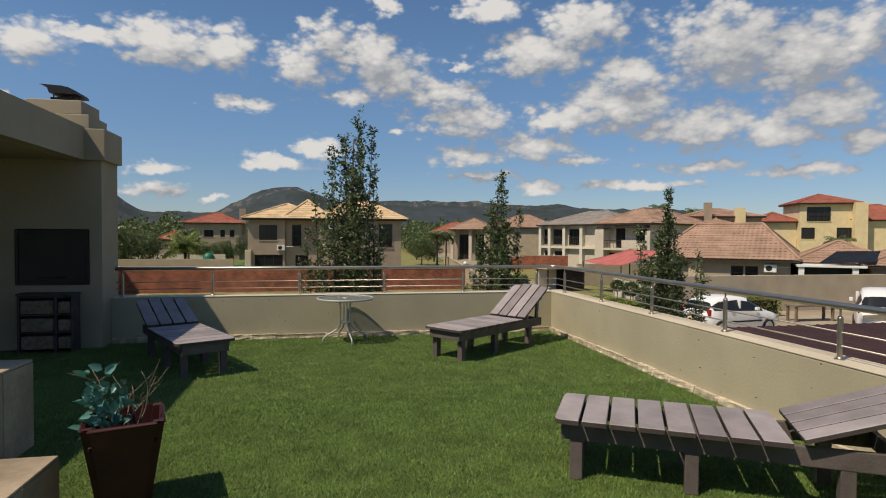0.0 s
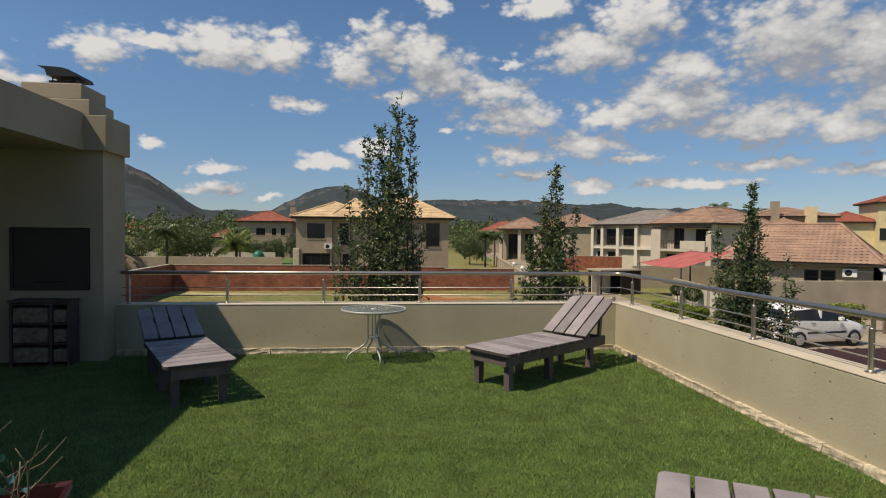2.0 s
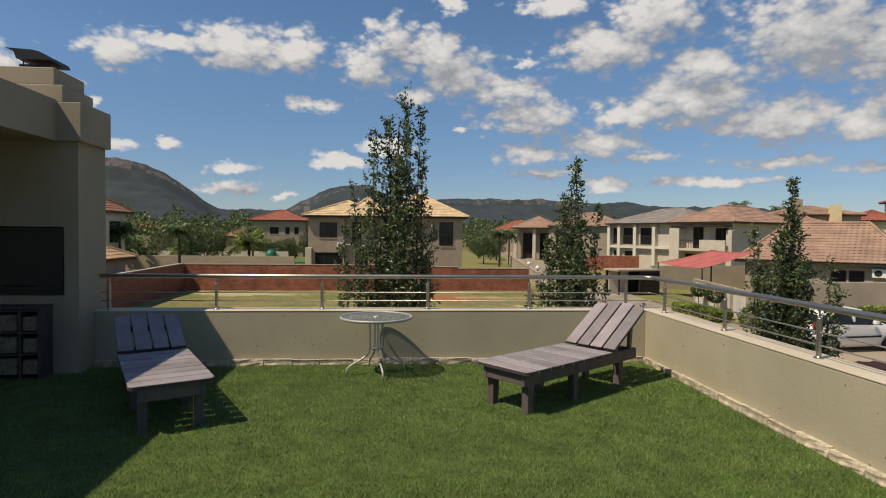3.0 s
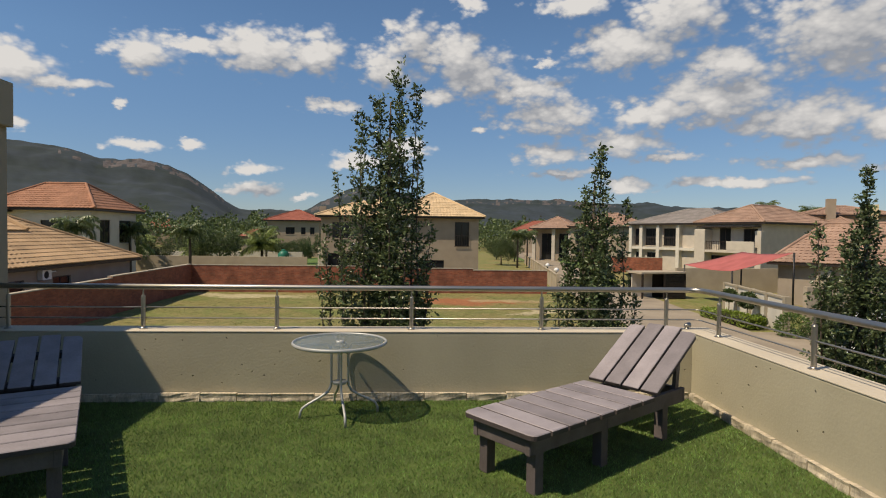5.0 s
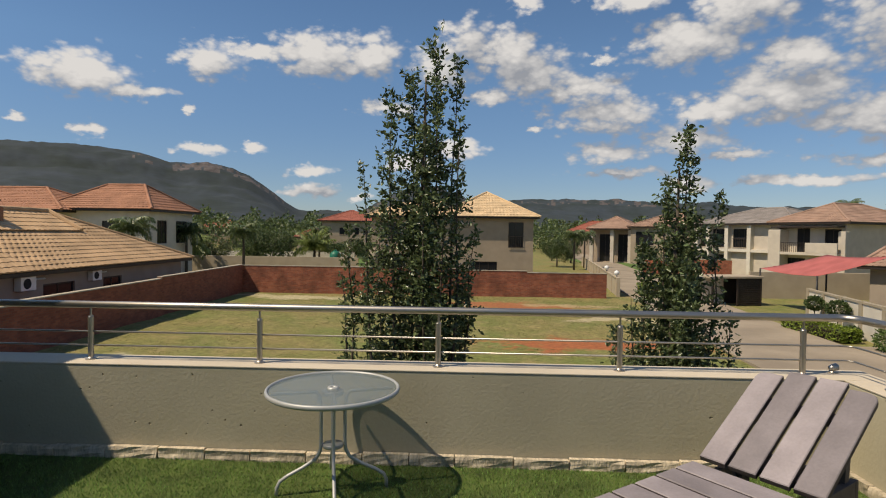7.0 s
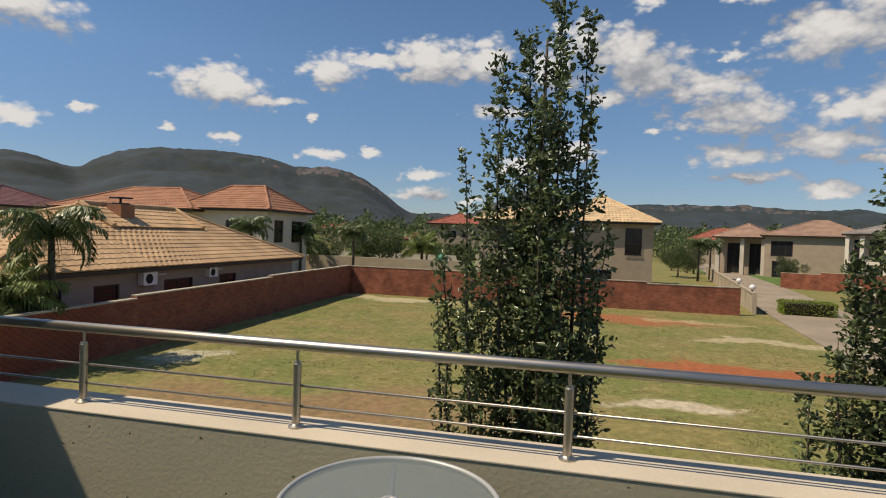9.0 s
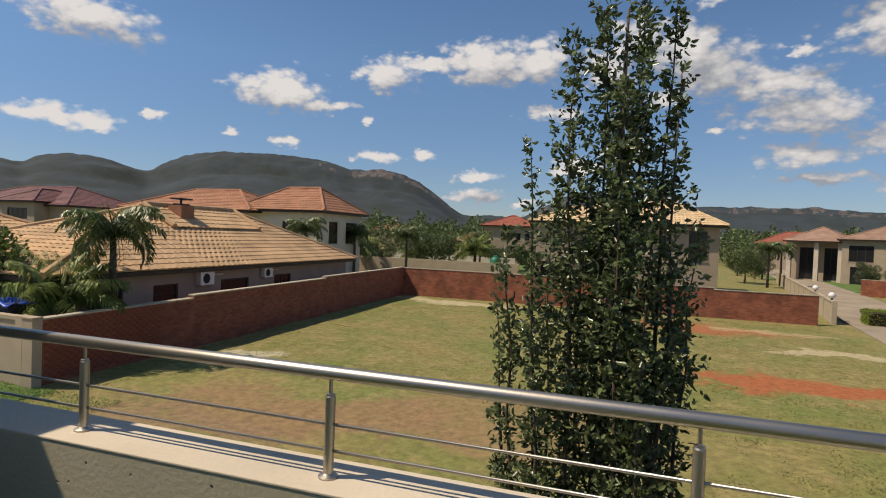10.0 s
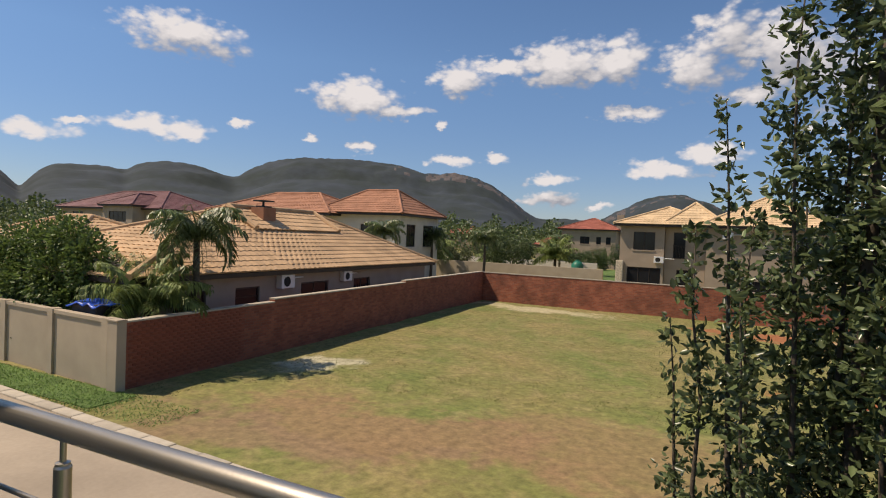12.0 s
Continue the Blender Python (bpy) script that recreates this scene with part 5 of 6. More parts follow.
# cream two-storey house with terracotta roof
h2 = house(-28.5, 38.5, 0, "cream two-storey house with a terracotta tiled hip roof")
walls(h2, -3.4, 3.7, -3.0, 3.4, -0.2, 5.35, M_HOUSE_C, [("E", -1.9, -0.5, 3.0, 4.7, "W"), ("E", 0.8, 2.6, 3.0, 4.7, "W"), ("S", 0.3, 1.7, 3.0, 4.6, "W")])
hip_roof(h2, -3.4, 3.7, -3.0, 3.4, 5.45, 1.9, M_TILE_ORANGE, 0.5, 2, 2.6)
walls(h2, -14, -3.42, -4.0, 3.4, -0.2, 5.2, M_HOUSE_C, [("S", -6.2, -4.9, 3.0, 4.5, "W"), ("S", -11, -9.2, 3.0, 4.5, "W")])
hip_roof(h2, -14, -2.0, -4.0, 3.4, 5.3, 1.75, M_TILE_ORANGE, 0.5, 2)

# maroon-roofed house and far red-roofed houses
h3 = house(-64, 43, 0, "grey house with a maroon hip roof and a gable")
walls(h3, -9, 8, -3, 6, -0.2, 5.4, M_HOUSE_B, [("S", 1.4, 4.0, 3.9, 5.0, "W"), ("S", -7, -5, 3.9, 5.0, "W")])
hip_roof(h3, -9, 8, -3, 6, 5.5, 2.1, M_TILE_MAROON, 0.5, 2)
walls(h3, 0.6, 5.4, -4.4, -3.02, -0.2, 5.7, M_HOUSE_B, [("S", 1.6, 4.4, 4.0, 5.1, "W")])
hip_roof(h3, 0.6, 5.4, -4.4, 2, 5.8, 1.3, M_TILE_MAROON, 0.4, 2)
h4 = house(-21.2, 89, 0, "two-storey salmon house with a red tiled roof far off")
walls(h4, -4, 4, -3.5, 4, -0.2, 5.7, M_HOUSE_A, [("S", -1.2, 0.2, 3.6, 4.7, "W"), ("S", 1.2, 1.9, 3.6, 4.7, "W"), ("S", 2.6, 3.3, 3.6, 4.7, "W"), ("S", -3.0, -0.5, 0.0, 2.1, "D")])
hip_roof(h4, -4, 4, -3.5, 4, 5.8, 1.7, M_TILE_RED, 0.5, 2)
hip_roof(h4, -7.5, -3.6, -5.0, 1, 3.2, 1.3, M_TILE_RED, 0.4, 2)
walls(h4, -7.5, -4.02, -5.0, 1, -0.2, 3.1, M_HOUSE_A)
part("chimney", cube(3.6, -0.5, 4, 4.6, 0.5, 8.2), M_HOUSE_A, h4)
for x_, y_, s_, lab in ((-72, 158, 0.0, "low house with a red tiled roof among trees"), (26, 118, -20, "far house with a red tiled roof"), (-92, 95, 10, "far house with a thatch-brown roof"), (4, 140, 0, "far house with a pale wall and red roof")):
    hh = house(x_, y_, s_, lab)
    walls(hh, -6, 6, -4, 4, -0.2, 4.6, M_HOUSE_A, [("S", -4, -2, 2.8, 4.0, "W"), ("S", 2, 4, 2.8, 4.0, "W")])
    hip_roof(hh, -6, 6, -4, 4, 4.7, 2.2, M_TILE_GREY if "thatch" in lab else M_TILE_RED, 0.5, 2)

# houses along the road
RZ = -64.8
hg = house(23.73, 63.14, RZ, "white-grey two-storey house with balconies and a grey tiled roof")
walls(hg, 0.5, 12.2, 0.6, 9, -0.2, 5.35, M_HOUSE_D, [("S", 0.75, 1.85, 2.9, 4.9, "B"), ("S", 2.35, 4.2, 2.9, 4.9, "B"), ("S", 5.0, 7.0, 2.9, 4.9, "B"), ("S", 0.9, 2.1, 0.4, 2.1, "W"), ("S", 2.6, 3.9, 0.4, 2.1, "W"), ("W", 2.2, 4.6, 2.9, 4.8, "W")])
for x_ in (0.25, 1.88, 4.35, 7.1):
    part("pillar", cube(x_, 0.05, -0.2, x_ + 0.45, 0.598, 5.35, 0.01), M_HOUSE_C, hg, "white plastered pillar")
part("string_course", cube(0.4, 0.1, 2.45, 12.2, 0.597, 2.75, 0.01), M_HOUSE_C, hg, "white band between storeys")
hip_roof(hg, 0.5, 12.2, 0.3, 9, 5.45, 1.7, M_TILE_GREY, 0.5, 2)
hp = house(26.7, 50.85, RZ, "beige two-storey house with a pinkish tiled hip roof and balcony")
walls(hp, 0, 6.3, 0, 10.3, -0.2, 5.3, M_HOUSE_D, [("S", 2.0, 3.2, 2.75, 4.9, "D"), ("S", 4.5, 5.9, 3.1, 4.8, "W"), ("S", 0.8, 2.8, 0.0, 2.2, "D")])
part("balcony", cube(0.3, -1.1, 2.5, 6.25, -0.005, 2.74, 0.02), M_HOUSE_D, hp, "plastered balcony slab")
part("balcony_front", cube(3.5, -1.1, 2.742, 6.25, -0.95, 3.6, 0.02), M_HOUSE_D, hp, "plastered balcony front")
part("balcony_pier", cube(0.0, -1.15, -0.2, 1.2, -0.02, 4.75, 0.06), M_HOUSE_D, hp, "broad plastered balcony pier")
part("corner_pier", cube(6.0, -0.6, -0.2, 6.6, -0.02, 4.6, 0.05), M_HOUSE_D, hp, "plastered corner buttress")
part("balcony_beam", cube(0.2, -1.1, 4.92, 6.2, -0.02, 5.05, 0.02), M_FRAME, hp, "dark balcony beam")
bm = bmesh.new()
for k in range(12):
    box(bm, 1.3 + k * 0.19, -1.05, 2.76, 1.33 + k * 0.19, -1.02, 3.55)
box(bm, 1.22, -1.06, 3.55, 3.48, -1.0, 3.6)
part("balustrade", bm, M_FRAME, hp, "dark steel balcony balustrade")
hip_roof(hp, 0, 6.3, 0, 10.3, 5.4, 1.75, M_TILE_PINK, 0.6, 3)
walls(hp, 1.5, 9.0, 10.32, 18, -0.2, 5.0, M_HOUSE_B)
hip_roof(hp, 1.5, 9.0, 10.0, 18, 5.1, 1.5, M_TILE_PINK, 0.5, 2)
hl = house(21.4, 26.2, -45, "single-storey taupe wing with a pinkish tiled roof")
walls(hl, -2.6, 5.4, 0, 7.5, -0.2, 2.45, M_HOUSE_B, [("S", 2.0, 2.75, 0.9, 2.1, "T"), ("S", 2.85, 3.6, 0.9, 2.1, "T"), ("W", 3.0, 5.5, 0.9, 2.1, "W")])
hip_roof(hl, -2.6, 5.4, 0, 7.5, 2.55, 2.35, M_TILE_PINK, 0.55, 5, 2.4)
part("stone_pier", cube(-0.6, -0.2, -0.2, 0.15, -0.005, 2.4, 0.05), M_STONE, hl, "rough stone pier")
copy_thing(a1, pose(21.4 + 4.3 * 0.7071, 26.2 - 4.3 * 0.7071, -0.45, 0, 0, -45))
hr = house(24.75, 22.05, -40, "low outbuilding with a pinkish tiled roof and white veranda")
walls(hr, 4.2, 14, 0, 7, -0.2, 2.3, M_HOUSE_B, [("S", 6, 8, 0.9, 2.0, "W")])
hip_roof(hr, 4.2, 14, 0, 7, 2.35, 1.5, M_TILE_PINK, 0.5, 3)
walls(hr, 0.6, 4.18, 2.2, 7, -0.2, 2.3, M_HOUSE_B)
hip_roof(hr, 0.6, 5.6, 2.2, 7, 2.36, 1.35, M_TILE_PINK, 0.5, 3)
part("veranda_roof", cube(0.4, -0.9, 2.2, 3.9, 1.5, 2.33, 0.02), M_WHITE, hr, "white flat veranda roof")
for x_ in (0.5, 3.2):
    part("veranda_post", cube(x_, -0.8, -0.2, x_ + 0.3, -0.5, 2.2, 0.01), M_WHITE, hr, "white post")
part("veranda_wall", cube(0.5, 0.6, -0.2, 3.9, 0.8, 2.2), M_BLACK, hr, "dark screened veranda opening")
bm = bmesh.new()
vs = [bm.verts.new(p) for p in ((1.6, -0.6, 2.5), (4.3, -0.6, 2.6), (4.8, 1.2, 3.2), (2.6, 1.0, 3.15), (1.6, -0.6, 2.45), (4.3, -0.6, 2.55), (4.8, 1.2, 3.15), (2.6, 1.0, 3.1))]
for q in ((0, 1, 2, 3), (7, 6, 5, 4), (0, 4, 5, 1), (1, 5, 6, 2), (2, 6, 7, 3), (3, 7, 4, 0)):
    bm.faces.new([vs[i] for i in q])
part("awning", bm, M_BLACK, hr, "black sloping awning")
ho = house(16.8, 79.5, -28, "taupe two-storey house with an orange-brown tiled roof and portico")
walls(ho, 4.5, 15, 0, 9, -0.2, 5.2, M_HOUSE_A, [("S", 5.2, 7.6, 2.7, 4.6, "W"), ("S", 5.4, 7.4, 0.0, 2.1, "D")])
hip_roof(ho, 4.5, 15, 0, 9, 5.3, 2.0, M_TILE_PINK, 0.5, 2)
walls(ho, -1.5, 4.48, 2.5, 9, -0.2, 4.9, M_HOUSE_A, [("S", -0.5, 1.2, 0.2, 4.2, "D"), ("S", 2.2, 3.6, 0.2, 4.2, "D")])
for x_ in (-1.6, 1.4, 3.9):
    part("pillar", cube(x_, 1.0, -0.2, x_ + 0.5, 1.5, 4.9, 0.02), M_HOUSE_D, ho, "pale portico pillar")
hip_roof(ho, -1.5, 4.6, 1.0, 9, 5.0, 1.8, M_TILE_PINK, 0.5, 2)
hy = house(61.8, 57.0, -25, "tall yellow house with a red pyramid roof and chimney")
hy.location.z += 0.9
walls(hy, -3.4, 3.2, -3, 3.4, -1.2, 7.5, M_HOUSE_Y, [("S", -2.6, 0.2, 5.2, 7.1, "B"), ("S", -3.2, -1.6, 2.9, 4.4, "W"), ("S", 0.9, 3.0, 2.9, 4.4, "W")])
hip_roof(hy, -3.4, 3.2, -3, 3.4, 7.6, 1.3, M_TILE_RED, 0.5, 2)
part("chimney", cube(2.6, -4.1, -1.2, 4.0, -3.02, 7.6, 0.03), M_HOUSE_Y, hy, "tall yellow plastered chimney")
walls(hy, 3.22, 11, -2.5, 4.5, -1.2, 5.3, M_HOUSE_Y)
hip_roof(hy, 2.9, 11, -2.5, 4.5, 5.4, 2.1, M_TILE_RED, 0.5, 2)
walls(hy, -8, -3.42, -2, 3, -1.2, 5.1, M_HOUSE_Y)
hip_roof(hy, -8, -3.4, -2, 3, 5.2, 1.3, M_TILE_RED, 0.5, 2)
hb = house(43.0, 53, -20, "brown brick house with chimneys beyond the roofs")
walls(hb, -4, 4, -3, 4, -0.2, 6.3, M_HOUSE_A)
hip_roof(hb, -4, 4, -3, 4, 6.4, 1.0, M_TILE_PINK, 0.4, 2)
part("chimney", cube(-2.4, -3.6, 4, -1.6, -3.02, 8.0), M_HOUSE_A, hb)
part("chimney", cube(1.0, -3.9, 4, 1.95, -3.02, 7.4), M_HOUSE_Y, hb, "yellow plastered chimney")


# shade-cloth carport
def carport():
    ob = empty("carport", pose(17.4, 26.0, GROUND), "carport with sagging red shade-cloth sails on steel posts", "carport")
    posts = [(-2.4, 4.6), (-2.0, -0.2), (-0.3, -2.9), (0.5, 3.1)]
    hts = [2.2, 2.1, 3.25, 3.1]
    for (x_, y_), h_ in zip(posts, hts):
        part("post", tube([(x_, y_, -0.1), (x_, y_, h_)], 0.05, 8), M_BLACK, ob, "", True)
    bm = bmesh.new()
    n_ = 10
    rows = []
    for i in range(n_ + 1):
        row = []
        for j in range(n_ + 1):
            u, w = i / n_, j / n_
            c00, c10, c11, c01 = [Vector((*p, h)) for p, h in zip(posts, hts)]
            p = c00.lerp(c10, u).lerp(c01.lerp(c11, u), w)
            p.z -= 0.25 * (math.sin(math.pi * u) * 0.6 + math.sin(math.pi * w) * 0.4) * 0.7
            row.append(bm.verts.new(p))
        rows.append(row)
    for i in range(n_):
        for j in range(n_):
            bm.faces.new((rows[i][j], rows[i + 1][j], rows[i + 1][j + 1], rows[i][j + 1]))
    r = bmesh.ops.extrude_face_region(bm, geom=bm.faces[:])
    bmesh.ops.translate(bm, vec=(0, 0, -0.012), verts=[g for g in r["geom"] if isinstance(g, bmesh.types.BMVert)])
    part("shade_sail", bm, M_SHADE, ob, "faded red shade cloth", True)


carport()


def gatehouse():
    ob = empty("bin_enclosure", pose(13.2, 30.6, GROUND, 0, 0, 12), "dark slatted gate enclosure with a pale flat roof", "enclosure")
    part("roof", cube(-1.7, -0.8, 1.62, 1.7, 0.9, 1.74, 0.01), M_BOUND, ob, "pale flat roof")
    for x_ in (-1.6, 0.0, 1.5):
        part("post", cube(x_, -0.75, -0.1, x_ + 0.1, -0.65, 1.62), M_FRAME, ob)
    for k in range(14):
        part("slat", cube(0.12, -0.72, 0.05 + k * 0.11, 1.49, -0.69, 0.13 + k * 0.11), M_FRAME, ob)
    part("back_wall", cube(-1.6, 0.7, -0.1, 1.6, 0.8, 1.62), M_FRAME, ob)
    part("side_wall", cube(1.52, -0.64, -0.1, 1.6, 0.69, 1.62), M_FRAME, ob)
    part("inner_wall", cube(-1.5, 0.5, -0.1, 0.0, 0.6, 1.55), M_HOUSE_D, ob)


gatehouse()


# ---- vehicles ----
def car(m, label, scale_h=1.0, long=1.0):
    ob = empty("car", m, label, "car")
    st = [(0.0, 0.36, 0.72, 0.76, 0.62, 0), (0.08, 0.30, 0.92, 0.98, 0.74, 0), (0.30, 0.22, 0.97, 1.28, 0.80, 1), (0.62, 0.19, 0.97, 1.45, 0.83, 1), (1.45, 0.19, 0.94, 1.50, 0.84, 1),
          (2.05, 0.19, 0.92, 1.43, 0.84, 1), (2.72, 0.19, 0.90, 1.00, 0.83, 0), (3.25, 0.21, 0.80, 0.86, 0.80, 0), (3.58, 0.27, 0.64, 0.70, 0.72, 0), (3.72, 0.34, 0.52, 0.56, 0.58, 0)]
    v, f, panes = [], [], {}
    for x_, zb, belt, roof, hw, cabin in st:
        rw = hw * (0.72 if cabin else 0.86)
        ring = [(hw * 0.9, zb), (hw, zb + 0.22), (hw * 0.98, belt), (rw * 1.08, max(belt + 0.01, roof - 0.15)), (rw * 0.97, roof - 0.03), (rw * 0.6, roof), (0, roof + 0.012)]
        full = ring + [(-y_, z_) for y_, z_ in ring[-2::-1]]
        v += [(x_ * long, y_, z_ * scale_h) for y_, z_ in full]
    n_ = 13
    for i in range(len(st) - 1):
        for k in range(n_ - 1):
            q = (i * n_ + k, (i + 1) * n_ + k, (i + 1) * n_ + k + 1, i * n_ + k + 1)
            side = k in (2, 9) and 2 <= i <= 5
            rear, front = 3 <= k <= 8 and i == 1, 3 <= k <= 8 and i == 5
            key = "side_window" + str(k) if side else "rear_window" if rear else "windscreen" if front else ""
            (panes.setdefault(key, []) if key else f).append(q)
        f.append((i * n_, i * n_ + n_ - 1, (i + 1) * n_ + n_ - 1, (i + 1) * n_))
    f.append(tuple(range(n_ - 1, -1, -1)))
    f.append(tuple((len(st) - 1) * n_ + k for k in range(n_)))
    body = part("body", (v, f), M_CAR, ob, "", True)
    for key, g in panes.items():
        used = sorted({i for q in g for i in q})
        idx = {o: i for i, o in enumerate(used)}
        part(key.rstrip("29"), ([v[i] for i in used], [tuple(idx[i] for i in q) for q in g]), M_PANE, body, "dark tinted glass", True)
    for s in (-1, 1):
        for x_ in (0.62, 2.98):
            w = part("wheel", (lambda b: (bmesh.ops.transform(b, matrix=pose(x_ * long, s * 0.76, 0.3, 90, 0, 0), verts=b.verts[:]), b)[1])(lathe([(0.2, -0.09), (0.28, -0.085), (0.3, -0.05), (0.3, 0.05), (0.28, 0.085), (0.2, 0.09)], 22)), M_TYRE, ob, "black tyre", True)
            part("rim", (lambda b: (bmesh.ops.transform(b, matrix=pose(x_ * long, s * 0.852, 0.3, 90, 0, 0), verts=b.verts[:]), b)[1])(lathe([(0.19, -0.006), (0.18, 0.006), (0.05, 0.012)], 14)), M_ALU, w, "silver rim")
        part("tail_light", cube(0.06 * long, s * 0.70 - 0.06, 0.78 * scale_h, 0.20 * long, s * 0.70 + 0.06, 1.02 * scale_h, 0.02), M_LAMP_RED, ob, "red tail light")
        part("headlight", cube(3.38 * long, s * 0.62 - 0.12, 0.58 * scale_h, 3.62 * long, s * 0.62 + 0.12, 0.72 * scale_h, 0.03), M_ALU, ob, "clear headlight")
        part("mirror", cube(2.2 * long, s * 0.93 - 0.07, 0.95 * scale_h, 2.35 * long, s * 0.93 + 0.07, 1.08 * scale_h, 0.03), M_CAR, ob)
        part("side_trim", cube(0.95 * long, s * 0.842 - 0.012, 0.50, 2.6 * long, s * 0.842 + 0.012, 0.56, 0.005), M_TYRE, ob, "black side moulding")
        part("door_pillar", cube(1.52 * long, s * 0.735 - 0.05, 0.93 * scale_h, 1.6 * long, s * 0.735 + 0.06, 1.34 * scale_h, 0.01), M_CAR, ob)
        part("door_handle", cube(1.1 * long, s * 0.835 - 0.012, 0.86 * scale_h, 1.28 * long, s * 0.835 + 0.012, 0.89 * scale_h), M_ALU, ob)
    part("bumper", cube(-0.03, -0.62, 0.32, 0.07, 0.62, 0.55, 0.03), M_CAR, ob)
    part("number_plate", cube(-0.04, -0.25, 0.58, -0.02, 0.25, 0.69), M_HOUSE_Y, ob, "yellow number plate")


car(pose(11.04, 12.03, GROUND + 0.066, 0, 0, 7) @ Matrix.Scale(1.03, 4), "small white hatchback parked in the yard")
car(pose(17.2, 9.3, GROUND + 0.066, 0, 0, 44), "tall white van parked in the yard", 1.28, 1.2)


# ---- planting ----
def column_tree(x, y, label, stems, seed, per_metre, leaf):
    """An upright many-stemmed tree: stems are (dx, dy, foot height, tip height, spread)."""
    base = empty("tree", pose(x, y, GROUND), label, "tree")
    g = np.random.default_rng(seed)
    rg = random.Random(seed)
    tall = max(s[3] for s in stems)
    part("trunk", tube([(0, 0, -0.1), (0.02, 0.01, 0.6), (0.0, 0.03, tall * 0.35), (0.04, 0, tall * 0.7), (0.06, 0, tall * 0.92)], [0.085, 0.075, 0.055, 0.03, 0.01], 10), M_BARK, base, "", True)
    P, O = [], []
    for dx, dy, z0, z1, spread in stems:
        z0 = min(z0, z1 - 0.6)
        root = Vector((0.0, 0.0, max(0.15, z0 - 0.8)))
        knee = Vector((dx * 0.8, dy * 0.8, z0))
        tip = Vector((dx, dy, z1))
        path = [root, knee]
        for k in range(1, 7):
            q = knee.lerp(tip, k / 6)
            path.append(q + Vector((rg.uniform(-0.03, 0.03), rg.uniform(-0.03, 0.03), 0)))
        part("limb", tube(path, [0.03, 0.026, 0.022, 0.018, 0.014, 0.010, 0.007, 0.003], 6), M_BARK, base, "", True)
        outer = math.hypot(dx, dy)
        for _ in range(int(per_metre * (z1 - z0 + 0.2) * (1.0 if outer < 0.42 else 0.62))):
            t_ = rg.uniform(0.0, 1.0) ** 0.9
            k = min(5, int(t_ * 6))
            foot = path[1 + k].lerp(path[2 + k], t_ * 6 - k)
            ang, rise = rg.uniform(0, 6.2832), rg.uniform(0.35, 1.5)
            d = Vector((math.cos(ang), math.sin(ang), rise)).normalized()
            reach = spread * rg.uniform(0.5, 1.9) * (1.0 - 0.6 * t_ ** 2)
            n_ = max(5, int(reach * 48))
            u = g.uniform(0.1, 1.0, n_)[:, None]
            P.append(np.array(foot) + np.array(d) * u * reach + g.normal(0, 0.018, (n_, 3)))
            O.append(np.array(d) * 0.7 + g.normal(0, 0.6, (n_, 3)))
    cr = new("crown", leaves("crown", np.concatenate(P), np.concatenate(O), leaf, M_LEAF, g, 0.25, 0.5))
    cr.parent = base
    cr["label"] = "glossy dark green leaves with gaps"


column_tree(-3.05, 3.2, "tall columnar pear tree with glossy dark leaves", [
    (0.20, 0.0, 1.2, 6.45, 0.27), (0.44, 0.1, 1.6, 6.2, 0.20), (-0.10, 0.05, 1.0, 6.0, 0.28), (-0.36, -0.05, 1.2, 5.75, 0.21), (0.50, -0.1, 1.4, 5.4, 0.21),
    (-0.70, 0.1, 1.6, 4.9, 0.12), (0.1, -0.30, 0.9, 5.2, 0.26), (0.05, 0.32, 0.9, 5.4, 0.26), (0.66, 0.05, 0.9, 4.05, 0.15), (-0.86, -0.1, 0.9, 4.1, 0.14), (-0.98, 0.2, 0.8, 3.5, 0.14),
    (0.55, 0.3, 0.9, 3.6, 0.18), (-0.58, -0.3, 0.8, 3.8, 0.2), (0.32, -0.36, 0.8, 4.4, 0.23), (-0.26, 0.36, 0.8, 4.7, 0.25), (-0.55, 0.35, 0.7, 4.2, 0.17)], 21, 50, 0.064)
column_tree(-0.03, 3.06, "slender columnar pear tree with dark leaves", [
    (0.12, 0.0, 1.0, 5.28, 0.22), (-0.05, 0.1, 1.0, 4.7, 0.25), (0.22, -0.1, 0.9, 4.3, 0.25), (0.55, 0.05, 1.0, 4.5, 0.14), (-0.3, 0.1, 0.9, 3.9, 0.2), (-0.48, -0.1, 0.8, 3.3, 0.18),
    (0.75, 0.1, 0.8, 3.1, 0.16), (0.1, 0.3, 0.8, 4.0, 0.26), (0.05, -0.28, 0.8, 3.7, 0.26), (0.4, 0.25, 0.8, 3.5, 0.2), (-0.62, 0.1, 0.7, 2.9, 0.16)], 22, 66, 0.062)
column_tree(3.32, 2.0, "young columnar pear tree with pale new shoots", [
    (0.05, 0.0, 0.9, 4.95, 0.20), (0.14, 0.1, 1.0, 4.3, 0.25), (-0.18, -0.05, 0.9, 4.1, 0.25), (-0.5, 0.1, 1.0, 4.15, 0.17), (0.35, 0.0, 0.8, 3.6, 0.18), (0.78, 0.05, 0.9, 3.65, 0.17),
    (-0.46, -0.15, 0.8, 3.4, 0.2), (0.1, 0.3, 0.8, 3.9, 0.25), (0.7, -0.2, 0.8, 3.2, 0.18), (0.0, -0.3, 0.8, 3.6, 0.25), (-0.3, 0.2, 0.8, 3.5, 0.22)], 23, 70, 0.06)


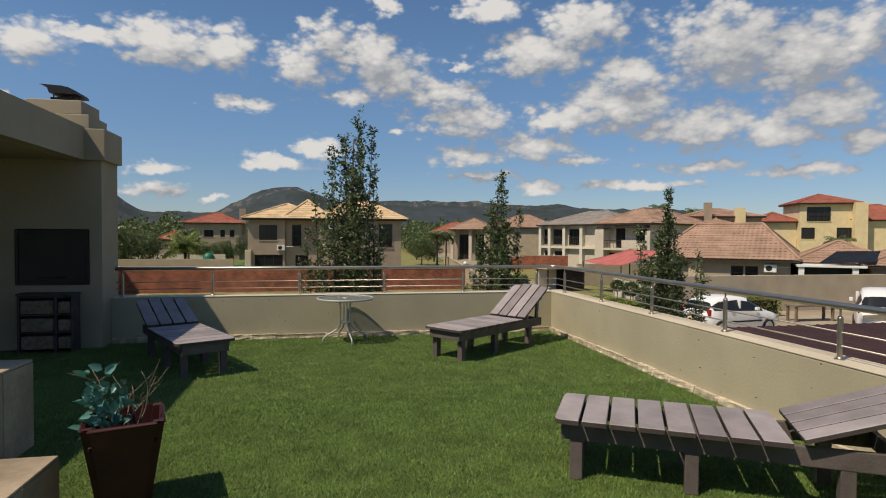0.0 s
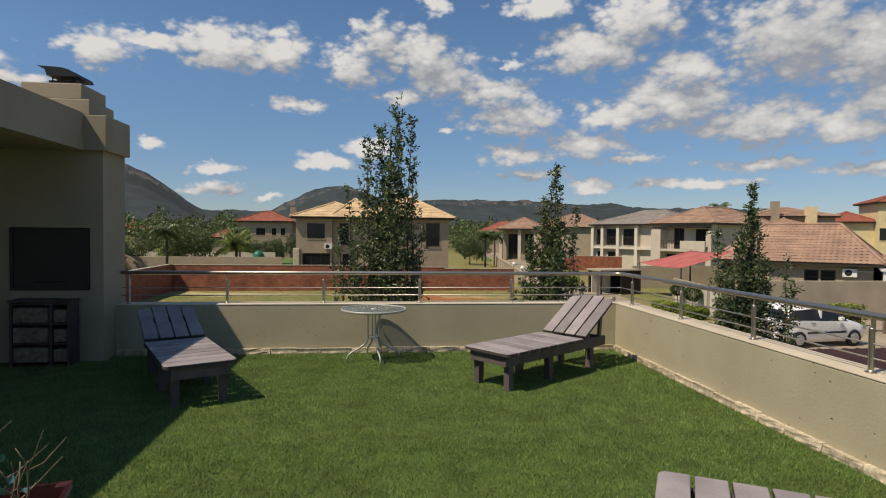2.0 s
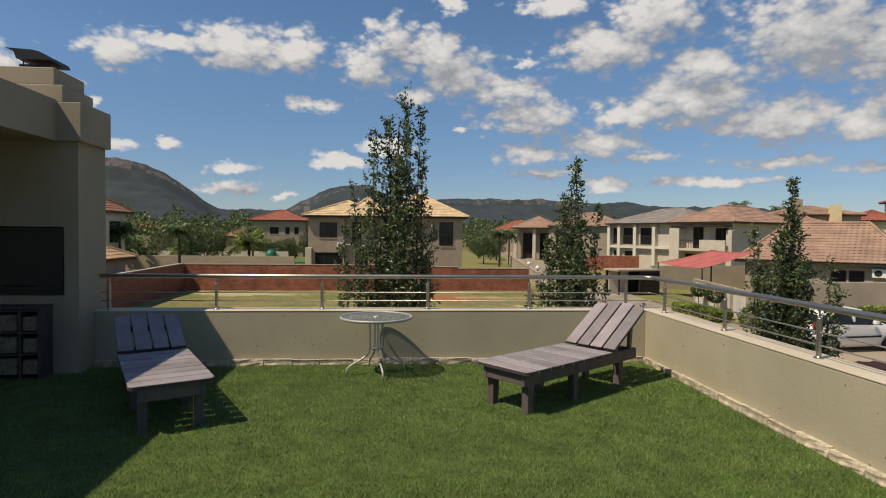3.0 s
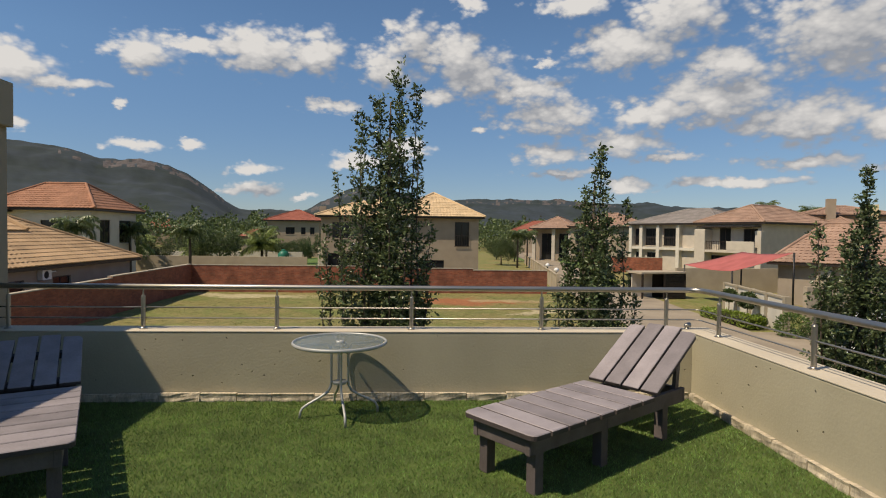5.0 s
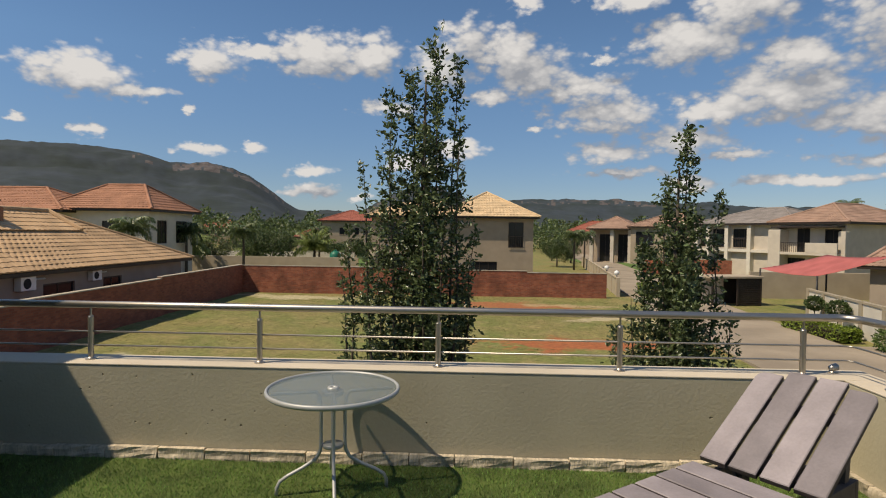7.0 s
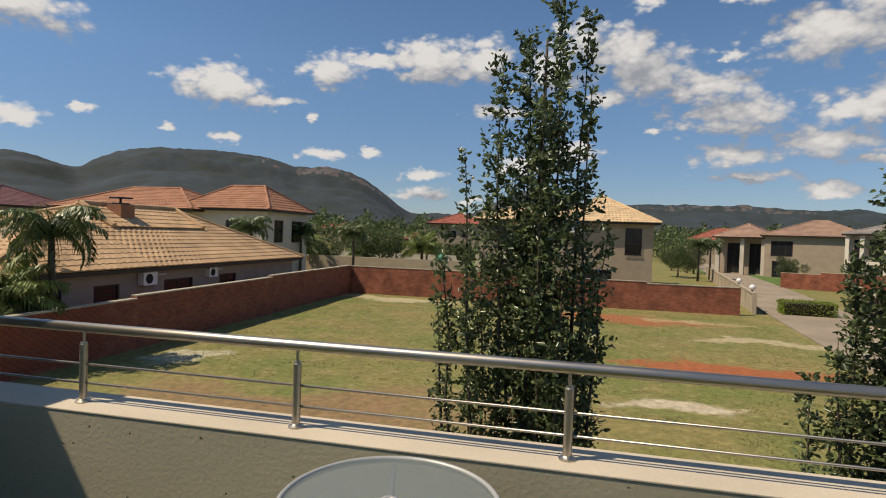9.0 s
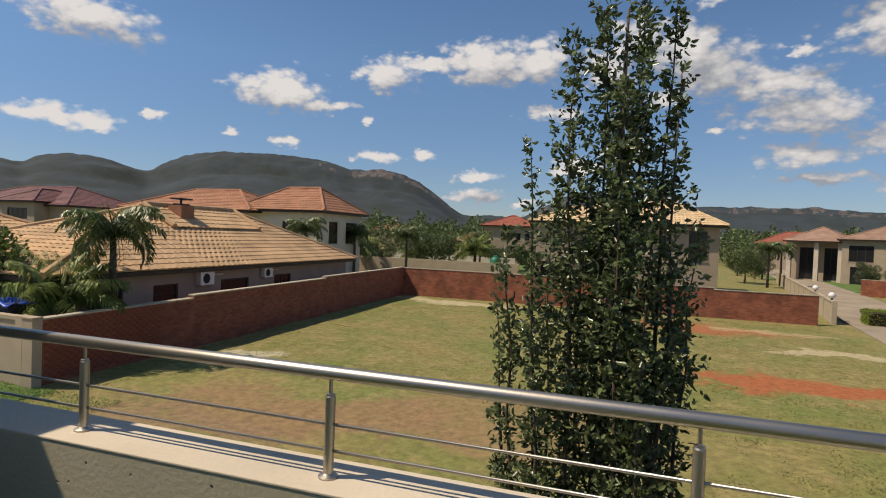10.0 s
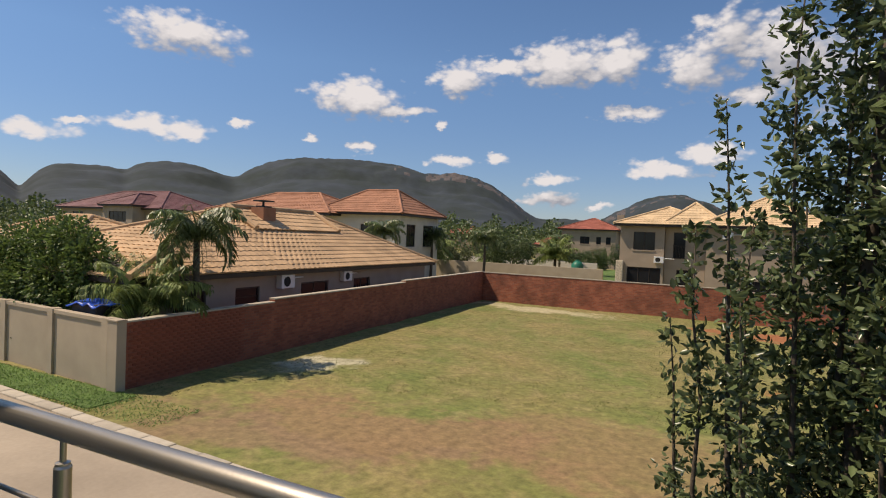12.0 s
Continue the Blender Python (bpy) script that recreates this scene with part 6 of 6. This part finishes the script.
def bushy_tree(name, m, label, blobs, count, leaf, mat, trunk, seed, group=""):
    """Trunk, limbs and a crown of leaves spread over uneven clumps (x, y, z, radius)."""
    ob = empty(name, m, label, "tree" if "tree" in name else "shrub", group)
    g = np.random.default_rng(seed)
    if trunk:
        part("trunk", tube([(0, 0, -0.1), (0.05, 0, trunk * 0.5), (0, 0.05, trunk)], [0.14, 0.11, 0.08], 8), M_BARK, ob, "", True)
        for bx, by, bz, br in blobs[:6]:
            part("limb", tube([(0, 0, trunk * 0.8), (bx * 0.5, by * 0.5, (trunk + bz) / 2), (bx, by, bz)], [0.06, 0.04, 0.015], 6), M_BARK, ob, "", True)
    w = np.array([b[3] ** 2 for b in blobs])
    pick = g.choice(len(blobs), count, p=w / w.sum())
    B = np.array(blobs)[pick]
    o = g.normal(0, 1, (count, 3))
    o /= np.linalg.norm(o, axis=1)[:, None]
    lump = 0.8 + 0.35 * np.sin(o[:, 0] * 7 + pick) * np.sin(o[:, 1] * 6 + pick * 2) + g.normal(0, 0.08, count)
    P = B[:, :3] + o * (B[:, 3] * g.uniform(0.35, 1.0, count) ** 0.5 * lump)[:, None]
    c = new("crown", leaves("crown", P, o, leaf, mat, g, 0.2, 0.6))
    c.parent = ob
    return ob


def random_blobs(seed, n_, spread, z0, z1, r):
    rg = random.Random(seed)
    return [(rg.uniform(-spread, spread), rg.uniform(-spread, spread), rg.uniform(z0, z1), r * rg.uniform(0.6, 1.2)) for _ in range(n_)]


bushy_tree("broad_tree", pose(-20.9, 9.5, GROUND), "large dense dark green garden tree behind the wall", [(0.3, 0, 3.4, 0.8), (1.1, 0, 2.9, 0.8), (-0.8, 0.1, 3.2, 0.9), (-2.0, 0, 3.0, 1.0), (1.5, -0.1, 2.3, 0.6), (0, -0.2, 2.3, 1.0), (-1.4, -0.2, 2.1, 1.0), (0.9, -0.2, 1.7, 0.7), (-3.2, 0, 2.4, 1.1), (-4.6, 0, 2.6, 1.2)], 20000, 0.12, M_LEAF_GARDEN, 2.0, 31)
bushy_tree("shrub", pose(-20.0, 9.0, GROUND), "dark shrub behind the boundary wall", [(0, 0, 0.9, 0.6), (-1.3, 0, 0.8, 0.6), (-2.4, 0, 1.0, 0.7), (0.9, 0, 1.1, 0.4)], 2600, 0.14, M_LEAF_OLIVE, 0.4, 32)


def palm(m, label, trunk, fronds, length, seed, leaf=0.34, mat=M_PALM, droop=1.0):
    ob = empty("palm_tree", m, label, "palm tree", "feathery palms")
    rg = random.Random(seed)
    part("trunk", tube([(0, 0, -0.1), (0.03, 0, trunk * 0.5), (0, 0, trunk)], [0.13, 0.11, 0.08], 10), M_BARK, ob, "", True)
    meshes = []
    for kind in range(3):
        v, f = [], []
        pts_ = []
        p, el_ = Vector((0, 0, 0)), radians(82 - 26 * kind)
        seg = 14
        for i in range(seg + 1):
            pts_.append(p.copy())
            p = p + Vector((math.cos(el_), 0, math.sin(el_))) * length / seg
            el_ -= radians(7.5 + 1.6 * kind) * droop
        bm = tube(pts_, [0.022 - 0.0014 * i for i in range(seg + 1)], 5)
        bm.verts.index_update()
        v = [tuple(q.co) for q in bm.verts]
        f = [tuple(q.index for q in fc.verts) for fc in bm.faces]
        bm.free()
        for i in range(2, seg * 3):
            t_ = i / (seg * 3)
            k = min(seg - 1, int(t_ * seg))
            c = pts_[k].lerp(pts_[k + 1], t_ * seg - k)
            ll = leaf * length / 2 * (1.15 - abs(t_ - 0.45) * 1.2)
            for s in (-1, 1):
                d = Vector((0.45 + rg.uniform(-0.1, 0.1), s, rg.uniform(-0.9, 0.05))).normalized()
                b = len(v)
                e = c + d * ll * rg.uniform(0.8, 1.15)
                e.z -= ll * 0.4
                mid = c + d * ll * 0.5
                v += [tuple(c), tuple(mid + Vector((0.026, 0, 0))), tuple(e), tuple(mid - Vector((0.026, 0, 0)))]
                f.append((b, b + 1, b + 2, b + 3))
        meshes.append(mesh_of("frond", (v, f), mat))
    for k in range(fronds):
        q = new("frond", meshes[k % 3])
        q.parent = ob
        q.matrix_local = pose(0, 0, trunk - 0.03, rg.uniform(-10, 10), rg.uniform(-8, 14), k * 137.5)
    return ob


p1 = palm(pose(-17.15, 10.9, GROUND), "feathery queen palm with drooping fronds by the house", 3.75, 26, 1.65, 41, 0.52)
p2 = tagged(palm(pose(-17.75, 9.85, GROUND), "short bushy light green palm behind the boundary wall", 1.85, 40, 1.8, 42, 0.5, M_PALM_LIGHT, 0.6))
copy_thing(p1, pose(-23.0, 30.5, GROUND + 0.3, 0, 0, 40))
for x_, y_, s_ in ((-24.6, 40.5, 0.0), (-20.6, 42, 30), (-29.5, 42.5, 200), (-18.5, 58, 10), (10.0, 62, 20), (12.0, 66, 80)):
    copy_thing(p1, pose(x_, y_, GROUND + 0.1, 0, 0, s_))
for x_, y_, s_, k_ in ((-27.2, 45, 70, 1.5), (-22.9, 50, 150, 1.0), (-17.4, 52, 280, 1.35)):
    copy_thing(p2, pose(x_, y_, GROUND, 0, 0, s_) @ Matrix.Scale(k_, 4))
pf = palm(pose(47.8, 73, GROUND), "tall fan-headed palm beyond the roofs", 8.2, 22, 2.0, 43, 0.6)
copy_thing(pf, pose(53.5, 72, GROUND - 0.6, 0, 0, 50))
copy_thing(pf, pose(52.0, 44.5, GROUND - 5.0, 0, 0, 20))

bt = bushy_tree("garden_tree", pose(-21, 50, GROUND), "rounded green garden tree beyond the brick wall", random_blobs(5, 12, 1.6, 1.7, 3.6, 1.0), 9000, 0.13, M_LEAF_FAR, 1.6, 51, "garden trees")
bo = bushy_tree("garden_tree", pose(-27.5, 53, GROUND), "airy olive-green garden tree beyond the brick wall", random_blobs(9, 11, 1.4, 1.2, 3.3, 0.75), 6500, 0.115, M_LEAF_OLIVE, 1.5, 53, "garden trees")
for i, (x_, y_) in enumerate(((-30.5, 55), (-33, 60), (-25, 64), (-16.5, 66), (-35, 50), (-38, 64), (9.0, 68), (14.5, 92), (24, 98), (61, 77), (34, 70), (20, 66), (-45, 54), (-52, 62), (-31.5, 68), (-20.5, 74), (12.6, 78), (40, 84), (-58, 46), (-66, 60), (10.8, 84), (-13.8, 72))):
    copy_thing(bo if i % 3 else bt, pose(x_, y_, GROUND, 0, 0, i * 67) @ Matrix.Scale(0.62 + 0.11 * (i * 7 % 5), 4))
ct = bushy_tree("conifer_tree", pose(-17.8, 80, GROUND), "small dark conical conifer on a far lawn", [(0, 0, 0.6, 0.75), (0, 0, 1.2, 0.65), (0, 0, 1.9, 0.5), (0, 0, 2.5, 0.35), (0, 0, 3.0, 0.2)], 1500, 0.16, M_LEAF_FAR, 0.4, 52, "conifers")
copy_thing(ct, pose(-19.9, 81, GROUND - 0.9, 0, 0, 60))


def hedge(m, label, L, W, H, count, mat, seed):
    ob = empty("hedge", m, label, "hedge")
    g = np.random.default_rng(seed)
    part("core", cube(0.1, 0.1, 0, L - 0.1, W - 0.1, H - 0.1), M_SOIL, ob)
    p = np.stack([g.uniform(0, L, count), g.uniform(0, W, count), g.uniform(0.05, H, count)], 1)
    side = g.integers(0, 3, count)
    p[side == 0, 2] = H + g.normal(0, 0.03, (side == 0).sum())
    p[side == 1, 1] = np.where(g.random((side == 1).sum()) < 0.5, 0, W) + g.normal(0, 0.03, (side == 1).sum())
    p[side == 2, 0] = np.where(g.random((side == 2).sum()) < 0.5, 0, L) + g.normal(0, 0.03, (side == 2).sum())
    o = p - np.array([L / 2, W / 2, H / 2])
    o /= np.linalg.norm(o, axis=1)[:, None]
    c = new("foliage", leaves("foliage", p, o, 0.085, mat, g, 0.0, 0.6))
    c.parent = ob


hedge(pose(11.6, 21.9, GROUND + 0.02, 0, 0, -86), "clipped yellow-green hedge along the road", 3.5, 0.8, 0.5, 3200, M_HEDGE, 61)
hedge(pose(9.2, 34.0, GROUND + 0.02, 0, 0, -5), "yellow-green shrubs beside the gate enclosure", 2.6, 1.4, 0.8, 2500, M_HEDGE, 62)
hedge(pose(16.6, 15.6, GROUND + 0.06, 0, 0, 6), "low yellow-green hedge behind the parked car", 2.0, 0.7, 0.9, 1400, M_HEDGE, 63)


def ball_bush(m, label, r, lift, seed, mat):
    ob = empty("topiary", m, label, "topiary", "clipped ball bushes")
    g = np.random.default_rng(seed)
    if lift:
        part("stem", tube([(0, 0, -0.05), (0.01, 0, lift)], 0.025, 6), M_BARK, ob)
    o = g.normal(0, 1, (1500, 3))
    o /= np.linalg.norm(o, axis=1)[:, None]
    p = o * r * g.uniform(0.7, 1.05, 1500)[:, None] * np.array([1, 1, 0.85]) + np.array([0, 0, lift + r * 0.7])
    c = new("foliage", leaves("foliage", p, o, 0.09, mat, g, 0.0, 0.6))
    c.parent = ob


for i, (x_, y_, r_, l_, mt) in enumerate(((13.75, 23.2, 0.36, 0.75, M_LEAF_FAR), (13.2, 20.7, 0.42, 0.75, M_LEAF_FAR), (12.6, 16.6, 0.62, 0.05, M_LEAF_GARDEN), (12.9, 19.3, 0.3, 0.05, M_LEAF_FAR), (13.2, 15.4, 0.45, 0.05, M_LEAF_FAR))):
    ball_bush(pose(x_, y_, GROUND), "clipped round green bush by the garden wall", r_, l_, 70 + i, mt)

# ---- small outdoor things ----
tk = empty("water_tank", pose(-14.76, 49.6, GROUND) @ Matrix.Diagonal((0.86, 0.86, 1.08, 1)), "green plastic rainwater tank behind the brick wall", "water tank")
part("body", lathe([(0.6, 0), (0.62, 0.05), (0.62, 0.5), (0.6, 0.53), (0.62, 0.56), (0.62, 1.1), (0.6, 1.13), (0.62, 1.16), (0.62, 1.75), (0.35, 2.0), (0.2, 2.05)], 24), M_TANK, tk, "", True)
part("lid", lathe([(0.22, 2.05), (0.22, 2.12), (0.1, 2.15)], 16), M_TANK, tk)
pool = empty("blue_cover", pose(-18.3, 8.75, GROUND + 0.5), "crumpled bright blue plastic cover on a crate behind the wall", "cover")
part("crate", cube(-0.5, -0.3, -0.55, 0.5, 0.3, 1.35, 0.02), M_WOOD_DARK, pool)
bm = bmesh.new()
bmesh.ops.create_grid(bm, x_segments=16, y_segments=10, size=0.6)
for q in bm.verts:
    q.co.y *= 0.65
    q.co.z = 1.42 + 0.10 * noise.noise(q.co * 4) + 0.12 * math.cos(q.co.x * 2.4) * math.cos(q.co.y * 3.5) - 0.1
r_ = bmesh.ops.extrude_face_region(bm, geom=bm.faces[:])
bmesh.ops.translate(bm, vec=(0, 0, -0.03), verts=[q for q in r_["geom"] if isinstance(q, bmesh.types.BMVert)])
part("sheet", bm, M_BLUE, pool, "bright blue plastic sheet", True)
for x_, y_ in ((7.75, 35.0), (8.6, 41.2)):
    gl = empty("globe_lamp", pose(x_, y_, GROUND + 1.27), "white globe lamp on the road wall", "lamp", "globe lamps")
    part("neck", lathe([(0.06, 0), (0.05, 0.06)], 12), M_BLACK, gl)
    part("globe", lathe([(0.05, 0.06), (0.13, 0.10), (0.18, 0.20), (0.17, 0.28), (0.1, 0.37), (0.02, 0.4)], 16), M_WHITE, gl, "", True)
wb = empty("work_bench", pose(17.7, 13.9, GROUND + 0.066), "brown timber bench and planks in the yard", "bench")
part("top", cube(0, 0, 0.7, 2.2, 0.7, 0.78, 0.01), M_TWIG, wb)
for x_, y_ in ((0.05, 0.05), (2.05, 0.05), (2.05, 0.55), (0.05, 0.55)):
    part("leg", cube(x_, y_, 0, x_ + 0.1, y_ + 0.1, 0.7), M_TWIG, wb)


# ---- distance ----
# hilltops: azimuth, fall to either side and height in degrees, steepness
HILLS = [(-35.5, 13.5, 13, 7.1, 3.4), (-25, 6, 8, 6.15, 2.5), (-52, 5, 9.5, 5.5, 3), (-58, 5, 5, 4.8, 4), (-68, 7, 6, 5.4, 3), (-4.2, 6.5, 7.2, 4.65, 2.4), (6.5, 8, 14, 3.55, 3), (15, 9, 16, 3.2, 3), (25, 16, 16, 2.7, 4), (-90, 18, 18, 4.5, 4)]


def skyline(az):
    low = 2.1 - 0.25 * max(0, (az - 30) / 20)
    e = sum((h * math.exp(-((abs(az - c) / (wl if az < c else wr)) ** p))) ** 12 for c, wl, wr, h, p in HILLS)
    return (e + low ** 12) ** (1 / 12) + 0.10 * noise.noise(Vector((az * 0.33, 0, 0)))


def mountains():
    v, f, cf = [], [], []
    azs = np.arange(-110, 75, 0.2)
    rows = 40
    for az in azs:
        top = 1900 * math.tan(radians(skyline(az)))
        crest = 3.4 * noise.noise(Vector((az * 1.3, 3, 0))) + 1.8 * noise.noise(Vector((az * 5, 7, 0)))
        for j in range(rows):
            t_ = j / (rows - 1)
            r = 700 + 1200 * t_
            k = t_ ** 1.6 if t_ < 0.75 else 0.75 ** 1.6 + (1 - 0.75 ** 1.6) * ((t_ - 0.75) / 0.25) ** 0.55
            z = GROUND - 2 + (top + 3.5) * k + crest * t_ ** 8
            x_, y_ = r * math.sin(radians(az)), r * math.cos(radians(az))
            if 0.05 < t_ < 0.99:
                z += t_ * (16 * noise.noise(Vector((x_ / 130, y_ / 260, 1))) + 7 * noise.noise(Vector((x_ / 40, y_ / 90, 5))) + 3 * noise.noise(Vector((x_ / 14, y_ / 30, 8))))
            v.append((x_, y_, z))
    for i in range(len(azs) - 1):
        for j in range(rows - 1):
            q = (i * rows + j, (i + 1) * rows + j, (i + 1) * rows + j + 1, i * rows + j + 1)
            steep = 31 <= j <= 36 and (-31 < azs[i] < -18 or 2 < azs[i] < 20 or -10 < azs[i] < 0) and noise.noise(Vector((azs[i] * 2.3, j * 0.25, 9))) + 0.5 * noise.noise(Vector((azs[i] * 0.5, 2, 4))) > (-0.1 if -27 < azs[i] < -18 else 0.12)
            (cf if steep else f).append(q)
    mt = struct("mountain", (v, f), M_HILL, "bush-covered mountain range on the horizon, haze put into its colour", "mountain", True)
    used = sorted({i for q in cf for i in q})
    idx = {o: i for i, o in enumerate(used)}
    part("cliff", ([v[i] for i in used], [tuple(idx[i] for i in q) for q in cf]), M_CLIFF, mt, "pale rock cliffs below the crest")


mountains()
g = np.random.default_rng(77)
n = 120000
az = radians(1) * (g.uniform(-75, 62, n))
clump = np.array([noise.noise(Vector((float(a) * 40, 0, 0))) + 0.6 * noise.noise(Vector((float(a) * 150, 5, 0))) for a in az])
rr = g.uniform(120, 230, n)
hz = (7.4 + 2.8 * clump) * g.uniform(0, 1, n) ** 0.6
pp = np.stack([rr * np.sin(az), rr * np.cos(az), GROUND + np.maximum(hz, 0.2)], 1)
oo = g.normal(0, 1, (n, 3))
oo /= np.linalg.norm(oo, axis=1)[:, None]
tagged(new("far_woods", leaves("far_woods", pp, oo, 0.55, M_LEAF_FAR, g, 0.0, 0.8)), "belt of dark green trees far behind the houses", "woods", "", "stuff")


# ---- base stones round the lawn ----
def base_stones():
    ob = tagged(part("base_course", cube(-6.4, -0.006, TURF - 0.02, -0.001, -0.001, 0.07), M_STONE), "row of rough sandstone blocks along the foot of the parapet", "stone edging", "", "structure")
    variants = []
    for k in range(5):
        bm = cube(-0.5, -0.04, 0.0, 0.5, 0.0, 0.082)
        bmesh.ops.subdivide_edges(bm, edges=bm.edges[:], cuts=3, use_grid_fill=True)
        for q in bm.verts:
            if q.co.y < -0.001:
                s = noise.noise(Vector((q.co.x * 7, q.co.z * 30, k * 9.0)))
                q.co.y += 0.014 * s
                q.co.z += 0.008 * noise.noise(Vector((q.co.x * 8, 3, k * 5.0)))
        variants.append(mesh_of("stone", bm, M_STONE))
    def lay(start, end, fixed, along_x):
        p, k = start, 0
        while p < end - 0.05:
            L = min(random.uniform(0.30, 0.40), end - p)
            s = new("stone", variants[(k * 3 + int(p * 7)) % 5])
            s.parent = ob
            c = p + L / 2
            m = pose(c, fixed, TURF - 0.01) if along_x else pose(fixed, c, TURF - 0.01, 0, 0, -90)
            s.matrix_local = m @ Matrix.Diagonal((L - 0.008, 1, random.uniform(0.9, 1.1), 1))
            p += L
            k += 1
    lay(-6.40, -0.04, -0.007, True)
    lay(-10.9, -0.06, -0.002, False)


base_stones()


# ---- single pieces: bricks and roof tiles ----
def loose_bricks():
    me = mesh_of("brick", cube(0, -0.109, -0.0345, 0.012, 0.109, 0.0345, 0.003, 1), M_BRICK_ONE)
    for row in range(18):
        for col in range(16):
            y_ = 8.35 + col * 0.23 + (0.115 if row % 2 else 0.0)
            q = new("brick", me)
            q.parent = left_wall
            q.location = (-16.24 + random.uniform(-0.003, 0.002), y_, GROUND + 0.16 + row * 0.083)


loose_bricks()


def loose_tiles():
    v, f = [], []
    for i in range(9):
        u = 0.302 * i / 8
        w = 0.026 * abs(math.sin(math.pi * u / 0.3))
        v += [(0.0, u, 0.012), (0.0, u, 0.044 + w), (-0.37, u, 0.022 + w)]
    for i in range(8):
        f += [(3 * i, 3 * i + 3, 3 * i + 4, 3 * i + 1), (3 * i + 1, 3 * i + 4, 3 * i + 5, 3 * i + 2)]
    me = mesh_of("tile", (v, f), M_TILE_TAN)
    run, rise = 4.4, 2.1
    pitch = math.degrees(math.atan2(rise, run))
    rows = round(math.hypot(run, rise) / 0.36)
    for k in range(rows - 5):
        t_ = k / rows
        for c in range(34):
            y_ = -9.05 + 0.3 * (c + 1)
            if y_ < -9.05 + 7.0 * t_ * 1.03 + 0.1 or y_ > -2.6:
                continue
            q = new("tile", me)
            q.parent = hs
            q.matrix_local = pose(4.4 - run * t_ + random.uniform(-0.006, 0.006), y_, 2.5 + rise * t_, 0, pitch, random.uniform(-0.5, 0.5))


loose_tiles()
